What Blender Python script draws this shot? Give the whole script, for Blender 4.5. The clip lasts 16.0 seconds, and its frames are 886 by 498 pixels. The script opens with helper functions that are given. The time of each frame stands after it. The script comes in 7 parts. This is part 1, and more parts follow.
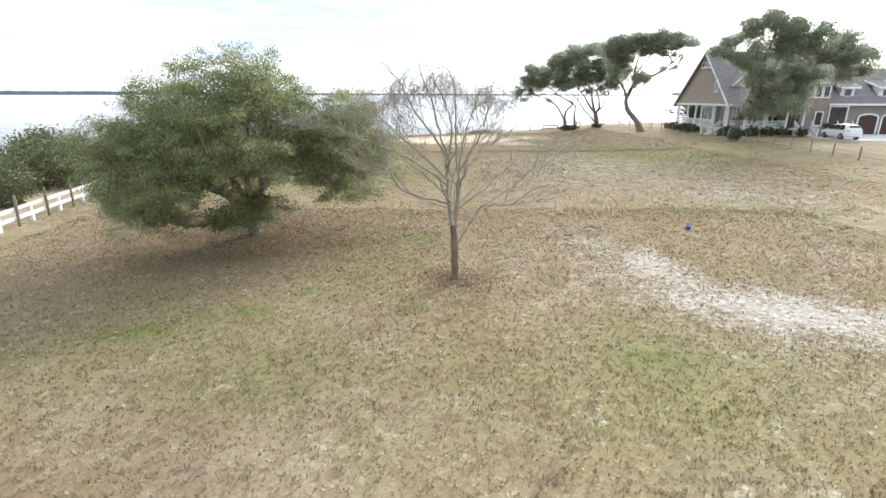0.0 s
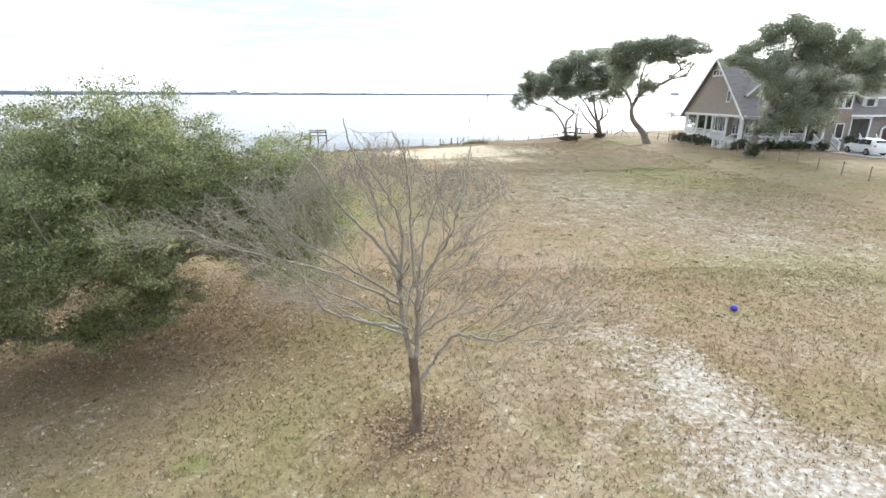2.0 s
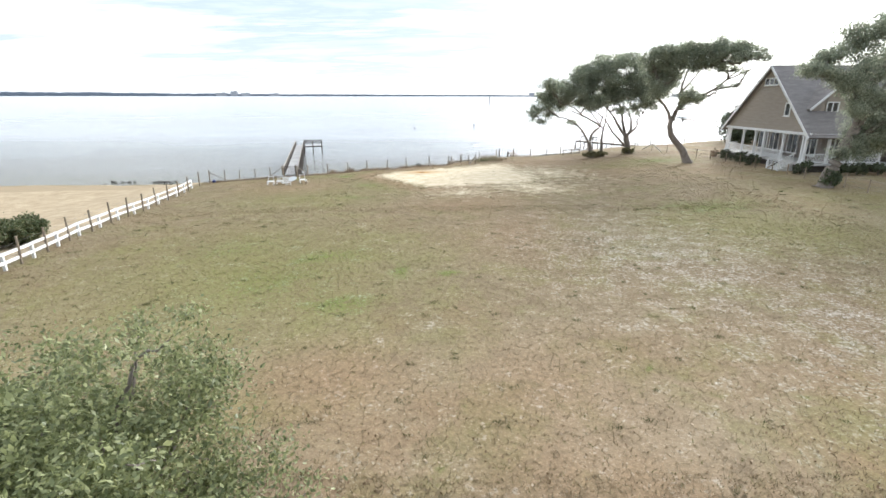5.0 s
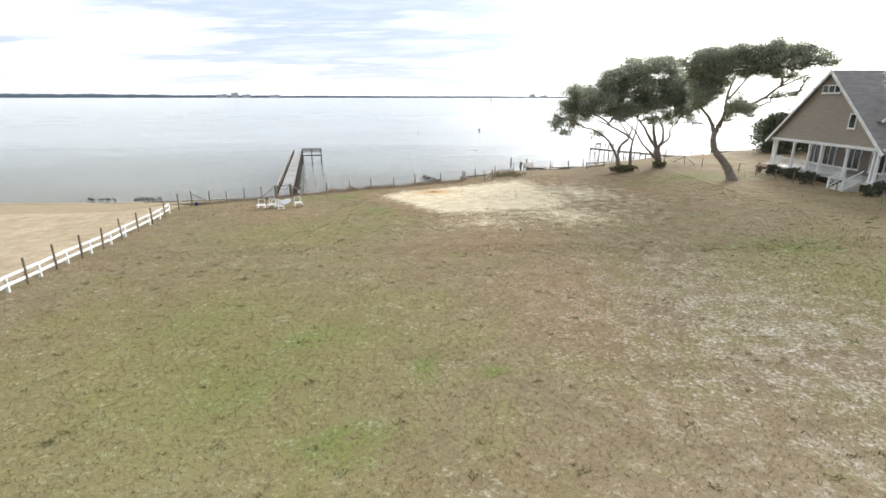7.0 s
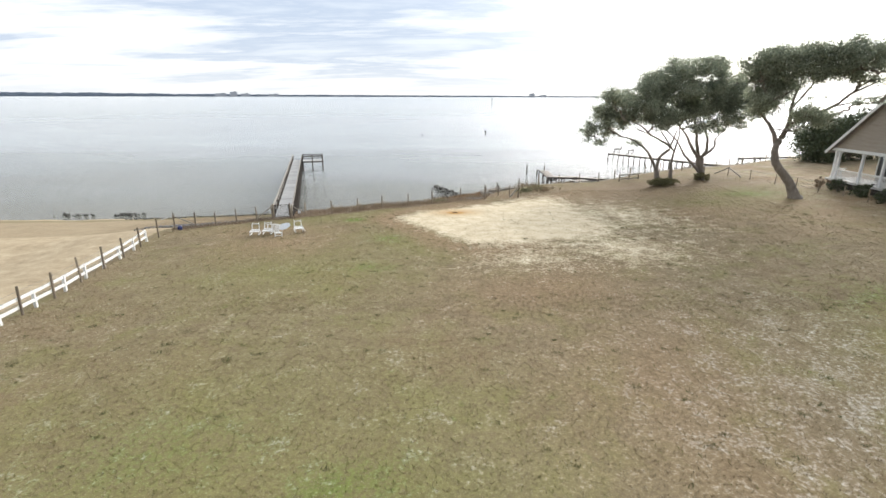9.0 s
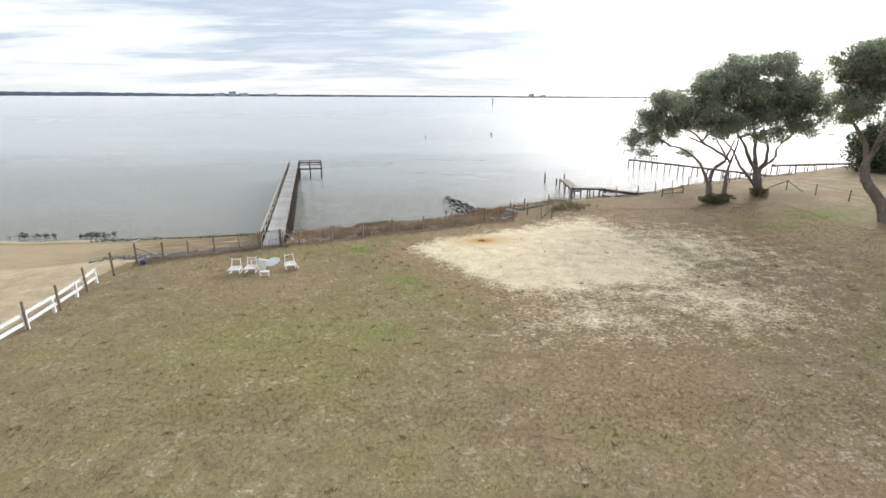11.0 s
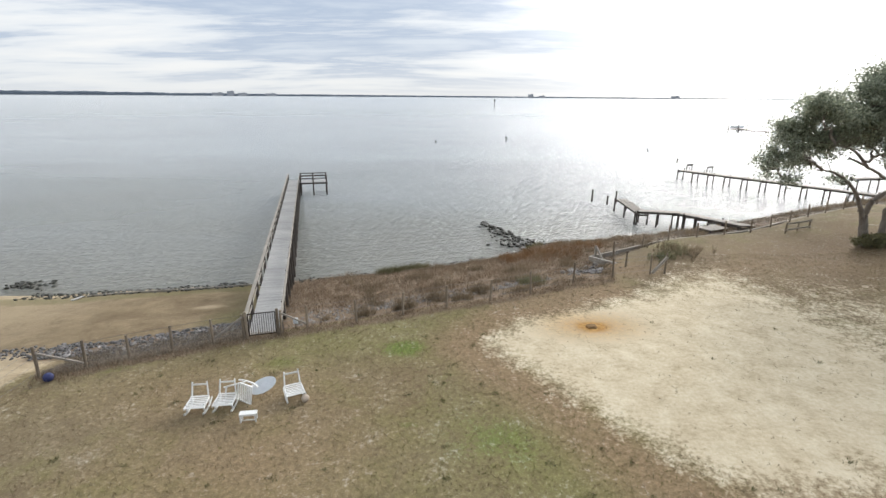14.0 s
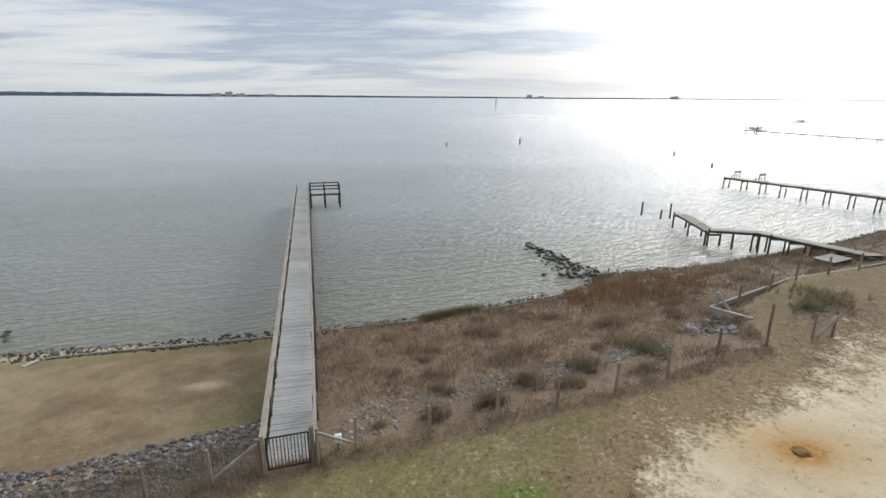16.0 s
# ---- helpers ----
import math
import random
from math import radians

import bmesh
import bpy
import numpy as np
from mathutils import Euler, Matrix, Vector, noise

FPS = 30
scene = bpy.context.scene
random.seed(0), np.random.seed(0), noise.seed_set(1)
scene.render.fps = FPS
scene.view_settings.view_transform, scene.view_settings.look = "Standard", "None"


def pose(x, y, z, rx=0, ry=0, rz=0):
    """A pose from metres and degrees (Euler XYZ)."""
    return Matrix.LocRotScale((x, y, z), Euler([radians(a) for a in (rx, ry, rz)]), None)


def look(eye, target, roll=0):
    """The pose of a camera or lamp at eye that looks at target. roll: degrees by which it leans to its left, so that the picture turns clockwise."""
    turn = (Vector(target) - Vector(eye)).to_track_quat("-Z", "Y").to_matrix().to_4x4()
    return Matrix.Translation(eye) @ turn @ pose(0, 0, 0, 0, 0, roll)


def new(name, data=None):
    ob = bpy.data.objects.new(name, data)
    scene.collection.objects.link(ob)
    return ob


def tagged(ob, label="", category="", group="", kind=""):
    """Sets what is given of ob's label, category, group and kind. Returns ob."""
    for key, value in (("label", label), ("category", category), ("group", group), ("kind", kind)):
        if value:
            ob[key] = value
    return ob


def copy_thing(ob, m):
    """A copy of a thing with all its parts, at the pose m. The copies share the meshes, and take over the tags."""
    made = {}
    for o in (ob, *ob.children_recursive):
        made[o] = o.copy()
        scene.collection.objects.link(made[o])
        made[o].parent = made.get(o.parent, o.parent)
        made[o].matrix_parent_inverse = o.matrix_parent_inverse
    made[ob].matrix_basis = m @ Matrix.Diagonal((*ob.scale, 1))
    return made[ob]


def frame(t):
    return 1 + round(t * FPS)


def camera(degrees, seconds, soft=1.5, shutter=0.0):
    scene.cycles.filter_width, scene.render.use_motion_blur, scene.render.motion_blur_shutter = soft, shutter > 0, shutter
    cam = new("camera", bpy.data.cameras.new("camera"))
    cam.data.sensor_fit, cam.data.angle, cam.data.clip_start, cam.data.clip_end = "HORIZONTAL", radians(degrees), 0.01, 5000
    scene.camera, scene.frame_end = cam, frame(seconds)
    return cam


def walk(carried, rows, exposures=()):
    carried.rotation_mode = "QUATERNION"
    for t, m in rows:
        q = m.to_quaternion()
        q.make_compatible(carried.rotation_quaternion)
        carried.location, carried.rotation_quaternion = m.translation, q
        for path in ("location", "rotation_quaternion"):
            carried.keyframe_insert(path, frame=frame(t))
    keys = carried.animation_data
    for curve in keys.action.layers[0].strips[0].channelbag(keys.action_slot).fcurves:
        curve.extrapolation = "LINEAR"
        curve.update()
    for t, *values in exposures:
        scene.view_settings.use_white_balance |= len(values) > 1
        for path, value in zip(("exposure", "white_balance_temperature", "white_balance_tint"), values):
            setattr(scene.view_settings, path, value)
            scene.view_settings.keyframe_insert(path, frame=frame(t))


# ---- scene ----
# ---------- camera and its walk ----------
cam = camera(84.0, 16.0)
METRES, ACROSS, EYE, TILT, LEAN, TURN = 60.0, 0.797, 5.0, -17.13, -0.10, 0.0
ROWS = [
    (0.0, 0.0, 0.0, 0.0, 0.0, -0.0, 0.0),
    (0.5, 0.0037, 0.0162, 0.0121, 0.03, -0.02, -0.03),
    (1.0, 0.0081, 0.0335, 0.0258, -0.01, -0.04, -0.01),
    (1.5, 0.0137, 0.0522, 0.0399, -0.08, -0.02, 0.04),
    (2.0, 0.0165, 0.0726, 0.0536, -0.12, -0.02, 0.03),
    (2.5, 0.0184, 0.0943, 0.0671, -0.11, -0.01, 0.02),
    (3.0, 0.0173, 0.1168, 0.0804, -0.11, -0.0, 0.02),
    (3.5, 0.0131, 0.1388, 0.0938, -0.08, 0.02, 0.07),
    (4.0, 0.0077, 0.1611, 0.1068, -0.06, 0.03, 0.03),
    (4.5, 0.0018, 0.1848, 0.1195, -0.08, 0.05, 0.03),
    (7.0, -0.0306, 0.3115, 0.1885, -0.01, 0.23, 0.05),
    (7.5, -0.0405, 0.3374, 0.2023, -0.03, 0.21, 0.04),
    (8.0, -0.0504, 0.3628, 0.2153, -0.05, 0.18, 0.04),
    (8.5, -0.0603, 0.388, 0.2279, -0.06, 0.17, 0.01),
    (9.0, -0.0702, 0.4128, 0.2399, -0.11, 0.14, -0.02),
    (11.5, -0.1143, 0.5634, 0.3035, -0.27, 0.15, -0.08),
    (12.0, -0.1253, 0.5974, 0.3183, -0.31, 0.12, -0.07),
    (12.5, -0.1375, 0.6305, 0.3323, -0.34, 0.11, -0.07),
    (13.0, -0.151, 0.6623, 0.3451, -0.38, 0.12, -0.08),
    (13.5, -0.1665, 0.6935, 0.358, -0.4, 0.1, -0.12),
    (14.0, -0.1832, 0.7244, 0.3698, -0.43, 0.16, -0.18),
    (14.5, -0.2, 0.7555, 0.3814, -0.49, 0.17, -0.18),
    (15.0, -0.2174, 0.7866, 0.3933, -0.56, 0.18, -0.16),
    (15.5, -0.2357, 0.8178, 0.4051, -0.57, 0.19, -0.14),
    (16.0, -0.2548, 0.849, 0.4164, -0.58, 0.23, -0.09),
]
walk(cam, [(t, pose(0, 0, EYE, TILT, LEAN, TURN) @ pose(METRES * ACROSS * x, METRES * y, METRES * ACROSS * z, 90 + pitch, roll, yaw)) for t, x, y, z, yaw, pitch, roll in ROWS],
     exposures=[(0.0, 0.32, 6250, 10), (2.5, 0.34, 6150, 10), (4.5, 0.18, 6200, 10), (7.0, -0.06, 6480, 10), (9.0, -0.18, 6500, 10), (11.5, -0.30, 6480, 10), (12.5, -0.36, 6450, 10), (14.5, -0.57, 6400, 10), (16.0, -0.77, 6380, 10)])

# ---------- world, sun ----------
SUN_AZ, SUN_EL = 35.0, 23.0      # degrees to the right of +y, degrees above the horizon
sun_way = Vector((math.sin(radians(SUN_AZ)) * math.cos(radians(SUN_EL)), math.cos(radians(SUN_AZ)) * math.cos(radians(SUN_EL)), math.sin(radians(SUN_EL))))


def wire(tree, kind, inputs=None, **props):
    """A node with its properties set and its inputs given as values or as sockets."""
    n = tree.nodes.new(kind)
    for k, v in props.items():
        setattr(n, k, v)
    for k, v in (inputs or {}).items():
        if isinstance(v, bpy.types.NodeSocket):
            tree.links.new(v, n.inputs[k])
        else:
            n.inputs[k].default_value = v
    return n


def ramp(tree, fac, stops, mode="LINEAR"):
    n = tree.nodes.new("ShaderNodeValToRGB")
    n.color_ramp.interpolation = mode
    while len(n.color_ramp.elements) < len(stops):
        n.color_ramp.elements.new(0.5)
    for e, (p, c) in zip(n.color_ramp.elements, stops):
        e.position, e.color = p, (*c, 1) if len(c) == 3 else c
    tree.links.new(fac, n.inputs[0])
    return n.outputs[0]


def mixed(tree, fac, a, b, blend="MIX"):
    n = tree.nodes.new("ShaderNodeMix")
    n.data_type, n.blend_type = "RGBA", blend
    for k, v in ((0, fac), (6, a), (7, b)):
        if isinstance(v, bpy.types.NodeSocket):
            tree.links.new(v, n.inputs[k])
        else:
            n.inputs[k].default_value = v if k == 0 else (*v, 1)
    return n.outputs[2]


def sums(tree, op, a, b=0.0, c=None, clamp=False):
    n = tree.nodes.new("ShaderNodeMath")
    n.operation, n.use_clamp = op, clamp
    for k, v in enumerate((a, b) if c is None else (a, b, c)):
        if isinstance(v, bpy.types.NodeSocket):
            tree.links.new(v, n.inputs[k])
        else:
            n.inputs[k].default_value = v
    return n.outputs[0]


world = bpy.data.worlds.new("sky")
scene.world = world
world.use_nodes = True
wt = world.node_tree
wt.nodes.clear()
way = wire(wt, "ShaderNodeTexCoord").outputs["Generated"]
sky = wire(wt, "ShaderNodeTexSky", {"Vector": way}, sky_type="NISHITA", sun_disc=False, sun_elevation=radians(SUN_EL), sun_rotation=radians(SUN_AZ),
           air_density=1.0, dust_density=2.0)
sky_dim = mixed(wt, 1.0, sky.outputs[0], (0.09, 0.09, 0.09), "MULTIPLY")
xyz = wire(wt, "ShaderNodeSeparateXYZ", {0: way})
up = sums(wt, "MAXIMUM", xyz.outputs[2], 0.0)
# the cloud deck: the view direction laid out on a high flat sheet
lift = sums(wt, "ADD", up, 0.085)
deck = wire(wt, "ShaderNodeCombineXYZ", {0: sums(wt, "DIVIDE", xyz.outputs[0], lift), 1: sums(wt, "DIVIDE", xyz.outputs[1], lift)})
deck_map = wire(wt, "ShaderNodeMapping", {"Vector": deck.outputs[0], "Rotation": (0, 0, radians(-8)), "Scale": (0.27, 0.52, 1), "Location": (1.3, 0.25, 0)})
bands = wire(wt, "ShaderNodeTexNoise", {"Vector": deck_map.outputs[0], "Scale": 1.0, "Detail": 7.0, "Roughness": 0.6, "Distortion": 0.35})
streak_map = wire(wt, "ShaderNodeMapping", {"Vector": deck.outputs[0], "Rotation": (0, 0, radians(-6)), "Scale": (0.7, 3.4, 1), "Location": (4.1, 2.2, 0)})
streaks = wire(wt, "ShaderNodeTexNoise", {"Vector": streak_map.outputs[0], "Scale": 1.0, "Detail": 5.0, "Roughness": 0.6, "Distortion": 0.4})
layers = sums(wt, "ADD", sums(wt, "MULTIPLY", bands.outputs[0], 0.86), sums(wt, "MULTIPLY", streaks.outputs[0], 0.14))
cloud = ramp(wt, layers, [(0.40, (1.42, 1.43, 1.42)), (0.48, (1.22, 1.28, 1.34)), (0.555, (0.72, 0.85, 1.05)), (0.65, (1.02, 1.12, 1.24))])
# bright veil just over the horizon
veil = sums(wt, "POWER", sums(wt, "SUBTRACT", 1.0, up), 24.0, clamp=True)
veiled = mixed(wt, sums(wt, "MULTIPLY", veil, 0.95), cloud, (1.30, 1.32, 1.30))
# an overcast sky is brighter overhead
over = sums(wt, "MULTIPLY_ADD", up, 0.25, 0.97)
lit = mixed(wt, 1.0, veiled, wire(wt, "ShaderNodeCombineXYZ", {0: over, 1: over, 2: over}).outputs[0], "MULTIPLY")
skyed = mixed(wt, 0.93, sky_dim, lit)
# the sun's glow through thin cloud
near_sun = sums(wt, "MAXIMUM", wire(wt, "ShaderNodeVectorMath", {0: way, 1: sun_way}, operation="DOT_PRODUCT").outputs["Value"], 0.0)
glow = sums(wt, "ADD", sums(wt, "MULTIPLY", sums(wt, "POWER", near_sun, 19.0), 4.0), sums(wt, "MULTIPLY", sums(wt, "POWER", near_sun, 75.0), 44.0))
glowed = mixed(wt, 1.0, skyed, mixed(wt, 1.0, (1.0, 0.97, 0.92), wire(wt, "ShaderNodeCombineXYZ", {0: glow, 1: glow, 2: glow}).outputs[0], "MULTIPLY"), "ADD")
wire(wt, "ShaderNodeOutputWorld", {0: wire(wt, "ShaderNodeBackground", {0: glowed, 1: 1.0}).outputs[0]})

sun = new("sun", bpy.data.lights.new("sun", "SUN"))
sun.data.energy, sun.data.angle, sun.data.color = 0.9, radians(12), (1.0, 0.97, 0.92)
sun.matrix_world = look(sun_way * 200, (0, 0, 0))

# ---------- materials ----------
def material(name, rough=0.8, metal=0.0, spec=0.3):
    m = bpy.data.materials.new(name)
    m.use_nodes = True
    t = m.node_tree
    b = t.nodes["Principled BSDF"]
    b.inputs["Roughness"].default_value, b.inputs["Metallic"].default_value, b.inputs["Specular IOR Level"].default_value = rough, metal, spec
    return m, t, b


def noise_at(t, scale, detail=4.0, rough=0.55, vector=None, stretch=None, distort=0.0):
    v = vector or wire(t, "ShaderNodeTexCoord").outputs["Object"]
    if stretch:
        v = wire(t, "ShaderNodeMapping", {"Vector": v, "Scale": stretch}).outputs[0]
    return wire(t, "ShaderNodeTexNoise", {"Vector": v, "Scale": scale, "Detail": detail, "Roughness": rough, "Distortion": distort}).outputs[0]


def bumped(t, b, height, strength=0.4, distance=0.02):
    n = wire(t, "ShaderNodeBump", {"Height": height, "Strength": strength, "Distance": distance})
    t.links.new(n.outputs[0], b.inputs["Normal"])


def place(t):
    return wire(t, "ShaderNodeNewGeometry").outputs["Position"]


def island(t):
    return wire(t, "ShaderNodeNewGeometry").outputs["Random Per Island"]


def two_tone(name, a, b_, scale, rough=0.8, bump=0.3, stretch=None, fine=None, metal=0.0, spec=0.3, per_object=0.0, dist=0.01):
    """Two colours broken up by noise at two scales, with relief."""
    m, t, b = material(name, rough, metal, spec)
    p = place(t)
    big = noise_at(t, scale, 4, 0.6, p, stretch)
    small = noise_at(t, fine or scale * 9, 3, 0.6, p, stretch)
    f = sums(t, "MULTIPLY_ADD", small, 0.45, sums(t, "MULTIPLY", big, 0.6))
    col = ramp(t, f, [(0.32, a), (0.72, b_)])
    if per_object:
        r = wire(t, "ShaderNodeObjectInfo").outputs["Random"]
        col = mixed(t, 1.0, col, ramp(t, r, [(0, (1 - per_object,) * 3), (1, (1 + per_object,) * 3)]), "MULTIPLY")
    t.links.new(col, b.inputs["Base Color"])
    bumped(t, b, f, bump, dist)
    return m


def leaf_material(name, colours, rough=0.5, spec=0.35, through_light=0.3):
    m, t, b = material(name, rough, 0.0, spec)
    r = island(t)
    big = noise_at(t, 0.55, 3, 0.5, place(t))
    f = sums(t, "ADD", sums(t, "MULTIPLY", r, 0.6), sums(t, "MULTIPLY", big, 0.55))
    col = ramp(t, f, [(0.15 + 0.75 * i / (len(colours) - 1), c) for i, c in enumerate(colours)])
    t.links.new(col, b.inputs["Base Color"])
    tr = wire(t, "ShaderNodeBsdfTranslucent", {0: col})
    out = t.nodes["Material Output"]
    t.links.new(wire(t, "ShaderNodeMixShader", {0: through_light, 1: b.outputs[0], 2: tr.outputs[0]}).outputs[0], out.inputs[0])
    return m


M_BARK = two_tone("bark", (0.095, 0.08, 0.065), (0.30, 0.26, 0.22), 5.0, 0.9, 0.8, (1, 1, 0.3), 40)
M_PALE_BARK = two_tone("pale_bark", (0.085, 0.06, 0.042), (0.235, 0.18, 0.13), 7.0, 0.9, 0.6, (1, 1, 0.35), 60)
M_TWIG = two_tone("twig_bark", (0.17, 0.148, 0.115), (0.44, 0.405, 0.335), 3.0, 0.9, 0.2)
M_LEAF_NEAR = leaf_material("evergreen_leaf", [(0.066, 0.082, 0.038), (0.15, 0.175, 0.076), (0.255, 0.278, 0.125), (0.41, 0.43, 0.215)], 0.45, 0.45, 0.45)
M_LEAF_OAK = leaf_material("live_oak_leaf", [(0.15, 0.172, 0.126), (0.31, 0.34, 0.25), (0.52, 0.54, 0.41)], 0.5, 0.4, 0.6)
M_LEAF_SHRUB = leaf_material("shrub_leaf", [(0.05, 0.068, 0.03), (0.10, 0.125, 0.052), (0.19, 0.185, 0.09)], 0.5, 0.3)
M_LEAF_HEDGE = leaf_material("hedge_leaf", [(0.034, 0.044, 0.023), (0.068, 0.085, 0.044), (0.101, 0.118, 0.06)], 0.55, 0.3, 0.1)
M_DRY = leaf_material("dry_grass", [(0.10, 0.072, 0.05), (0.222, 0.156, 0.102), (0.33, 0.25, 0.172), (0.48, 0.405, 0.315)], 0.85, 0.1, 0.2)
M_DULL = leaf_material("dull_green_leaf", [(0.11, 0.11, 0.062), (0.19, 0.185, 0.105), (0.28, 0.262, 0.155)], 0.7, 0.2, 0.25)
M_BRUSH = leaf_material("bank_brush", [(0.125, 0.096, 0.063), (0.235, 0.18, 0.118), (0.355, 0.28, 0.192)], 0.85, 0.1, 0.2)
M_MARSH = leaf_material("marsh_brush", [(0.09, 0.09, 0.045), (0.165, 0.158, 0.083), (0.255, 0.225, 0.128)], 0.85, 0.1, 0.2)
M_WHITE = two_tone("white_paint", (0.62, 0.61, 0.58), (0.84, 0.83, 0.8), 2.5, 0.55, 0.1, None, 30, spec=0.4)
M_TRIM = two_tone("white_trim", (0.66, 0.66, 0.65), (0.82, 0.82, 0.81), 1.5, 0.5, 0.08, None, 20)
M_POST = two_tone("weathered_post", (0.14, 0.11, 0.08), (0.34, 0.275, 0.205), 4.0, 0.9, 0.6, (1, 1, 0.15), 40, per_object=0.25)
M_PILE = two_tone("dark_piling", (0.035, 0.03, 0.026), (0.12, 0.1, 0.085), 3.0, 0.85, 0.6, (1, 1, 0.2), 30)
M_PLANK = two_tone("weathered_plank", (0.27, 0.262, 0.25), (0.50, 0.485, 0.46), 0.45, 0.88, 0.4, (0.5, 1.2, 1), 16, per_object=0.06, dist=0.006)
M_RAIL = two_tone("weathered_rail", (0.17, 0.15, 0.125), (0.40, 0.36, 0.31), 3.0, 0.88, 0.4, (1, 0.3, 1), 30)
M_TIMBER = two_tone("bleached_timber", (0.22, 0.195, 0.16), (0.43, 0.39, 0.335), 3.0, 0.88, 0.5, None, 26)
M_STONE = two_tone("grey_riprap", (0.10, 0.092, 0.086), (0.34, 0.318, 0.30), 5.0, 0.85, 0.6, None, 40, per_object=0.45)
M_WETSTONE = two_tone("wet_dark_rock", (0.025, 0.024, 0.02), (0.10, 0.095, 0.075), 6.0, 0.6, 0.6, None, 30)
M_IRON = two_tone("dark_iron", (0.02, 0.016, 0.014), (0.07, 0.05, 0.04), 12.0, 0.6, 0.2, None, 90, metal=0.4)
M_WIRE = two_tone("fence_wire", (0.16, 0.15, 0.14), (0.26, 0.25, 0.24), 10.0, 0.6, 0.1, metal=0.6)
M_ROOF = two_tone("asphalt_shingle", (0.135, 0.123, 0.116), (0.26, 0.24, 0.227), 1.2, 0.92, 0.6, (1, 1, 4), 18)
M_SIDING = two_tone("tan_siding", (0.295, 0.255, 0.212), (0.405, 0.356, 0.302), 1.0, 0.8, 0.2, (1, 1, 6), 12)
M_WALL = two_tone("taupe_wall", (0.22, 0.19, 0.168), (0.31, 0.272, 0.243), 1.0, 0.8, 0.2, (1, 1, 6), 12)
M_STONEWALL = two_tone("rust_stone_facing", (0.19, 0.145, 0.118), (0.37, 0.292, 0.24), 3.0, 0.85, 0.6, None, 12)
M_GARAGE = two_tone("dark_brown_door", (0.045, 0.022, 0.018), (0.085, 0.042, 0.034), 2.0, 0.5, 0.2)
M_DARK = two_tone("shaded_lattice", (0.03, 0.026, 0.022), (0.07, 0.06, 0.05), 3.0, 0.9, 0.3)
M_CONCRETE = two_tone("pale_concrete", (0.42, 0.41, 0.39), (0.62, 0.61, 0.58), 1.0, 0.85, 0.2, None, 14)
M_CAR = two_tone("white_car_paint", (0.74, 0.75, 0.76), (0.80, 0.81, 0.82), 1.0, 0.25, 0.0, spec=0.6)
M_TYRE = two_tone("black_rubber", (0.018, 0.018, 0.018), (0.035, 0.035, 0.035), 9.0, 0.8, 0.2)
M_ALLOY = two_tone("alloy_wheel", (0.35, 0.35, 0.36), (0.5, 0.5, 0.51), 9.0, 0.35, 0.0, metal=0.8)
M_LAMP_RED = two_tone("red_tail_lamp", (0.30, 0.02, 0.02), (0.42, 0.04, 0.03), 9.0, 0.3, 0.0)
M_LAMP_CLEAR = two_tone("clear_head_lamp", (0.55, 0.56, 0.58), (0.7, 0.7, 0.72), 9.0, 0.15, 0.0)
M_BALL = two_tone("blue_plastic", (0.03, 0.03, 0.30), (0.07, 0.07, 0.46), 6.0, 0.4, 0.05, spec=0.5)
M_BALL_NAVY = two_tone("faded_navy_plastic", (0.02, 0.025, 0.09), (0.055, 0.065, 0.17), 5.0, 0.5, 0.1)
M_BALL_BUFF = two_tone("scuffed_buff_ball", (0.42, 0.34, 0.26), (0.62, 0.52, 0.42), 9.0, 0.7, 0.2)
# distance haze is put into the woodland's blue-grey colour
M_FARWOOD = two_tone("hazy_far_woodland", (0.12, 0.145, 0.175), (0.17, 0.20, 0.235), 0.02, 0.95, 0.0)
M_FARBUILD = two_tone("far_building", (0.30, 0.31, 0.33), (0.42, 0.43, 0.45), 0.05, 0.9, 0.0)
M_PLASTIC = two_tone("pale_plastic", (0.55, 0.57, 0.58), (0.72, 0.74, 0.75), 4.0, 0.5, 0.05)


def glass_material():
    m, t, b = material("dark_window_glass", 0.06, 0.0, 0.7)
    t.links.new(ramp(t, noise_at(t, 0.7, 2, 0.5, place(t)), [(0.3, (0.018, 0.02, 0.022)), (0.7, (0.045, 0.05, 0.055))]), b.inputs["Base Color"])
    return m


M_GLASS = glass_material()


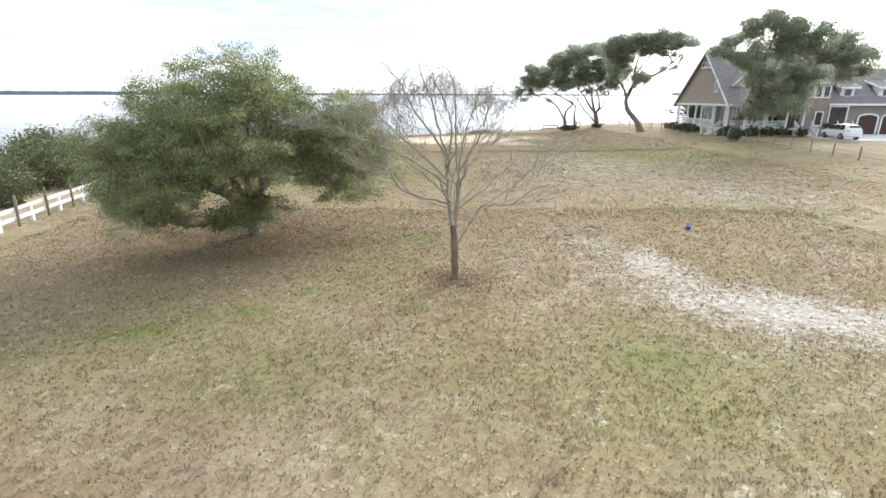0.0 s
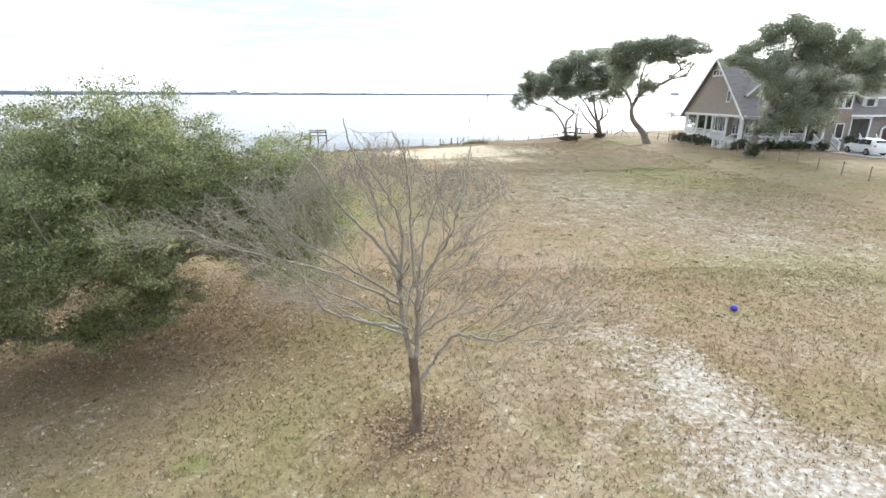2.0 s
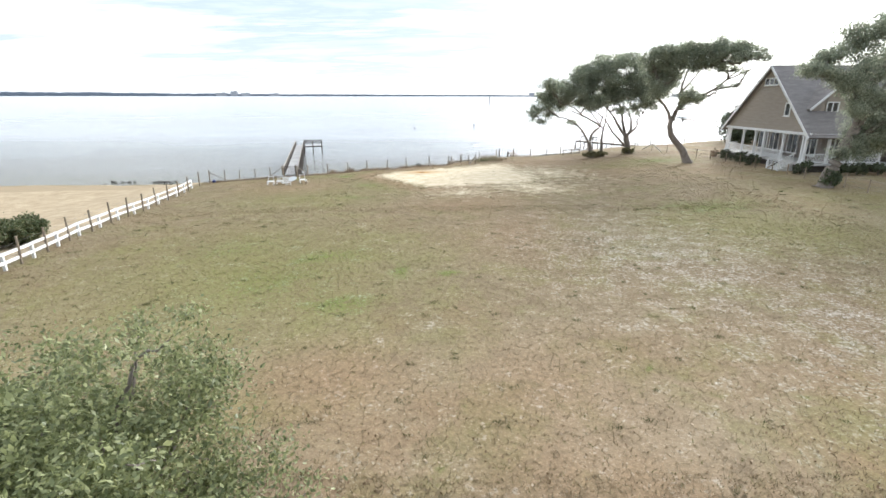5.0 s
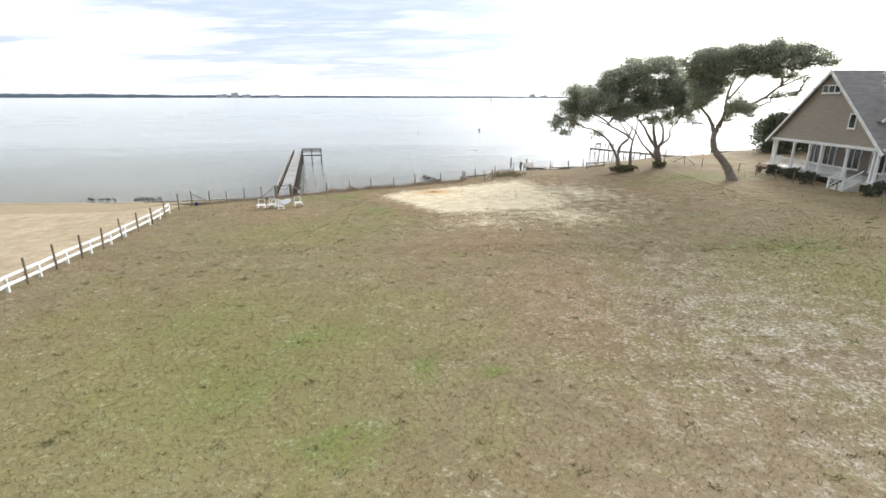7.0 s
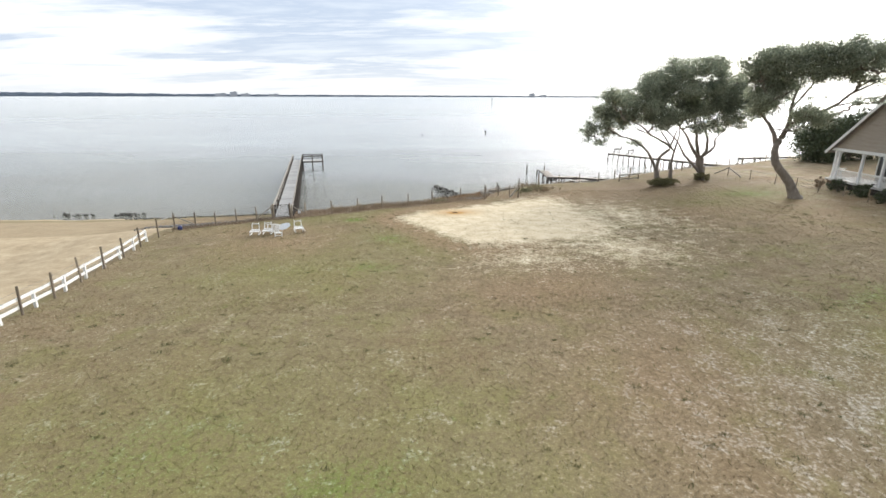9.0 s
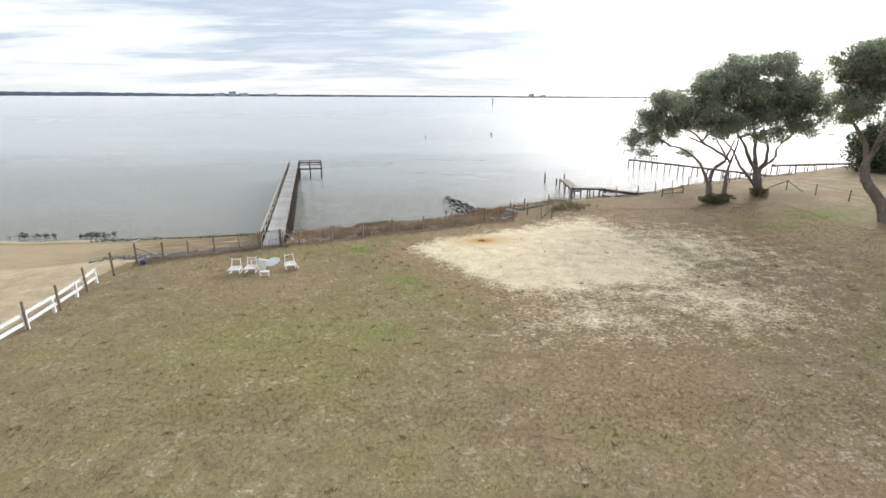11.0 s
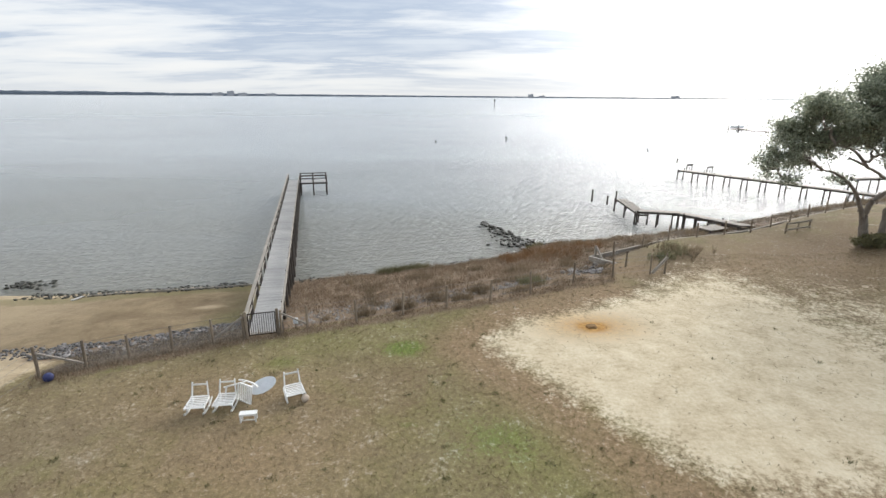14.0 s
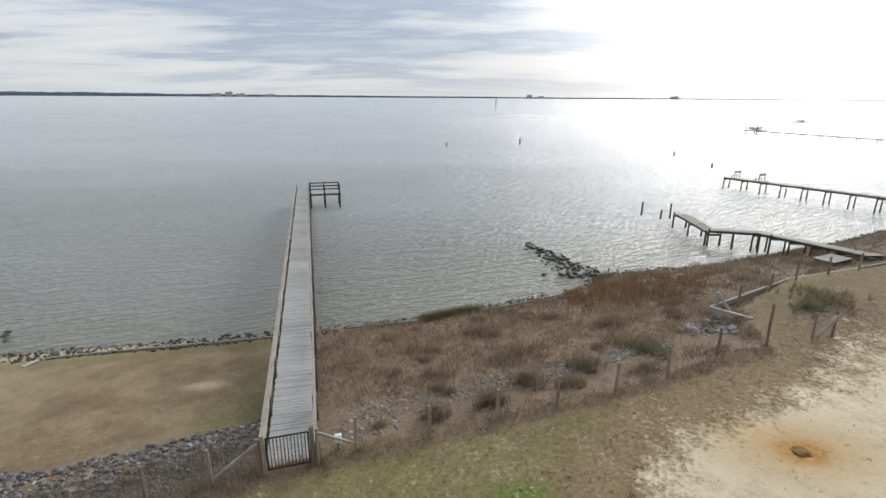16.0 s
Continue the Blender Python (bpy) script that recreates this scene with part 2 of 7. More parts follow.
def water_material():
    """Murky tidal water: brown and clear in the shallows, grey-green further out, with wind ripples of two sizes. The
    far colour is paled to stand in for reflected sky.
    """
    m, t, b = material("tidal_water", 0.16, 0.0, 0.5)
    b.inputs["IOR"].default_value = 1.33
    p = place(t)
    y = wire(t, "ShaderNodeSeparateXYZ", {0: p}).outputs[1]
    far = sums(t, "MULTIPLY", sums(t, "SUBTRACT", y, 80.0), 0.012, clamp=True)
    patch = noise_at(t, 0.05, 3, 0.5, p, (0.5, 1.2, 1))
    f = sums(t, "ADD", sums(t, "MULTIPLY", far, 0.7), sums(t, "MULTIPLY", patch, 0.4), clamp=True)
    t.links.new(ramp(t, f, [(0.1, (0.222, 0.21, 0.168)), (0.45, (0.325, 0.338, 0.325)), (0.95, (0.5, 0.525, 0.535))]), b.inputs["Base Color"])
    slant = wire(t, "ShaderNodeMapping", {"Vector": p, "Rotation": (0, 0, radians(-30))}).outputs[0]
    w1 = noise_at(t, 1.3, 3, 0.55, slant, (0.34, 1.7, 1), 0.5)
    w2 = noise_at(t, 4.6, 2, 0.5, slant, (0.4, 1.5, 1), 0.4)
    w3 = noise_at(t, 0.09, 2, 0.5, p, (0.6, 1.3, 1))
    h = sums(t, "ADD", sums(t, "ADD", w1, sums(t, "MULTIPLY", w2, 0.46)), sums(t, "MULTIPLY", w3, 0.6))
    bumped(t, b, h, 1.0, 0.62)
    return m


M_WATER = water_material()


def ground_material():
    """Winter lawn, bare sand, tidal beach: the soils are told apart by the sheet's own attributes, their edges by noise."""
    m, t, b = material("winter_lawn", 0.95, 0.0, 0.1)
    p = place(t)

    def soil(name):
        return wire(t, "ShaderNodeAttribute", attribute_name=name).outputs["Fac"]

    n_big = noise_at(t, 0.16, 4, 0.6, p)
    n_mid = noise_at(t, 1.1, 4, 0.65, p)
    n_small = noise_at(t, 7.0, 4, 0.7, p)
    n_fine = noise_at(t, 26.0, 3, 0.7, p)
    edge = sums(t, "ADD", sums(t, "MULTIPLY", sums(t, "SUBTRACT", n_mid, 0.5), 0.7), sums(t, "MULTIPLY", sums(t, "SUBTRACT", n_small, 0.5), 0.9))

    def share(name, soft=3.0, ragged=1.0):
        v = sums(t, "ADD", soil(name), sums(t, "MULTIPLY", edge, ragged))
        return sums(t, "MULTIPLY_ADD", sums(t, "SUBTRACT", v, 0.5), soft, 0.5, clamp=True)

    straw = ramp(t, sums(t, "ADD", sums(t, "MULTIPLY", n_small, 0.42), sums(t, "MULTIPLY", n_mid, 0.58)), [(0.34, (0.172, 0.127, 0.079)), (0.48, (0.258, 0.198, 0.127)), (0.62, (0.36, 0.29, 0.2))])
    rust = ramp(t, n_small, [(0.28, (0.172, 0.114, 0.065)), (0.7, (0.312, 0.22, 0.13))])
    green = ramp(t, n_small, [(0.28, (0.125, 0.117, 0.042)), (0.7, (0.24, 0.224, 0.086))])
    lush = ramp(t, n_small, [(0.3, (0.07, 0.112, 0.02)), (0.7, (0.165, 0.21, 0.046))])
    sand = ramp(t, sums(t, "ADD", sums(t, "MULTIPLY", n_mid, 0.55), sums(t, "MULTIPLY", n_small, 0.45)), [(0.3, (0.38, 0.297, 0.185)), (0.5, (0.56, 0.47, 0.325)), (0.7, (0.70, 0.625, 0.468))])
    grit = ramp(t, n_small, [(0.3, (0.24, 0.204, 0.165)), (0.5, (0.36, 0.327, 0.28)), (0.7, (0.54, 0.512, 0.455))])
    beach = ramp(t, sums(t, "ADD", sums(t, "MULTIPLY", n_mid, 0.6), sums(t, "MULTIPLY", n_small, 0.4)), [(0.3, (0.26, 0.198, 0.124)), (0.55, (0.41, 0.328, 0.218)), (0.75, (0.53, 0.437, 0.31))])
    bank = ramp(t, n_small, [(0.3, (0.10, 0.072, 0.048)), (0.65, (0.24, 0.172, 0.115))])
    stain = ramp(t, n_small, [(0.3, (0.27, 0.13, 0.035)), (0.7, (0.52, 0.31, 0.11))])
    col = mixed(t, sums(t, "MULTIPLY_ADD", sums(t, "SUBTRACT", n_big, 0.53), 5.5, 0.42, clamp=True), straw, rust)
    col = mixed(t, sums(t, "MULTIPLY", share("far_lawn", 1.2, 1.2), 0.74), col, ramp(t, sums(t, "ADD", sums(t, "MULTIPLY", n_small, 0.6), sums(t, "MULTIPLY", n_mid, 0.4)), [(0.34, (0.102, 0.079, 0.043)), (0.64, (0.235, 0.184, 0.106))]))
    wild = sums(t, "MULTIPLY_ADD", sums(t, "SUBTRACT", noise_at(t, 0.34, 5, 0.7, p, (1, 1, 1), 0.4), 0.53), 6.0, 0.34, clamp=True)
    col = mixed(t, sums(t, "MULTIPLY", wild, 0.56), col, green)
    col = mixed(t, sums(t, "MULTIPLY", share("green", 1.6, 0.9), 0.75), col, green)
    col = mixed(t, sums(t, "MULTIPLY", share("lush", 2.2, 1.6), 0.85), col, lush)
    sprout = sums(t, "MULTIPLY_ADD", sums(t, "SUBTRACT", noise_at(t, 1.9, 3, 0.6, p), 0.64), 11.0, 0.0, clamp=True)
    col = mixed(t, sums(t, "MULTIPLY", sprout, sums(t, "MULTIPLY", wild, 0.75)), col, lush)
    col = mixed(t, share("rust", 1.6, 0.8), col, rust)
    col = mixed(t, sums(t, "MULTIPLY", share("litter_shade", 1.8, 1.0), 0.8), col, ramp(t, n_small, [(0.3, (0.095, 0.066, 0.04)), (0.68, (0.225, 0.162, 0.098))]))
    col = mixed(t, share("grit", 1.6, 2.0), col, grit)
    col = mixed(t, share("sand", 2.3, 1.35), col, sand)
    col = mixed(t, share("beach", 3.0, 0.6), col, beach)
    strand = ramp(t, sums(t, "ADD", sums(t, "MULTIPLY", noise_at(t, 0.6, 6, 0.72, p), 0.65), sums(t, "MULTIPLY", n_small, 0.35)), [(0.36, (0.125, 0.09, 0.052)), (0.5, (0.19, 0.141, 0.084)), (0.66, (0.285, 0.222, 0.137))])
    col = mixed(t, share("strand", 2.0, 0.9), col, strand)
    col = mixed(t, sums(t, "MULTIPLY", share("moss", 2.0, 0.9), 0.7), col, ramp(t, n_small, [(0.3, (0.075, 0.068, 0.028)), (0.7, (0.20, 0.185, 0.085))]))
    col = mixed(t, share("bank", 3.0, 0.7), col, bank)
    col = mixed(t, share("stain", 2.0, 0.6), col, stain)
    # dead leaves and thatch flecks on the lawn
    fleck = sums(t, "MULTIPLY", sums(t, "MULTIPLY_ADD", sums(t, "SUBTRACT", n_fine, 0.57), 9.0, 0.0, clamp=True), sums(t, "SUBTRACT", 1.0, share("sand", 2.3, 1.35), clamp=True))
    col = mixed(t, sums(t, "MULTIPLY", fleck, 0.34), col, (0.46, 0.40, 0.30))
    pit = sums(t, "MULTIPLY_ADD", sums(t, "SUBTRACT", 0.43, n_fine), 9.0, 0.0, clamp=True)
    col = mixed(t, sums(t, "MULTIPLY", sums(t, "MULTIPLY", pit, 0.16), sums(t, "SUBTRACT", 1.0, sums(t, "MULTIPLY", share("sand", 2.3, 1.35), 0.75))), col, (0.10, 0.078, 0.048))
    # tufts and thatch: a tight grain over everything but the open sand
    n_tuft = noise_at(t, 13.0, 3, 0.65, p)
    grain = ramp(t, n_tuft, [(0.36, (0.88, 0.877, 0.87)), (0.5, (1.0, 1.0, 1.0)), (0.64, (1.09, 1.087, 1.08))])
    col = mixed(t, sums(t, "MULTIPLY_ADD", share("sand", 2.3, 1.35), -0.65, 0.9), col, mixed(t, 1.0, col, grain, "MULTIPLY"))
    t.links.new(col, b.inputs["Base Color"])
    bumped(t, b, sums(t, "ADD", sums(t, "MULTIPLY", n_small, 0.6), sums(t, "ADD", sums(t, "MULTIPLY", n_tuft, 0.35), sums(t, "MULTIPLY", n_fine, 0.4))), 0.2, 0.05)
    return m


M_GROUND = ground_material()

# ---------- building helpers ----------
def part(name, bm, mat, parent=None, label="", smooth=False):
    """One bmesh as one mesh object, under a thing or part, or at top level."""
    me = bpy.data.meshes.new(name)
    bm.to_mesh(me)
    bm.free()
    me.materials.append(mat)
    if smooth:
        me.polygons.foreach_set("use_smooth", [True] * len(me.polygons))
    ob = new(name, me)
    ob.parent = parent
    return tagged(ob, label)


def shared(name, me, parent, m):
    """A further object on a mesh that exists already."""
    ob = new(name, me)
    ob.parent, ob.matrix_basis = parent, m
    return ob


def thing(name, m, label, category, group="", kind=""):
    """An Empty at the base of a thing."""
    ob = new(name)
    ob.empty_display_size = 0.2
    ob.matrix_basis = m
    return tagged(ob, label, category, group, kind)


def box(bm, centre, size, turn=None, bevel=0.0):
    m = Matrix.Translation(centre) @ (turn or Matrix()) @ Matrix.Diagonal((*size, 1))
    made = bmesh.ops.create_cube(bm, size=1, matrix=m)["verts"]
    if bevel:
        edges = list({e for v in made for e in v.link_edges})
        bmesh.ops.bevel(bm, geom=edges, offset=bevel, segments=1, affect="EDGES")
    return bm


def beam(bm, a, b, wide, high, bevel=0.0):
    """A squared timber from a to b."""
    a, b = Vector(a), Vector(b)
    way_ = b - a
    turn = way_.to_track_quat("Y", "Z").to_matrix().to_4x4()
    return box(bm, (a + b) / 2, (wide, way_.length, high), turn, bevel)


def pole(bm, a, b, r0, r1, sides=8):
    """A round timber or bar from a to b."""
    a, b = Vector(a), Vector(b)
    way_ = b - a
    turn = way_.to_track_quat("Z", "Y").to_matrix().to_4x4()
    bmesh.ops.create_cone(bm, cap_ends=True, segments=sides, radius1=r0, radius2=r1, depth=way_.length, matrix=Matrix.Translation((a + b) / 2) @ turn)
    return bm


def prism(bm, outline, way_):
    """A flat outline (points in space) pushed along way_."""
    a = [bm.verts.new(p) for p in outline]
    b = [bm.verts.new(Vector(p) + Vector(way_)) for p in outline]
    n = len(a)
    faces = [a[::-1], b] + [(a[i], a[(i + 1) % n], b[(i + 1) % n], b[i]) for i in range(n)]
    for f in faces:
        bm.faces.new(f)
    bmesh.ops.recalc_face_normals(bm, faces=bm.faces)
    return bm


def array_mesh(name, verts, faces, mat, smooth=False):
    """A mesh from numpy arrays; faces all have the same count of corners."""
    me = bpy.data.meshes.new(name)
    n, k = faces.shape
    me.vertices.add(len(verts))
    me.vertices.foreach_set("co", np.ascontiguousarray(verts, dtype=np.float32).ravel())
    me.loops.add(n * k)
    me.loops.foreach_set("vertex_index", np.ascontiguousarray(faces, dtype=np.int32).ravel())
    me.polygons.add(n)
    me.polygons.foreach_set("loop_start", np.arange(0, n * k, k, dtype=np.int32))
    if smooth:
        me.polygons.foreach_set("use_smooth", np.ones(n, dtype=bool))
    me.update(calc_edges=True)
    me.materials.append(mat)
    return me


rng = np.random.default_rng(7)


def ss(a, b, v):
    """Smooth step from 0 at a to 1 at b."""
    u = np.clip((np.asarray(v, float) - a) / (b - a), 0, 1)
    return u * u * (3 - 2 * u)


def leaves(centres, length, width, up_bias=0.25):
    """A small diamond leaf at every centre, turned at random."""
    n = len(centres)
    u = rng.normal(size=(n, 3))
    u /= np.linalg.norm(u, axis=1)[:, None]
    w = rng.normal(size=(n, 3)) + np.array([0, 0, up_bias * 4])
    v = np.cross(w, u)
    v /= np.linalg.norm(v, axis=1)[:, None] + 1e-9
    s = (0.6 + 0.8 * rng.random(n))[:, None]
    a, c = centres - u * s * length / 2, centres + u * s * length / 2
    b, d = centres - v * s * width / 2, centres + v * s * width / 2
    verts = np.stack([a, b, c, d], 1).reshape(-1, 3)
    return verts, np.arange(4 * n).reshape(-1, 4)


def split_lobes(lobes, kids, share=0.5):
    """Every lobe broken into smaller billows that leave gaps between them."""
    out = []
    for x, y, z, a, b, c in lobes:
        for _ in range(kids):
            w = rng.normal(size=3)
            w = w / np.linalg.norm(w) * (0.25 + 0.55 * rng.random() ** 0.7)
            k = share * (0.6 + 0.8 * rng.random())
            out.append((x + w[0] * a, y + w[1] * b, z + w[2] * c, a * k, b * k, c * k * 0.85))
    return out


def in_lobes(lobes, n, shell=0.5):
    """n random places in a set of ellipsoid lobes, most of them near the skin, in loose clumps."""
    lobes = np.array(lobes, float)
    size = (lobes[:, 3] * lobes[:, 4] + lobes[:, 3] * lobes[:, 5] + lobes[:, 4] * lobes[:, 5])
    clumps = max(12, n // 45)
    cw = rng.choice(len(lobes), size=clumps, p=size / size.sum())
    way_ = rng.normal(size=(clumps, 3))
    way_ /= np.linalg.norm(way_, axis=1)[:, None]
    r = shell + (1.04 - shell) * rng.random(clumps) ** 0.6
    centre = lobes[cw, :3] + way_ * lobes[cw, 3:] * r[:, None]
    pick = rng.integers(0, clumps, n)
    spread = 0.17 * lobes[cw[pick], 3:].mean(1)[:, None]
    return centre[pick] + np.clip(rng.normal(size=(n, 3)), -1.9, 1.9) * spread


def tubes(runs):
    """Round limbs: each run is (points, radii, sides). Returns verts and quads."""
    vs, fs, base = [], [], 0
    for pts, radii, k in runs:
        pts = np.asarray(pts, float)
        d = np.gradient(pts, axis=0)
        d /= np.linalg.norm(d, axis=1)[:, None] + 1e-9
        ref = np.where(np.abs(d[:, 2:3]) < 0.9, np.array([[0, 0, 1.0]]), np.array([[1.0, 0, 0]]))
        u = np.cross(d, ref)
        u /= np.linalg.norm(u, axis=1)[:, None] + 1e-9
        w = np.cross(d, u)
        ang = np.arange(k) * 2 * np.pi / k
        ring = pts[:, None] + np.asarray(radii)[:, None, None] * (np.cos(ang)[None, :, None] * u[:, None] + np.sin(ang)[None, :, None] * w[:, None])
        n = len(pts)
        i, j = np.meshgrid(np.arange(n - 1), np.arange(k), indexing="ij")
        a = base + i * k + j
        b = base + i * k + (j + 1) % k
        fs.append(np.stack([a, b, b + k, a + k], -1).reshape(-1, 4))
        vs.append(ring.reshape(-1, 3))
        base += n * k
    return np.concatenate(vs), np.concatenate(fs)


def curved(points, steps=10, wobble=0.0):
    """A smooth line through the points, with a little crookedness."""
    p = np.asarray(points, float)
    q = np.concatenate([[2 * p[0] - p[1]], p, [2 * p[-1] - p[-2]]])
    out = []
    for i in range(len(p) - 1):
        t = np.linspace(0, 1, steps, endpoint=False)[:, None]
        a, b, c, d = q[i:i + 4]
        out.append(0.5 * (2 * b + (c - a) * t + (2 * a - 5 * b + 4 * c - d) * t ** 2 + (3 * b - a - 3 * c + d) * t ** 3))
    out = np.concatenate(out + [p[-1:]])
    if wobble:
        j = rng.normal(size=out.shape) * wobble
        j[0] = 0
        out = out + j
    return out

# ---------- the land: one sheet from the lawn to the river bed and out to the horizon ----------
WATER_Z = -3.25
SHORE_X = [-400, -60, -33, -21, -13, -7.7, -3.7, 0.7, 8.7, 14.8, 22, 32, 44, 66, 120, 400]
SHORE_Y = [40, 75, 76.4, 78.8, 80.7, 83, 85, 88.6, 90.5, 93.1, 96.1, 101.5, 108, 120, 150, 240]
EDGE_X = [-400, -60, -23.2, -16.2, -8.4, -4.2, 0.6, 1.4, 6.9, 14, 22.4, 35.5, 44, 66, 120, 400]
EDGE_Y = [30, 56, 62.5, 65.6, 67.95, 69.5, 71.5, 74.8, 79.2, 81.6, 85.6, 90.9, 97, 110, 140, 228]


def shore(x):
    return np.interp(x, SHORE_X, SHORE_Y)


def edge(x):
    return np.interp(x, EDGE_X, EDGE_Y)


def lawn(x, y):
    return (0.15 + 0.5 * ss(12, 30, x) - 0.45 * ss(-6, -24, x) - 0.4 * ss(40, 57, y) * ss(6, -8, x) - 0.25 * ss(60, 78, y) * ss(-4, 4, x) * ss(22, 12, x)
            - 0.55 * ss(-25, -32, x))


def ground_z(x, y):
    x, y = np.asarray(x, float), np.asarray(y, float)
    top = lawn(x, y)
    e, s = edge(x), shore(x)
    d, span = y - e, s - e
    wall = ss(0.4, 1.4, x)
    step = (0.2 * ss(0.0, 1.8, d)) * (1 - wall) + 0.14 * ss(0.0, 0.5, d) * wall
    fall = np.clip(d / span, 0, 1) ** 1.25
    low = top - step
    z = low + (WATER_Z + 0.02 - low) * np.where(d > 0, fall, 0)
    z = np.where(y > s, np.maximum(WATER_Z - 0.07 * (y - s), WATER_Z - 2.0), z)
    bump = 0.035 * np.sin(x * 0.9 + 1.3 * np.sin(y * 0.37)) * np.sin(y * 0.8 + np.sin(x * 0.43)) + 0.03 * np.sin(x * 0.31 + y * 0.23)
    return z + bump * (y < s)


def blot(x, y, cx, cy, rx, ry, turn=0.0):
    """1 in the middle of an ellipse, 0.5 on its rim, falling off outside."""
    c, s_ = math.cos(radians(turn)), math.sin(radians(turn))
    u, v = (x - cx) * c + (y - cy) * s_, -(x - cx) * s_ + (y - cy) * c
    return np.clip(1.0 - 0.5 * np.hypot(u / rx, v / ry), 0, 1)


def most(*masks):
    return np.maximum.reduce(masks)


def inside(x, y, outline):
    """Distance in metres to the rim of an outline, positive inside it."""
    x, y = np.asarray(x, float), np.asarray(y, float)
    far, odd = np.full(x.shape, 1e9), np.zeros(x.shape, bool)
    for (x0, y0), (x1, y1) in zip(outline, outline[1:] + outline[:1]):
        ex, ey = x1 - x0, y1 - y0
        u = np.clip(((x - x0) * ex + (y - y0) * ey) / (ex * ex + ey * ey), 0, 1)
        far = np.minimum(far, np.hypot(x - x0 - u * ex, y - y0 - u * ey))
        odd ^= ((y0 > y) != (y1 > y)) & (x < ex * (y - y0) / (ey if ey else 1e-9) + x0)
    return np.where(odd, far, -far)


SAND = [(-6.9, 64.5), (-5.5, 66.2), (-3.0, 67.0), (-0.7, 68.2), (1.9, 69.7), (4.2, 71.2), (6.6, 72.2), (7.8, 68.4), (8.8, 64.6), (9.2, 60.5), (8.6, 57.2), (5.5, 55.6), (2.0, 55.6), (-0.9, 56.0), (-2.3, 57.4), (-3.4, 59.0), (-4.5, 61.1)]


def soils(x, y):
    e, s = edge(x), shore(x)
    d = y - e
    out = {}
    rim = inside(x, y, SAND)
    out["sand"] = most(np.clip(0.5 + rim / (2.6 + 4.4 * ss(-1, 6, x)) - 0.12 * ss(62, 57, y), 0, 1), blot(x, y, 1.6, 53.6, 3.8, 2.6) * 0.56, blot(x, y, 7.5, 55.2, 5.0, 3.6) * 0.6, blot(x, y, 10.5, 64.5, 4.5, 6.0, 20) * 0.62)
    out["sand"] = out["sand"] * (1 - 0.75 * np.clip(2 * blot(x, y, 2.0, 73.2, 2.3, 1.3) - 0.8, 0, 1)) * (1 - 0.6 * ss(-2.4, -0.9, d) * ss(2.5, 0.0, x))
    out["grit"] = most(blot(x, y, 8.3, 10.7, 2.9, 1.25, -28) * 0.84, blot(x, y, 6.3, 14.0, 1.0, 2.4, 12) * 0.78, blot(x, y, 12.5, 9.4, 3.4, 1.7, 0) * 0.82, 
                       blot(x, y, 10.5, 37, 5.0, 7.0, 10) * 0.36, blot(x, y, 15, 27.5, 4.5, 5, 0) * 0.36)
    out["green"] = most(blot(x, y, -9, 34, 7.5, 9, 10) * 0.92, blot(x, y, -6.5, 9.5, 3.5, 2.6, 20) * 0.8, blot(x, y, 18, 41, 7, 5, 0) * 0.85, blot(x, y, -11, 52, 7, 6, 0) * 0.78,
                        blot(x, y, 14, 22, 5, 3, 0) * 0.7, blot(x, y, -12, 64.6, 10, 2.6, 14) * 0.66, blot(x, y, 23, 71.5, 6, 3, 0) * 0.95, blot(x, y, 4, 7.5, 5, 3, 0) * 0.74, blot(x, y, -2.4, 13.2, 3.6, 2.4, 15) * 0.72, blot(x, y, -3, 8.0, 4.5, 1.6) * 0.66, blot(x, y, 30, 48, 6, 12, 0) * 0.7, blot(x, y, -2.6, 16.6, 2.4, 1.6) * 0.95, blot(x, y, -5, 58, 5, 5) * 0.8, blot(x, y, -4, 36, 5, 6) * 0.7)
    out["green"] = most(out["green"], blot(x, y, 18.2, 68.0, 5.0, 2.8) * 0.95)
    out["lush"] = most(blot(x, y, 18.0, 67.8, 3.6, 1.7) * 0.74, blot(x, y, -10.1, 64.15, 0.8, 0.5) * 1.15, blot(x, y, -14.7, 63.3, 0.8, 0.5) * 0.75, blot(x, y, -6.6, 9.6, 1.1, 0.45) * 0.95, blot(x, y, -4.6, 10.6, 0.6, 0.3) * 0.9, blot(x, y, -7.6, 11.6, 0.7, 0.5) * 0.8, blot(x, y, 4.2, 8.5, 0.8, 0.5) * 0.75, blot(x, y, -5.8, 36.0, 1.8, 1.1, 30) * 0.62, blot(x, y, -7.6, 32.6, 2.8, 2.6, 20) * 0.46, blot(x, y, -2.0, 34.2, 0.4, 1.0) * 0.72, blot(x, y, 0.1, 33.8, 0.5, 0.35) * 0.85, blot(x, y, -10.6, 37.5, 3.0, 2.0) * 0.42, blot(x, y, 18, 47, 4.0, 2.4) * 0.62, blot(x, y, -6.8, 58.7, 1.6, 1.0) * 0.6, blot(x, y, -7.1, 52.6, 1.6, 0.8) * 0.62, blot(x, y, -0.9, 17.2, 0.9, 1.1) * 0.85, blot(x, y, 24, 71, 2.6, 1.2) * 0.7,
                       blot(x, y, -0.7, 10.8, 0.35, 0.3) * 0.8, blot(x, y, 0.6, 11.1, 0.4, 0.2) * 0.75, blot(x, y, -21, 63.2, 0.8, 0.4) * 0.7, blot(x, y, -4.0, 30.6, 1.2, 0.8) * 0.7, blot(x, y, -3.5, 11.8, 0.4, 0.3) * 0.8)
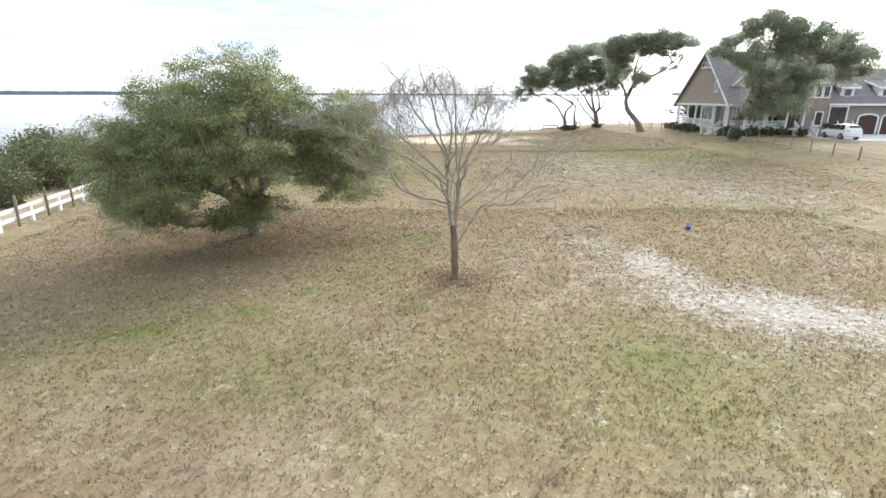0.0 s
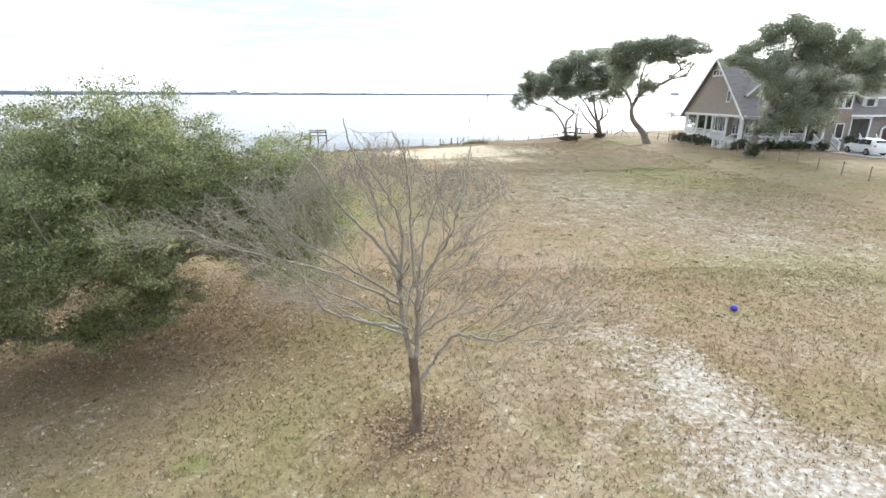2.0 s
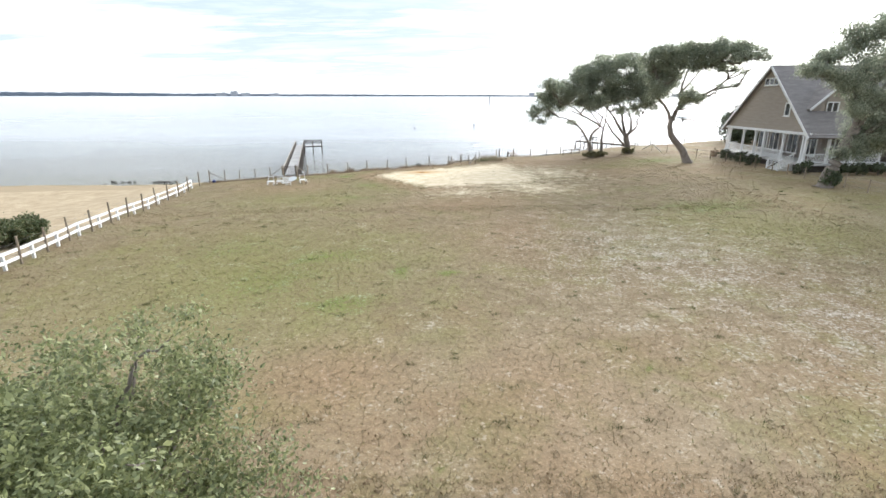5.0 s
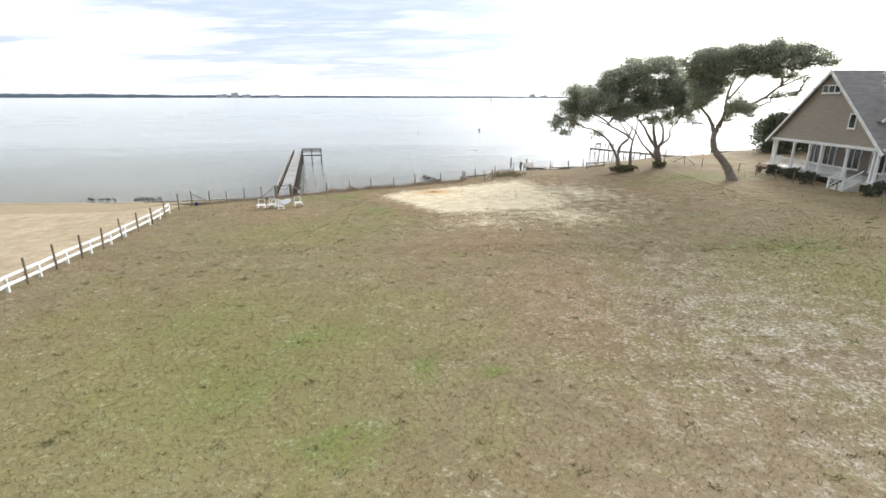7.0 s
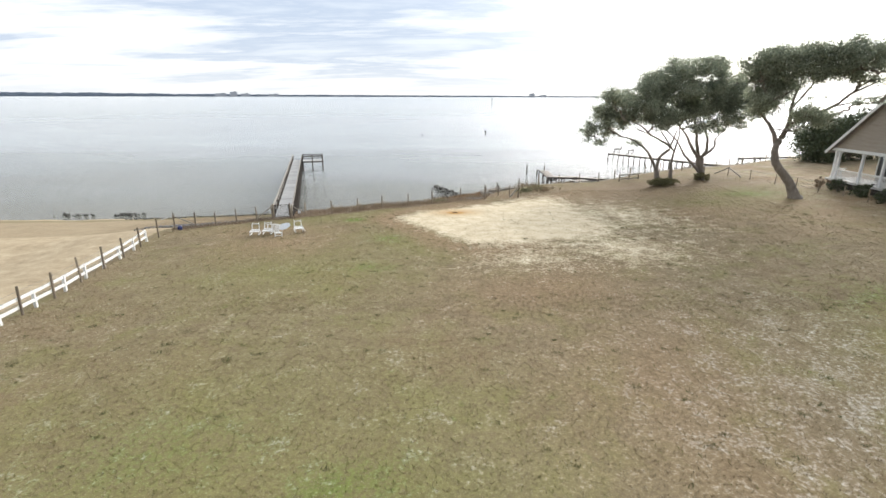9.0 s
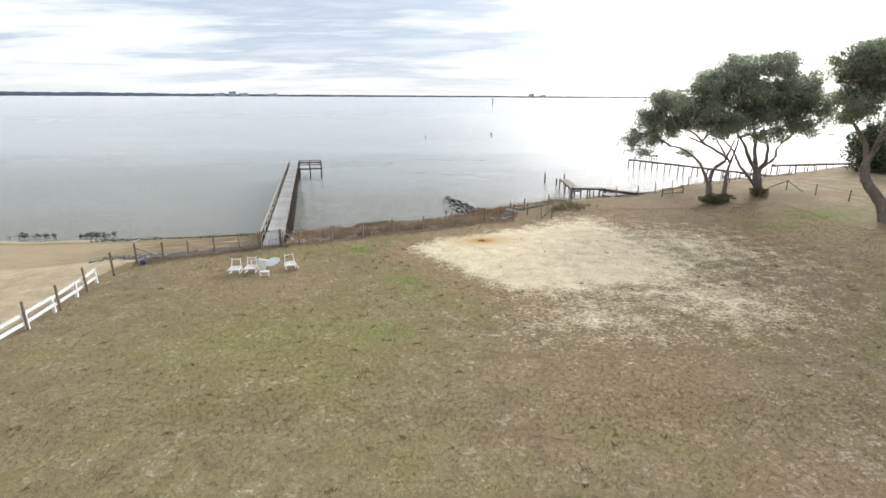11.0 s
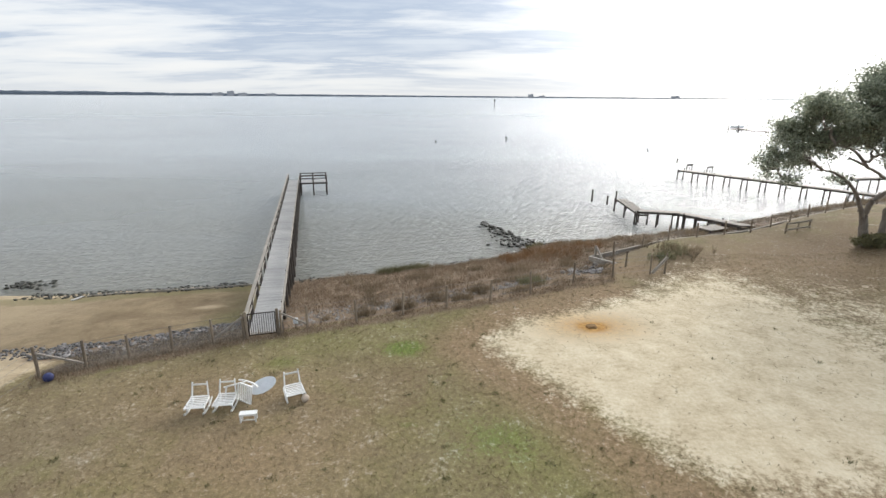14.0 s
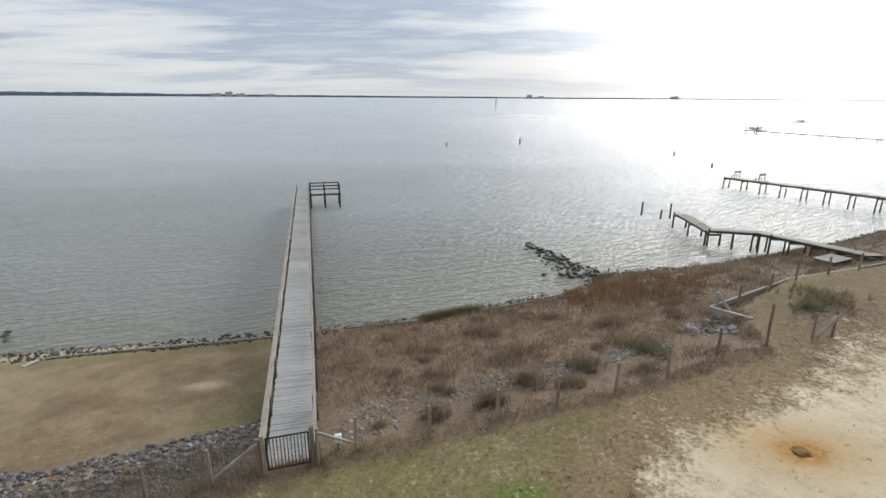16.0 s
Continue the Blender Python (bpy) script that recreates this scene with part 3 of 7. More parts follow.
    out["rust"] = most(blot(x, y, -3.0, 25.6, 2.4, 2.0) * 0.8, blot(x, y, 3.8, 21.0, 1.9, 1.5) * 0.85, blot(x, y, -16, 61.5, 5.0, 2.2) * 0.6, 0.74 * ss(-3.6, -0.8, rim) * ss(0.6, -0.4, rim) * ss(3.0, 0.0, x), blot(x, y, -6.8, 17.8, 5.5, 4.0) * 0.9, blot(x, y, 0.3, 12.8, 1.5, 1.1) * 0.8, blot(x, y, -2.0, 62.8, 1.6, 4.0, -50) * 0.7, 0.66 * ss(-2.2, -1.0, d) * ss(3.0, 0.0, x) * ss(-9, -5, x), blot(x, y, 2.5, 25, 3.0, 3.0) * 0.62, blot(x, y, 15, 75, 9, 4.5, 20) * 0.9, blot(x, y, 17, 66, 6, 6, 0) * 0.7,
                       blot(x, y, 1.5, 49, 5, 4) * 0.7, blot(x, y, 2.0, 73.3, 2.6, 1.5) * 0.95, blot(x, y, 9.5, 73.8, 5.0, 2.8, 35) * 0.8, blot(x, y, 4.0, 41, 3.5, 6, -20) * 0.6, blot(x, y, 0.5, 55.5, 3.5, 3) * 0.8, blot(x, y, 2.2, 21.5, 2.0, 2.6) * 0.7, blot(x, y, -14, 58, 4, 3) * 0.66, blot(x, y, 22, 62, 7, 6) * 0.5)
    fence_x = np.interp(y, [0, 22, 41, 58, 62.5], [-15.5, -18.2, -21.2, -23.4, -23.3])
    lot = ss(0.0, 1.5, fence_x - x)
    pier_x = -16.2 - (y - 65.8) * 0.2579
    strand = ss(2.6, 4.0, d) * ss(pier_x + 0.6, pier_x, x) * ss(1.5, 0, y - s)
    out["beach"] = np.maximum(lot * 0.95, strand)
    out["strand"] = strand * (0.45 + 0.5 * ss(-34, -20, x) - 0.5 * ss(-1.6, -0.4, y - s)) * (1 - 0.9 * blot(x, y, -21.4, 71.9, 0.8, 0.4))
    strip = ss(0.1, 0.9, d - 1.5 * ss(-20.6, -22.8, x)) * ss(4.4, 3.4, d) * ss(-26.4, -24.6, x)
    brush = ss(0.1, 0.8, d) * ss(pier_x, pier_x + 0.6, x)
    # leaf litter and dirt, plus the evergreen's shadow painted at (-9, 12.5)
    out["litter_shade"] = most(blot(x, y, 5.5, 74.4, 4.2, 1.9, 25) * 0.9, blot(x, y, -9.0, 12.5, 5.0, 5.0) * 0.72, blot(x, y, 17.5, 76.5, 7.5, 4.2, 18) * 0.95, blot(x, y, 13.0, 71.5, 6.5, 4.5, 25) * 0.72, blot(x, y, 24.5, 78.5, 4.5, 3.0, 20) * 0.8, blot(x, y, 31, 53, 4.5, 3.0) * 0.75, blot(x, y, -7.2, 16.8, 4.6, 3.6) * 0.7)
    # far lawn mixed darker from y 18 to 36, fading out to the right
    out["far_lawn"] = ss(18, 36, y) * 0.9 * ss(32, 18, x)
    out["moss"] = ss(-3.2, -2.0, y - s) * ss(-0.5, -0.9, y - s) * ss(pier_x + 0.3, pier_x, x) * 0.62 + 0.6 * blot(x, y, -19.6, 73.5, 1.6, 3.6, 10) * strand + 0.85 * blot(x, y, -18.3, 68.9, 1.7, 1.5, 20) * strand
    out["bank"] = np.maximum(np.maximum(strip, brush), 0.7 * ss(-1.1, -0.1, d) * ss(0.5, 0.0, d) * ss(-23, -22, x) * ss(4, 2, x))
    out["stain"] = most(blot(x, y, -2.25, 65.65, 0.8, 0.55) * 1.15, blot(x, y, -2.3, 65.75, 2.3, 1.4) * 0.66)
    return out


def graded(lo, hi, fine, reach):
    """Grid lines: even between lo and hi, then ever wider out to reach."""
    core = np.arange(lo, hi + fine / 2, fine)
    out = np.geomspace(fine, reach, 40)
    return np.concatenate([lo - out[::-1], core, hi + out])


gx, gy = graded(-46, 48, 0.3, 3800), graded(2, 106, 0.3, 3800)
GX, GY = np.meshgrid(gx, gy)
GZ = ground_z(GX, GY)
nx, ny = len(gx), len(gy)
ii, jj = np.meshgrid(np.arange(ny - 1), np.arange(nx - 1), indexing="ij")
a0 = (ii * nx + jj).ravel()
ground_mesh = array_mesh("ground", np.stack([GX, GY, GZ], -1).reshape(-1, 3), np.stack([a0, a0 + 1, a0 + nx + 1, a0 + nx], -1), M_GROUND, True)
for key, field in soils(GX, GY).items():
    at = ground_mesh.attributes.new(key, "FLOAT", "POINT")
    at.data.foreach_set("value", field.astype(np.float32).ravel())
ground = tagged(new("ground", ground_mesh), "dry straw-coloured winter lawn with green and sandy patches", "ground", kind="structure")



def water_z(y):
    """The water sheet's height: flat near the shore, then tilted up to fit the camera's horizon line."""
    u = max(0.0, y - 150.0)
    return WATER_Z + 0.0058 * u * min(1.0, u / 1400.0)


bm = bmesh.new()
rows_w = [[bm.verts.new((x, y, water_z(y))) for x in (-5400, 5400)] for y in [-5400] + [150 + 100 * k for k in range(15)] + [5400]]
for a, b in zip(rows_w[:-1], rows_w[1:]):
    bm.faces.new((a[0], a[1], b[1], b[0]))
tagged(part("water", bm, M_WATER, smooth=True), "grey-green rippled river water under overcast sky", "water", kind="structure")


def far_shore():
    """The low wooded bank across the river, thinning to the right."""
    n, r = 520, 4650.0
    az = np.radians(np.linspace(-64, 46, n))
    u = np.linspace(0, 1, n)
    tall = np.interp(np.degrees(az), [-64, -42, -30, -20, 0, 12, 22, 35, 46], [34, 31, 25, 18, 14, 11, 9, 6, 4])
    rough_ = np.array([noise.noise((k * 0.35, 3.1, 0)) for k in range(n)]) * 0.16 + np.array([noise.noise((k * 0.06, 8.1, 0)) for k in range(n)]) * 0.18
    tall = (0.92 * tall + 1.5) * (1 + rough_)
    x, y = np.sin(az) * r, np.cos(az) * r
    # the bank's foot is raised to follow the tilted water sheet
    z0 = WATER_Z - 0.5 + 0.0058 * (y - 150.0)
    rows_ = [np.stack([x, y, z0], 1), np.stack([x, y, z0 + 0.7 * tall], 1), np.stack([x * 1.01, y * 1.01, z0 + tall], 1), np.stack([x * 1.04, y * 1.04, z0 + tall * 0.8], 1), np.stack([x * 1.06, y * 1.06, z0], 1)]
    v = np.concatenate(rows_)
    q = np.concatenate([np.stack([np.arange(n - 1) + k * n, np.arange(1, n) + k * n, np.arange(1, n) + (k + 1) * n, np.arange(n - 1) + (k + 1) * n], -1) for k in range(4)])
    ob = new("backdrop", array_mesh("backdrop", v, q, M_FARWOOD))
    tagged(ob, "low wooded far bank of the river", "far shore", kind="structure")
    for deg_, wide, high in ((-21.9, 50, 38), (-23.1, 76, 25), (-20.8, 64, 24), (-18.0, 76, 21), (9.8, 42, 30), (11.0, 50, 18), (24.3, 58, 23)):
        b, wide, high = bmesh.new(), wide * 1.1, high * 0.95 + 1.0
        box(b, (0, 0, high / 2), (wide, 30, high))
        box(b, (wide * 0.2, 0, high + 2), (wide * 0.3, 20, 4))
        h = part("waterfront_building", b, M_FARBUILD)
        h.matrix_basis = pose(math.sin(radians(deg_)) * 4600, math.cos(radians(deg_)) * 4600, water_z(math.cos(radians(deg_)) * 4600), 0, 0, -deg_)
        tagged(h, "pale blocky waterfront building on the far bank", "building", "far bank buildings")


far_shore()

# ---------- trees and shrubs ----------
def tree(name, label, trunk, limbs, lobes, count, leaf, wood, foliage, inner=0.12, shell=0.5, twigs=90, group="", billows=10, share=0.5, per=90, puff=0.3, lift=0.0, gnarled=True, stray=0.16, swell=(1.08, 1.1, 1.36)):
    """A tapered trunk with limbs out to the lobes of the crown, and a crown of many small leaves in clumps.
    trunk: (points, radius at foot, radius at top); limbs: (points, radius) each."""
    foot = np.array(trunk[0][0], float)
    root = thing(name, Matrix.Translation(foot), label, "tree", group)
    line = curved(trunk[0], 8, trunk[1] * 0.06)
    rad = np.interp(np.linspace(0, 1, len(line)), [0, 0.06, 0.15, 1], [trunk[1] * 1.7, trunk[1] * 1.2, trunk[1], trunk[2]])
    runs = [(line, rad, 12)]
    ends = [line[-1]]
    for pts, r in limbs:
        c = curved(pts, 7, r * 0.12)
        runs.append((c, np.linspace(r, r * 0.3, len(c)), 8))
        ends += list(c[len(c) // 2::3])
    for x, y, z, a, b, c in lobes if gnarled else ():
        goal = np.array([x, y, z - 0.2 * c])
        start = ends[int(np.argmin([np.linalg.norm(e - goal) + (2.0 if e[2] > z else 0.0) for e in ends]))]
        span = np.linalg.norm(goal - start)
        c_ = curved([start, start + (goal - start) * 0.35 + rng.normal(size=3) * 0.1 * span, start + (goal - start) * 0.7 + rng.normal(size=3) * 0.1 * span, goal], 5, 0.05)
        runs.append((c_, np.linspace(trunk[1] * 0.3, trunk[1] * 0.12, len(c_)), 7))
        ends += list(c_[3::4])
    ends = np.array(ends)
    lobes = [(x, y, z - 0.04 * c + lift, a * swell[0], b * swell[1], c * swell[2]) for x, y, z, a, b, c in lobes]
    lob = np.array(split_lobes(lobes, billows, share), float)
    size = lob[:, 3] * lob[:, 4] + lob[:, 3] * lob[:, 5] + lob[:, 4] * lob[:, 5]
    clumps = count // per
    kin = rng.choice(len(lob), size=clumps, p=size / size.sum())
    out = rng.normal(size=(clumps, 3))
    out /= np.linalg.norm(out, axis=1)[:, None]
    centre = lob[kin, :3] + out * lob[kin, 3:] * ((shell + (1.0 - shell) * rng.random(clumps) ** 0.6) * np.where(rng.random(clumps) < stray, 1.28, 1.0))[:, None]
    for k in rng.choice(clumps, min(twigs, clumps), replace=False):
        goal = centre[k]
        start = ends[np.argmin(np.linalg.norm(ends - goal, axis=1) + rng.random(len(ends)))]
        mid = (start + goal) / 2 + rng.normal(size=3) * 0.12 * np.linalg.norm(goal - start)
        c = curved([start, mid, goal], 5, 0.02)
        runs.append((c, np.linspace(trunk[1] * 0.11, trunk[1] * 0.025, len(c)), 5))
    v, f = tubes(runs)
    trunk_ob = new("trunk", array_mesh("trunk", v - foot, f, wood, True))
    trunk_ob.parent = root
    pick = rng.integers(0, clumps, count)
    wide = puff * (0.6 + 0.8 * rng.random(clumps))[pick][:, None] * np.array([1.1, 1.1, 0.62])
    pts = centre[pick] + np.clip(rng.normal(size=(count, 3)), -2.4, 2.4) * wide
    v1, f1 = leaves(pts - foot, leaf[0], leaf[1], 0.5)
    deep = np.array(lobes, float)
    deep[:, 3:] *= 0.55
    v2, f2 = leaves(in_lobes(deep, int(count * inner), 0.1) - foot, leaf[0] * 1.3, leaf[1] * 1.5)
    v, f = np.concatenate([v1, v2]), np.concatenate([f1, f2 + len(v1)])
    crown = new("crown", array_mesh("crown", v, f, foliage))
    crown.parent = root
    return root


# the broad evergreen by the lawn's near end
tree("evergreen_tree", "broad dense evergreen tree with low spreading branches on lawn",
     ([(-7.0, 17.6, -0.2), (-6.9, 17.4, 0.6), (-6.9, 17.2, 1.4)], 0.27, 0.2),
     [([(-6.9, 17.2, 1.2), (-8.0, 16.6, 2.2), (-9.4, 16.2, 3.0), (-10.8, 16.0, 3.4)], 0.13), ([(-6.9, 17.2, 1.3), (-6.0, 17.4, 2.4), (-4.8, 17.6, 3.4), (-3.2, 17.8, 3.9)], 0.14),
      ([(-6.9, 17.2, 1.3), (-6.6, 16.7, 3.0), (-6.0, 16.0, 5.0)], 0.14), ([(-6.9, 17.2, 1.2), (-7.6, 15.8, 2.2), (-8.2, 14.4, 2.8)], 0.12), ([(-6.9, 17.2, 1.2), (-6.0, 16.0, 2.0), (-5.2, 14.6, 2.8)], 0.12),
      ([(-6.9, 17.2, 1.4), (-8.0, 18.0, 2.6), (-9.2, 18.6, 3.2)], 0.12), ([(-6.9, 17.2, 1.3), (-6.4, 18.0, 2.4), (-5.6, 18.9, 3.2)], 0.11)],
     [(-5.70, 16.2, 4.80, 1.9, 2.0, 1.20), (-7.55, 16.0, 4.50, 1.9, 2.0, 1.15), (-9.15, 16.0, 4.00, 1.7, 2.0, 1.15), (-10.25, 16.2, 3.30, 1.3, 1.8, 1.20), (-3.70, 17.2, 4.30, 1.5, 1.8, 1.05), (-2.80, 17.5, 3.80, 1.1, 1.5, 1.20), (-9.05, 15.2, 2.90, 1.7, 1.6, 1.10), (-7.35, 14.4, 3.30, 2.0, 1.5, 1.25), (-5.40, 14.8, 3.30, 1.7, 1.4, 1.30), (-6.60, 18.6, 3.60, 2.4, 1.5, 1.30),
      (-8.65, 18.2, 3.40, 2.1, 1.6, 1.20), (-4.20, 16.6, 3.00, 1.6, 1.5, 1.30), (-2.90, 17.2, 2.60, 1.3, 1.4, 1.30), (-3.60, 18.0, 2.00, 1.2, 1.2, 0.90), (-4.60, 17.6, 3.60, 1.6, 1.5, 1.30), (-9.90, 15.3, 1.90, 1.0, 1.1, 0.70), (-10.60, 16.6, 2.30, 1.0, 1.3, 1.10), (-8.90, 14.3, 1.75, 1.1, 1.0, 0.60), (-5.80, 14.1, 2.95, 1.1, 0.9, 0.60), (-4.80, 19.0, 3.30, 1.4, 1.1, 1.10), (-7.95, 15.0, 2.40, 1.2, 1.0, 0.60), (-6.90, 16.6, 1.05, 0.9, 0.7, 0.62), (-5.9, 16.3, 1.25, 0.8, 0.7, 0.55), (-6.3, 14.9, 1.35, 0.9, 0.8, 0.5), (-4.9, 16.6, 4.3, 1.5, 1.6, 1.0), (-6.4, 16.2, 5.35, 1.3, 1.4, 0.75), (-8.3, 16.4, 4.4, 1.4, 1.6, 1.0), (-7.7, 14.0, 1.5, 1.0, 0.8, 0.55), (-6.7, 14.5, 1.3, 0.8, 0.7, 0.5), (-8.4, 13.6, 1.7, 1.1, 0.9, 0.65)],
     430000, (0.056, 0.027), M_BARK, M_LEAF_NEAR, 0.05, 0.5, 420, "", 10, 0.44, 150, 0.15, 0.16, True, 0.08)

def puffs(balls):
    """Crown lobes from middles and radii, a little flattened."""
    return [(x, y, z, r, r * 1.15, r * 0.9) for x, y, z, r in balls]


ROUND = (1.0, 1.0, 1.0)
# the live oaks on the bank
tree("live_oak", "wind-leaned live oak with forked trunks above the bank",
     ([(18.75, 77.2, 0.2), (18.6, 77.3, 1.1), (18.45, 77.35, 2.1)], 0.30, 0.22),
     [([(18.4, 77.3, 1.9), (17.4, 77.0, 3.4), (16.4, 76.7, 4.3), (15.0, 76.3, 5.0), (13.7, 76.0, 5.2)], 0.14),
      ([(18.5, 77.4, 2.2), (18.7, 77.2, 3.2), (19.4, 76.9, 4.0), (18.6, 76.7, 4.6), (17.1, 76.4, 5.3), (15.6, 76.2, 5.9)], 0.17),
      ([(17.2, 76.6, 5.3), (15.7, 76.0, 6.3), (13.8, 75.5, 6.8)], 0.1),
      ([(19.4, 77.0, 4.0), (19.6, 76.8, 5.0), (19.7, 76.5, 5.9)], 0.1)],
     puffs([(11.4, 76.2, 6.3, 1.12), (12.9, 77.4, 7.4, 1.46), (13.0, 75.3, 8.9, 1.39), (14.9, 77.4, 9.1, 1.45), (15.5, 75.7, 8.1, 1.57), (14.2, 76.0, 6.8, 1.43), (13.0, 77.1, 5.8, 0.98), (15.9, 76.0, 9.7, 1.25), (17.3, 76.3, 8.3, 1.43), (17.3, 75.0, 6.6, 0.87), (15.8, 76.9, 4.5, 0.46), (11.0, 76.3, 5.4, 0.81), (12.1, 75.8, 4.8, 0.48), (17.0, 76.9, 7.1, 1.13)]),
     50000, (0.15, 0.075), M_BARK, M_LEAF_OAK, 0.06, 0.15, 150, "live oaks on the bank", 8, 0.54, 62, 0.275, 0.0, True, 0.16, ROUND)
tree("live_oak", "slender live oak with dense rounded crown above the bank",
     ([(20.1, 77.6, 0.2), (20.1, 77.6, 1.2), (20.0, 77.6, 2.5)], 0.22, 0.15),
     [([(20.0, 77.6, 2.4), (20.0, 77.3, 3.6), (20.2, 77.1, 5.0), (20.0, 76.8, 6.3)], 0.12),
      ([(20.1, 77.4, 3.6), (18.9, 77.0, 4.9), (17.8, 76.5, 6.1)], 0.09)],
     puffs([(16.9, 76.5, 9.9, 1.42), (18.7, 77.7, 9.0, 1.62), (18.4, 75.6, 7.2, 1.26), (20.1, 77.7, 8.3, 1.46)]),
     24000, (0.15, 0.075), M_BARK, M_LEAF_OAK, 0.06, 0.15, 60, "live oaks on the bank", 8, 0.54, 62, 0.275, 0.0, True, 0.16, ROUND)
tree("live_oak", "sturdy live oak with tall dense crown above the bank",
     ([(24.1, 79.1, 0.25), (23.95, 79.1, 1.3), (23.55, 79.1, 3.0)], 0.42, 0.32),
     [([(23.8, 79.1, 1.3), (22.8, 78.8, 2.2), (21.6, 78.5, 3.3), (20.5, 78.0, 4.6), (19.0, 77.5, 5.8)], 0.15),
      ([(23.3, 79.0, 2.9), (22.1, 78.5, 4.3), (21.3, 78.0, 5.3), (20.0, 77.5, 6.4)], 0.18),
      ([(23.5, 79.1, 2.9), (22.8, 78.7, 4.7), (22.5, 78.4, 5.9), (21.5, 78.0, 7.5)], 0.2),
      ([(23.8, 79.1, 2.8), (24.0, 78.7, 3.7), (23.7, 78.4, 5.0), (22.9, 78.0, 6.2)], 0.2),
      ([(23.6, 79.1, 2.7), (24.7, 78.7, 3.9), (24.6, 78.4, 4.8), (25.1, 78.0, 5.7)], 0.14)],
     puffs([(18.8, 76.8, 11.1, 1.42), (20.8, 78.0, 11.4, 1.61), (21.4, 75.9, 11.6, 1.39), (23.7, 78.0, 11.4, 1.29), (20.3, 76.3, 9.9, 1.73), (22.3, 76.6, 9.9, 1.74), (24.5, 77.7, 9.4, 1.45), (25.4, 76.6, 10.2, 1.10), (25.5, 76.9, 8.7, 1.44), (26.2, 75.6, 7.9, 0.94), (24.3, 77.5, 7.7, 1.63), (22.1, 76.9, 7.7, 1.61), (20.3, 76.4, 7.1, 1.28), (23.6, 77.5, 6.5, 1.15), (25.1, 76.3, 7.1, 1.12), (21.6, 76.7, 6.2, 0.81), (27.1, 75.8, 9.0, 0.94), (18.1, 76.5, 10.5, 1.10), (22.3, 76.0, 12.2, 0.77)]),
     84000, (0.15, 0.075), M_BARK, M_LEAF_OAK, 0.06, 0.15, 200, "live oaks on the bank", 8, 0.54, 62, 0.275, 0.0, True, 0.16, ROUND)
tree("live_oak", "leaning live oak with crooked trunk and open crown",
     ([(26.9, 68.6, 0.45), (26.2, 68.7, 1.9), (24.9, 68.8, 3.4), (24.5, 68.8, 4.6), (24.7, 68.8, 5.7)], 0.38, 0.2),
     [([(24.58, 68.8, 4.9), (23.9, 68.8, 6.4), (22.9, 68.7, 7.4), (22.4, 68.7, 8.6)], 0.19), ([(24.62, 68.8, 5.1), (25.3, 68.9, 6.8), (25.3, 69.0, 8.4), (25.8, 69.1, 10.4)], 0.22),
      ([(25.3, 68.9, 6.6), (26.6, 68.6, 7.4), (28.4, 68.5, 8.2), (30.0, 68.4, 9.6), (31.6, 68.4, 10.9)], 0.18), ([(28.2, 68.5, 8.1), (30.0, 68.0, 8.6), (31.8, 67.9, 9.0), (33.4, 67.9, 9.2)], 0.07), ([(29.6, 68.4, 9.2), (32.0, 68.8, 10.2), (34.4, 69.0, 11.4)], 0.09), ([(25.2, 68.8, 6.2), (26.4, 68.6, 7.2), (28.6, 68.5, 7.4)], 0.07),
      ([(25.3, 69.0, 8.0), (26.8, 69.4, 9.6), (28.2, 69.6, 11.6)], 0.11)],
     puffs([(21.3, 67.7, 11.4, 0.98), (21.9, 67.7, 11.8, 0.98), (21.7, 69.2, 10.4, 1.02), (22.3, 68.5, 9.7, 1.16), (22.4, 67.1, 11.6, 1.24), (23.7, 67.2, 11.8, 1.24), (23.3, 67.7, 10.1, 1.13), (22.4, 67.5, 8.6, 1.14), (22.5, 68.9, 7.8, 0.89), (23.6, 66.6, 10.6, 1.10), (24.6, 66.5, 11.8, 1.09), (25.1, 66.7, 10.6, 0.96), (25.4, 66.1, 12.2, 0.94), (26.4, 65.9, 11.9, 1.07), (26.6, 66.3, 10.8, 0.95), (27.4, 66.1, 12.4, 0.94), (26.9, 64.8, 11.4, 1.05), (27.9, 65.0, 12.1, 0.92), (28.3, 65.0, 11.2, 0.92), (28.3, 63.8, 11.9, 0.89), (28.2, 63.2, 11.1, 0.76), (30.0, 64.5, 11.6, 0.78), (29.6, 63.0, 11.3, 0.62), (30.0, 62.7, 11.2, 0.62), (28.7, 65.5, 10.1, 0.54), (27.3, 65.6, 10.1, 0.59), (25.3, 66.8, 7.6, 1.13), (25.1, 67.7, 7.4, 0.72), (25.5, 65.6, 7.4, 0.69), (25.0, 67.6, 6.6, 0.43), (28.5, 64.4, 8.6, 0.32), (27.1, 64.6, 8.6, 0.32), (29.3, 64.5, 9.8, 0.31), (23.2, 68.7, 10.9, 1.30), (23.7, 66.9, 9.6, 0.97), (22.5, 68.6, 8.6, 1.17), (24.0, 66.7, 11.3, 1.23), (25.8, 66.7, 11.4, 1.23), (27.0, 65.9, 11.2, 1.08), (20.8, 68.3, 11.4, 0.71), (23.7, 68.4, 8.9, 0.87)]),
     92000, (0.14, 0.07), M_BARK, M_LEAF_OAK, 0.10, 0.15, 280, "live oaks on the bank", 8, 0.54, 62, 0.275, 0.0, True, 0.16, ROUND)
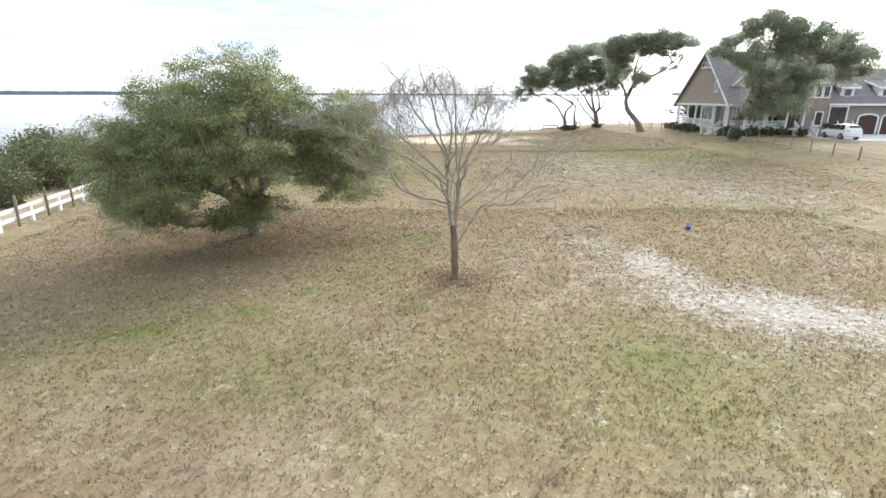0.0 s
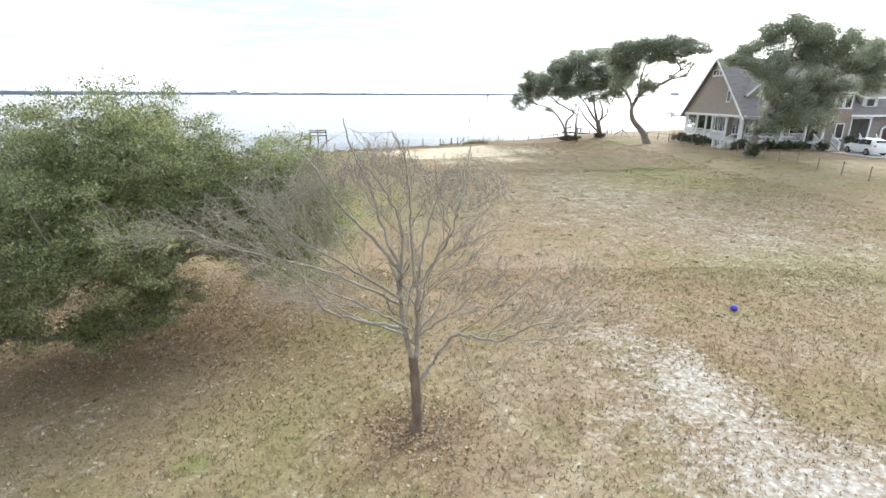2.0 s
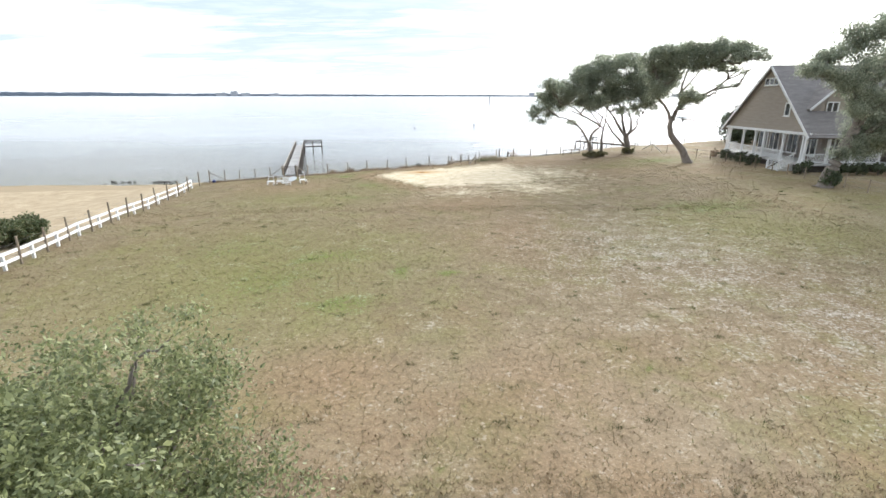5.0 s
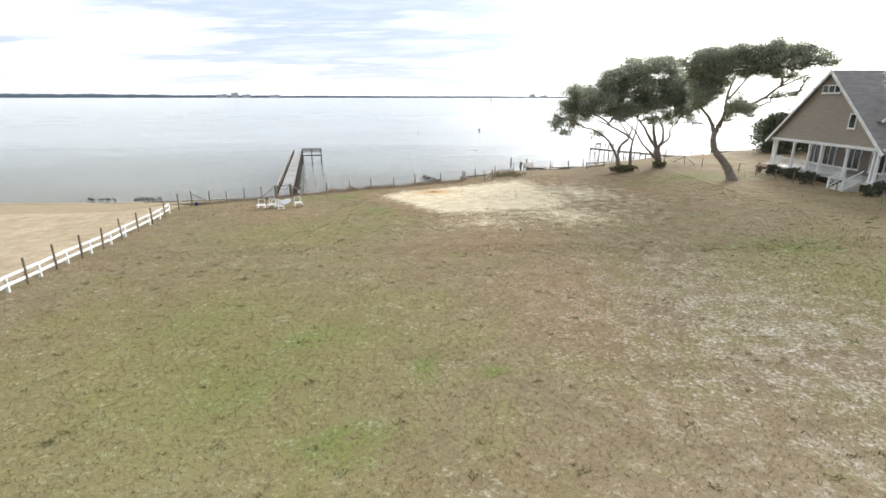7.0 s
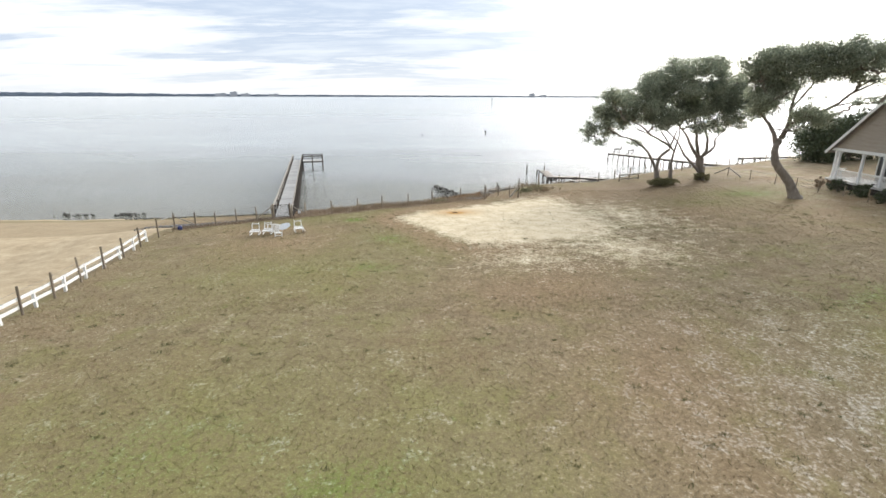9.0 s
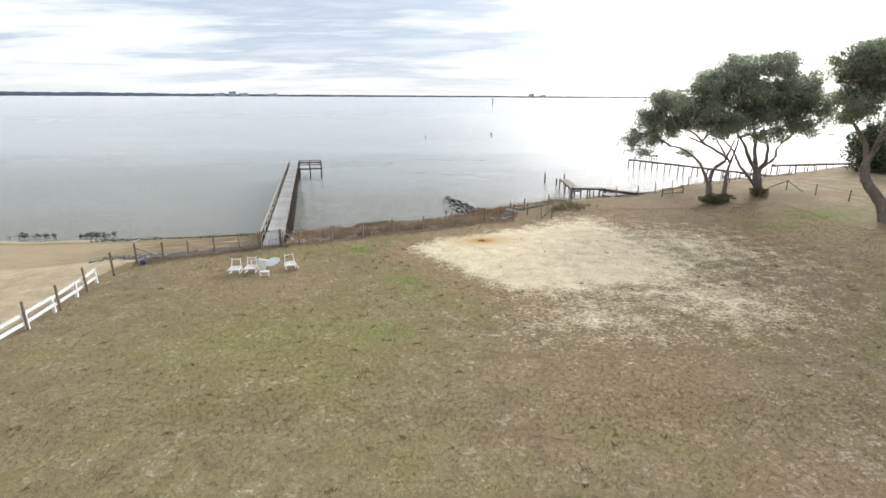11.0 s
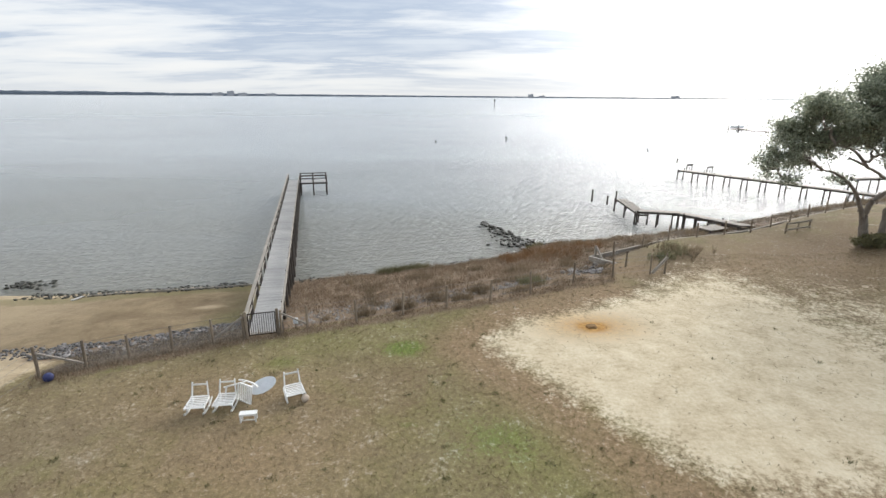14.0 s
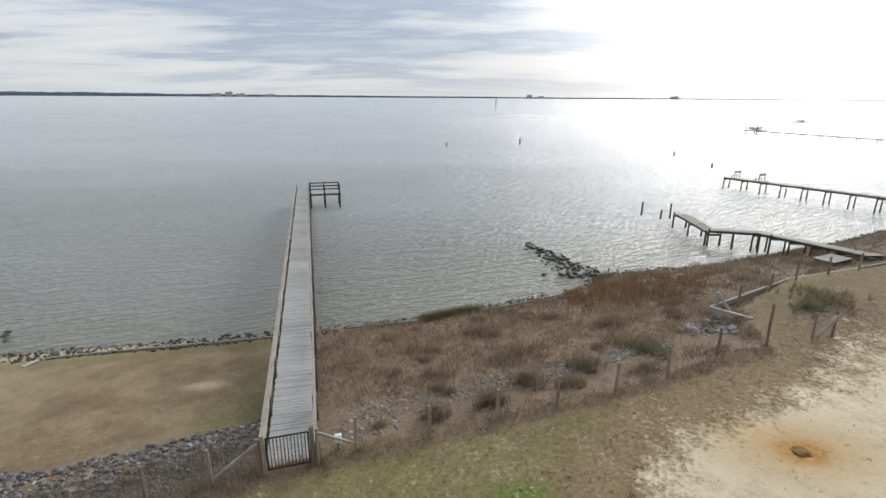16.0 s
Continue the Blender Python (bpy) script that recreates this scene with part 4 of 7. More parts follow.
tree("live_oak", "large live oak with drooping crown before the house",
     ([(30.2, 52.7, 0.5), (30.4, 52.7, 2.0), (31.1, 52.7, 3.8), (31.7, 52.7, 5.4)], 0.48, 0.3),
     [([(31.6, 52.7, 5.2), (31.0, 52.6, 7.4), (29.4, 52.6, 8.8), (28.0, 52.6, 9.5)], 0.15), ([(30.9, 52.7, 3.6), (31.8, 52.8, 6.4), (32.6, 52.9, 9.6), (33.0, 52.9, 11.4)], 0.24), ([(30.9, 52.7, 3.4), (33.4, 52.6, 5.6), (36.6, 52.6, 7.8), (39.4, 52.6, 9.2)], 0.22),
      ([(31.0, 52.7, 3.6), (33.0, 53.8, 6.6), (35.6, 54.8, 9.8)], 0.18)],
     puffs([(27.0, 52.6, 9.4, 0.72), (27.9, 52.7, 9.6, 0.92), (28.9, 52.6, 8.9, 0.9), (28.5, 52.9, 10.3, 0.75), (29.9, 52.5, 8.6, 0.95), (29.2, 53.9, 10.4, 1.2), (29.8, 51.8, 8.3, 1.0), (31.1, 53.9, 11.5, 1.59), (31.1, 52.2, 9.2, 1.68), (32.4, 52.5, 12.2, 1.55), (34.0, 53.6, 10.1, 2.00), (34.8, 52.5, 12.1, 1.55), (35.9, 52.8, 9.8, 1.97), (36.5, 51.5, 11.2, 1.52), (38.6, 53.4, 9.3, 1.83), (39.9, 52.8, 10.6, 1.57), (40.2, 52.3, 8.7, 1.57), (42.7, 53.4, 9.3, 1.26), (42.1, 52.2, 7.6, 1.02), (40.2, 52.6, 7.4, 1.14), (36.8, 51.7, 7.3, 1.40), (34.9, 52.4, 7.6, 1.70), (32.4, 51.9, 7.3, 1.57), (30.9, 52.1, 6.8, 1.24), (32.8, 53.4, 5.2, 1.46), (34.0, 52.1, 5.5, 1.71), (36.0, 52.7, 5.8, 1.44), (33.2, 53.6, 4.2, 1.15), (35.0, 53.6, 4.0, 1.25), (36.2, 52.8, 4.4, 1.1), (31.6, 52.5, 4.6, 0.8), (30.9, 52.4, 3.4, 0.7), (31.9, 52.6, 3.3, 0.7)]),
     165000, (0.14, 0.07), M_BARK, M_LEAF_OAK, 0.10, 0.15, 260, "", 8, 0.54, 62, 0.275, 0.0, True, 0.16, ROUND)
tree("tree", "dark evergreen tree rising behind the house roof", ([(60, 84, 0.6), (60, 84, 4), (60.2, 84, 6)], 0.4, 0.3), [([(60, 84, 5), (59, 84, 8), (58, 84, 10)], 0.2), ([(60, 84, 5), (61.5, 84, 8), (63, 84, 11)], 0.2)],
     [(58.5, 84, 9.5, 3.2, 3, 2.6), (62, 84, 11, 3.6, 3, 3.0), (66, 85, 10.0, 3.4, 3, 3.0), (61, 83, 7.4, 3.4, 2.6, 2.0)], 16000, (0.35, 0.2), M_BARK, M_LEAF_OAK, 0.2, 0.5, 30)


def bare_tree():
    """A young leafless tree: a short trunk, several steep stems, one low limb to the right, a haze of twigs."""
    foot = np.array([0.3, 12.75, 0.05])
    root = thing("bare_tree", Matrix.Translation(foot), "leafless young tree with grey twigs on the lawn", "tree")
    runs, twigs = [], []

    def limb(pts, r0, r1, level):
        r0 = r0 * 0.85
        c = curved(np.array(pts, float), 6, r0 * 0.4)
        runs.append((c, np.linspace(r0, r1, len(c)), 8 if r0 > 0.03 else 5))
        length = np.linalg.norm(np.diff(c, axis=0), axis=1).sum()
        fork(c, r0, r1, length, level)

    def fork(c, r0, r1, length, level):
        if level > 2:
            return
        kids = {0: 10, 1: 7, 2: 5}[level]
        for k in range(kids):
            u = 0.28 + 0.70 * (k + rng.random()) / kids
            i = min(int(u * (len(c) - 1)), len(c) - 2)
            d = c[i + 1] - c[i]
            d = d / np.linalg.norm(d)
            side = rng.normal(size=3)
            side -= d * side.dot(d)
            side /= np.linalg.norm(side)
            spread = 0.40 + 0.5 * rng.random()
            way_ = d * math.cos(spread) + side * math.sin(spread) + np.array([0, 0, 0.18])
            way_ /= np.linalg.norm(way_)
            ln = length * (0.34 + 0.26 * rng.random()) * (1.15 - 0.5 * u)
            r = max((r0 + (r1 - r0) * u) * (0.36 if level < 1 else 0.5), 0.003)
            e = c[i] + way_ * ln + np.array([0, 0, 0.10 * ln]) + rng.normal(size=3) * 0.05 * ln
            e[2] = min(e[2], 5.75 - 0.25 * abs(e[0]) - 0.7 * rng.random())
            m_ = (c[i] + e) / 2 + rng.normal(size=3) * 0.07 * ln
            cc = curved([c[i], m_, e], 4, 0.006)
            (runs if level < 1 else twigs).append((cc, np.linspace(r, max(r * 0.4, 0.002), len(cc)), 5 if level < 2 else 3))
            fork(cc, r, max(r * 0.4, 0.002), ln, level + 1)

    line = curved([(0.3, 12.75, -0.05), (0.33, 12.75, 0.7), (0.31, 12.75, 1.3), (0.28, 12.75, 1.75)], 6, 0.008)
    runs.append((line, np.interp(np.linspace(0, 1, len(line)), [0, 0.08, 0.2, 1], [0.20, 0.125, 0.10, 0.085]), 12))
    # the two upright stems and the leaders that they fork into
    limb([(0.27, 12.75, 1.7), (0.14, 12.74, 2.5), (0.11, 12.72, 3.1), (0.15, 12.7, 3.6)], 0.062, 0.04, 1)
    limb([(0.3, 12.75, 1.6), (0.36, 12.78, 2.2), (0.39, 12.8, 3.2)], 0.06, 0.04, 1)
    limb([(0.14, 12.7, 3.5), (-0.24, 12.6, 4.15), (-0.68, 12.5, 4.72), (-0.95, 12.45, 5.3), (-1.35, 12.4, 5.75)], 0.036, 0.006, 0)
    limb([(0.15, 12.7, 3.55), (-0.1, 12.75, 4.23), (-0.24, 12.85, 4.86), (-0.5, 12.95, 5.5), (-0.57, 13.0, 5.9)], 0.036, 0.006, 0)
    limb([(0.15, 12.7, 3.57), (0.2, 12.5, 4.3), (0.0, 12.3, 5.0), (-0.3, 12.2, 5.45)], 0.032, 0.006, 0)
    limb([(0.36, 12.8, 3.2), (0.31, 12.9, 4.1), (0.3, 13.0, 4.86), (0.22, 13.1, 5.4), (0.06, 13.1, 5.75)], 0.034, 0.006, 0)
    limb([(0.39, 12.8, 3.2), (0.65, 12.75, 3.65), (0.93, 12.65, 4.23), (1.06, 12.6, 4.86), (1.16, 12.55, 5.55)], 0.036, 0.006, 0)
    limb([(0.39, 12.8, 3.15), (0.5, 13.1, 3.9), (0.7, 13.4, 4.55), (0.91, 13.6, 5.0), (1.2, 13.8, 5.3)], 0.034, 0.006, 0)
    # the low limbs: out to one side and then up, a long pale one, and the crooked one opposite
    limb([(0.2, 12.75, 2.35), (-0.56, 12.7, 2.55), (-1.08, 12.6, 2.82), (-1.3, 12.55, 3.27), (-1.4, 12.5, 4.1), (-1.36, 12.5, 4.9)], 0.042, 0.006, 0)
    limb([(0.12, 12.72, 2.85), (-0.45, 12.5, 3.35), (-1.25, 12.2, 3.85), (-2.0, 12.0, 4.15), (-2.75, 11.8, 4.6)], 0.034, 0.005, 0)
    limb([(0.2, 12.75, 2.2), (-0.7, 12.95, 2.5), (-1.5, 13.2, 2.95), (-2.5, 13.4, 3.6)], 0.026, 0.005, 0)
    limb([(0.22, 12.7, 2.4), (-0.2, 12.2, 3.0), (-0.9, 11.7, 3.7), (-1.6, 11.4, 4.5)], 0.03, 0.006, 0)
    limb([(0.14, 12.7, 3.0), (-0.5, 12.3, 3.7), (-1.3, 11.9, 4.5), (-1.9, 11.8, 5.2)], 0.03, 0.006, 1)
    limb([(0.32, 12.75, 1.1), (0.68, 12.72, 1.73), (0.98, 12.6, 2.28), (1.28, 12.4, 2.4), (1.72, 12.1, 2.5), (2.1, 11.9, 2.85), (2.5, 11.7, 3.1)], 0.048, 0.007, 0)
    limb([(0.36, 12.75, 2.2), (0.8, 12.8, 2.55), (1.12, 12.9, 2.75), (1.6, 13.1, 3.3)], 0.03, 0.006, 0)
    limb([(0.36, 12.78, 2.6), (0.5, 12.3, 3.2), (0.6, 11.9, 3.8), (0.9, 11.6, 4.6)], 0.032, 0.006, 0)
    for pts_, _, _ in runs + twigs:
        pts_[:, 1] -= 0.26 * np.maximum(pts_[:, 2] - 1.8, 0.0)      # the crown leans off the trunk's line
    v, f = tubes(runs[:1])
    ob = new("trunk", array_mesh("trunk", v - foot, f, M_PALE_BARK, True))
    ob.parent = root
    mains = [k for k in range(1, len(runs)) if runs[k][2] == 8]
    for k, stop in zip(mains, mains[1:] + [len(runs)]):
        v, f = tubes(runs[k:k + 1])
        ob = new("limb", array_mesh("limb", v - foot, f, M_TWIG, True))
        ob.parent = root
        twigs.extend(runs[k + 1:stop])
    v, f = tubes(twigs)
    ob = new("spray", array_mesh("spray", v - foot, f, M_TWIG))
    ob.parent = root


bare_tree()


def shrub(name, at, size, count, leaf, foliage, label, group="", category="shrub"):
    """A rounded bush of leaves on a few stems."""
    x, y = at
    z = float(ground_z(x, y))
    root = thing(name, Matrix.Translation((x, y, z)), label, category, group)
    sx, sy, sz = size
    lob = [(0, 0, sz * 0.5, sx * 0.5, sy * 0.5, sz * 0.5)]
    for _ in range(5):
        a = rng.random() * 6.28
        lob.append((math.cos(a) * sx * 0.28, math.sin(a) * sy * 0.28, sz * (0.35 + 0.4 * rng.random()), sx * 0.3, sy * 0.3, sz * 0.32))
    runs = []
    for _ in range(9):
        w = rng.normal(size=3) * np.array([sx, sy, 0]) * 0.16
        c = curved([(0, 0, -0.05), w * 0.5 + (0, 0, sz * 0.35), w + (0, 0, sz * (0.6 + 0.3 * rng.random()))], 4)
        runs.append((c, np.linspace(0.02 + 0.008 * sz, 0.006, len(c)), 5))
    v, f = tubes(runs)
    ob = new("stem", array_mesh("stem", v, f, M_BARK))
    ob.parent = root
    p = in_lobes(lob, count, 0.4)
    p[:, 2] = np.maximum(p[:, 2], 0.02)
    v, f = leaves(p, *leaf)
    ob = new("foliage", array_mesh("foliage", v, f, foliage))
    ob.parent = root
    return root


for x, y, sx, sy, sz in ((-24.0, 29.5, 4.5, 5.0, 3.3), (-25.5, 33.6, 4.5, 4.5, 3.2), (-26.5, 25.0, 5.0, 4.5, 3.0), (-22.4, 24.5, 3.0, 4.0, 2.2), (-22.8, 34.0, 2.8, 3.4, 2.2), (-29.5, 30.0, 6.0, 6.0, 3.2), (-23.8, 20.0, 4.0, 4.0, 2.4), (-24.6, 37.6, 3.6, 4.0, 2.3), (-23.4, 40.0, 2.0, 2.4, 1.4)):
    shrub("shrub", (x, y), (sx, sy, sz), 9000, (0.16, 0.085), M_LEAF_SHRUB, "overgrown dark green shrub along the neighbouring fence", "shrubs by the white fence")
for x, y, sx, sy, sz in ((18.8, 76.6, 2.6, 1.3, 0.75), (20.2, 77.2, 1.4, 1.0, 0.6), (23.9, 78.6, 1.6, 1.2, 0.8)):
    shrub("shrub", (x, y), (sx, sy, sz), 2600, (0.22, 0.04), M_MARSH, "low dull brown-green shrub round an oak's foot", "shrubs under the oaks")
for x, y, s in ((32.6, 71.3, 1.5), (32.6, 68.8, 1.6), (32.4, 66.2, 1.5), (33.2, 59.8, 1.6), (36.0, 59.0, 1.7), (38.0, 59.2, 1.6), (39.8, 59.0, 1.6), (41.6, 58.6, 1.5), (46.2, 60.0, 2.2)):
    shrub("shrub", (x, y), (s, s * 0.8, s * 0.7), 1800, (0.13, 0.08), M_LEAF_HEDGE, "clipped dark foundation shrub beside the porch", "foundation shrubs")
shrub("shrub", (30.2, 52.4), (1.3, 1.2, 1.5), 2200, (0.16, 0.08), M_LEAF_HEDGE, "suckers and ivy round the big oak's foot")
for x, y, sx, sz in ((47.5, 94.0, 7.0, 5.5), (53.0, 96.0, 7.0, 6.0), (58, 98, 8, 7)):
    shrub("shrub", (x, y), (sx, sx * 0.8, sz), 15000, (0.3, 0.16), M_LEAF_HEDGE, "tall dark green thicket behind the house", "thicket by the house")
shrub("shrub", (32.6, 73.4), (1.5, 1.2, 1.0), 1100, (0.16, 0.04), M_DRY, "small pale half-bare bush by the porch")

# ---------- piers ----------
def plank_mesh(name, wide, deep, thick, mat, seed):
    """A deck board, slightly cupped and worn at its ends."""
    r = random.Random(seed)
    bm = bmesh.new()
    box(bm, (0, 0, 0), (wide, deep, thick), None, 0.006)
    for v in bm.verts:
        v.co.x += r.uniform(-0.02, 0.02)
        v.co.z += r.uniform(-0.004, 0.004)
    me = bpy.data.meshes.new(name)
    bm.to_mesh(me)
    bm.free()
    me.materials.append(mat)
    return me


def along(a, b, u):
    return Vector(a).lerp(Vector(b), u)


def pier(label, a, b, wide, plank, post_step, rail_left, rail_right, group="", pile_r=0.09, board=M_PLANK, lead=0.0, cap_left=False):
    """A straight boardwalk from a to b: planks across, stringers, paired piles down to the bed, rails on posts where it has them."""
    a, b = Vector(a), Vector(b)
    run = b - a
    turn = math.degrees(math.atan2(-run.x, run.y))
    root = thing("pier", pose(*a, 0, 0, turn), label, "pier", group)
    length, fall = math.hypot(run.x, run.y), run.z
    meshes = [plank_mesh("plank", wide, plank - 0.014, 0.038, board, k) for k in range(5)]
    n = int(length / plank)
    for k in range(n):
        y = (k + 0.5) * plank
        shared("plank", meshes[k % 5], root, pose(random.uniform(-0.012, 0.012), y, fall * y / length + random.uniform(-0.004, 0.004), 0, random.uniform(-0.4, 0.4), random.uniform(-0.5, 0.5)))
    for side in (-1, 1):
        bm = bmesh.new()
        beam(bm, (side * (wide / 2 - 0.12), 0, -0.12), (side * (wide / 2 - 0.12), length, fall - 0.12), 0.05, 0.2)
        part("stringer", bm, M_PILE, root)
    m = int((length - lead) / post_step) + 1
    pts = [lead + k * (length - lead) / max(m - 1, 1) for k in range(m)]
    for k, y in enumerate(pts):
        z = fall * y / length
        for side, rail in ((-1, rail_left), (1, rail_right)):
            high = rail if rail else random.choice((-0.05, -0.05, 0.12))
            gx_ = a.x + side * wide / 2 * math.cos(radians(turn)) - y * math.sin(radians(turn))
            gy_ = a.y + side * wide / 2 * math.sin(radians(turn)) + y * math.cos(radians(turn))
            foot = min(float(ground_z(gx_, gy_)), WATER_Z + 5) - a.z - 0.25
            bm = bmesh.new()
            lean_ = random.uniform(-0.03, 0.03)
            pole(bm, (side * (wide / 2 + 0.05), y, foot), (side * (wide / 2 + 0.05) + lean_, y, z + high), pile_r, pile_r * 0.85, 8)
            part("piling", bm, M_PILE, root)
        bm = bmesh.new()
        beam(bm, (-wide / 2 - 0.12, y, z - 0.27), (wide / 2 + 0.12, y, z - 0.27), 0.06, 0.16)
        part("crossbeam", bm, M_PILE, root)
    for side, rail in ((-1, rail_left), (1, rail_right)):
        if not rail:
            continue
        for h, w, t_ in ((rail, 0.16 if cap_left and side < 0 else 0.1, 0.04), (rail * 0.52, 0.04, 0.09)):
            ends = [0.0] + [0.5 * (p + q) for p, q in zip(pts[1:-1:3], pts[2::3])] + [length]
            for p, q in zip(ends[:-1], ends[1:]):
                bm = bmesh.new()
                beam(bm, (side * (wide / 2 + 0.03), p, fall * p / length + h + random.uniform(-0.015, 0.015)), (side * (wide / 2 + 0.03), q, fall * q / length + h + random.uniform(-0.015, 0.015)), w, t_, 0.006)
                part("rail", bm, M_RAIL, root)
    return root


main = pier("long weathered grey plank pier with handrails and end platform", (-16.2, 65.8, -0.6), (-28.36, 112.95, -1.55), 1.32, 0.16, 2.4, 0.92, 0.55, cap_left=True)
# the platform at its end, to the right, with seat rails
end_y = math.hypot(12.16, 47.15)
for k in range(16):
    bm = bmesh.new()
    box(bm, (0.75 + 1.75, end_y - 2.3 + k * 0.145, -0.96), (3.6 + 0.05 * rng.random(), 0.13, 0.038))
    part("plank", bm, M_PLANK, main)
for px in (0.9, 2.5, 4.2):
    for py in (end_y - 2.3, end_y - 0.1):
        bm = bmesh.new()
        pole(bm, (px, py, WATER_Z - 0.2), (px, py, 0.02), 0.1, 0.085, 8)
        part("piling", bm, M_PILE, main)
for h in (-0.04, -0.42):
    for p, q in (((0.8, end_y - 0.1, h), (4.3, end_y - 0.1, h)), ((4.25, end_y - 2.3, h), (4.25, end_y - 0.1, h)), ((0.9, end_y - 2.3, h), (4.3, end_y - 2.3, h))):
        bm = bmesh.new()
        beam(bm, p, q, 0.05, 0.11)
        part("rail", bm, M_PILE, main)
bm = bmesh.new()
beam(bm, (0.8, end_y - 2.35, -1.06), (4.35, end_y - 2.35, -1.06), 0.08, 0.2)
beam(bm, (0.8, end_y - 0.05, -1.06), (4.35, end_y - 0.05, -1.06), 0.08, 0.2)
part("joist", bm, M_PILE, main)


def land_z(x, y):
    return float(ground_z(x, y))


# the gate at the pier's landward end
gate_l, gate_r = Vector((-16.75, 65.35, land_z(-16.75, 65.35))), Vector((-15.55, 65.7, land_z(-15.55, 65.7)))
gate = thing("metal_gate", Matrix.Translation(gate_l), "dark rusted metal bar gate closing the pier", "gate")
for p in (Vector((0, 0, 0)), gate_r - gate_l):
    bm = bmesh.new()
    pole(bm, p - Vector((0, 0, 0.3)), p + Vector((0, 0, 1.2)), 0.062, 0.058, 10)
    part("gate_post", bm, M_POST, gate, "weathered timber gate post")
g0, g1 = along((0, 0, 0), gate_r - gate_l, 0.08), along((0, 0, 0), gate_r - gate_l, 0.93)
bm = bmesh.new()
for z in (0.12, 1.08):
    beam(bm, g0 + Vector((0, 0, z)), g1 + Vector((0, 0, z)), 0.03, 0.035)
for p in (g0, g1):
    beam(bm, p + Vector((0, 0, 0.1)), p + Vector((0, 0, 1.1)), 0.035, 0.035)
part("gate_frame", bm, M_IRON, gate)
for k in range(11):
    bm = bmesh.new()
    p = along(g0, g1, (k + 1) / 12)
    pole(bm, p + Vector((0, 0, 0.12)), p + Vector((0, 0, 1.08)), 0.011, 0.011, 5)
    part("bar", bm, M_IRON, gate)


def tip_box():
    r = thing("utility_box", pose(-15.0, 66.35, land_z(-15.0, 66.35), 0, 0, 12), "small pale plastic box on a post beside the gate", "box")
    bm = bmesh.new()
    box(bm, (0, 0, 0.38), (0.2, 0.15, 0.24), None, 0.02)
    part("case", bm, M_PLASTIC, r)
    bm = bmesh.new()
    pole(bm, (0, 0, -0.15), (0, 0, 0.28), 0.05, 0.05, 8)
    part("post", bm, M_POST, r)


tip_box()

# the short crooked pier and the further ones
pier("low crooked weathered pier running out from the bulkhead", (14.9, 83.3, -0.08), (15.15, 94.5, -1.6), 1.15, 0.18, 2.2, 0, 0, "neighbouring piers", 0.08, M_RAIL)
pier("low crooked weathered pier, middle reach over water", (15.2, 94.7, -1.62), (11.9, 96.6, -1.85), 1.1, 0.18, 1.9, 0, 0, "neighbouring piers", 0.08, M_RAIL)
pier("sagging outer end of the crooked pier", (12.1, 96.2, -2.0), (12.2, 102.6, -1.8), 1.2, 0.18, 3.2, 0, 0, "neighbouring piers", 0.09, M_RAIL)
third = pier("long low pier with bench seats at its head", (44.8, 98.3, -1.2), (30.3, 126.3, -1.65), 1.3, 0.2, 2.6, 0, 0, "neighbouring piers", 0.09, M_RAIL)
for dy, dx in ((30.4, 0.3), (26.9, 0.3)):
    bench = thing("bench", third.matrix_basis @ pose(dx, dy, -0.45 * dy / 31.6 + 0.02), "slatted timber bench on the pier head", "bench", "pier benches")
    for z, y in ((0.42, 0.12), (0.42, 0.3), (0.8, -0.06), (0.98, -0.1)):
        bm = bmesh.new()
        box(bm, (0, y, z), (1.5, 0.14 if z < 0.5 else 0.03, 0.03 if z < 0.5 else 0.12))
        part("slat", bm, M_PILE, bench)
    for x in (-0.65, 0.65):
        bm = bmesh.new()
        box(bm, (x, -0.06, 0.52), (0.08, 0.06, 1.04))
        box(bm, (x, 0.34, 0.2), (0.08, 0.06, 0.42))
        part("leg", bm, M_PILE, bench)
pier("far low pier reaching into the glare", (126, 203, -1.9), (112, 249, -1.9), 1.4, 0.4, 6.0, 0, 0, "neighbouring piers", 0.12, M_RAIL)
pier("fourth low pier behind the oaks", (70, 118, -1.0), (50.5, 116.5, -1.4), 1.2, 0.25, 3.2, 0, 0, "neighbouring piers", 0.09, M_RAIL)


def boat_lift(x, y, turn, label):
    r = thing("boat_lift", pose(x, y, WATER_Z, 0, 0, turn), label, "boat lift", "far boat lifts")
    for px in (-3, 3):
        for py in (-2, 2):
            bm = bmesh.new()
            pole(bm, (px, py, -1), (px, py, 3.4), 0.16, 0.14, 8)
            part("piling", bm, M_PILE, r)
    bm = bmesh.new()
    box(bm, (0, 0, 1.5), (9.5, 4.4, 0.25))
    part("platform", bm, M_RAIL, r)
    bm = bmesh.new()
    prism(bm, [(-3.6, -1.0, 1.9), (2.6, -1.0, 1.9), (3.9, -0.3, 2.9), (-3.6, -1.1, 2.9)], (0, 2.0, 0))
    part("hull", bm, M_PLASTIC, r, "pale boat hull")
    return r


boat_lift(112, 251, 30, "boat on a lift at the end of a far pier")
boat_lift(186, 330, 30, "second boat lift standing alone in the glare")

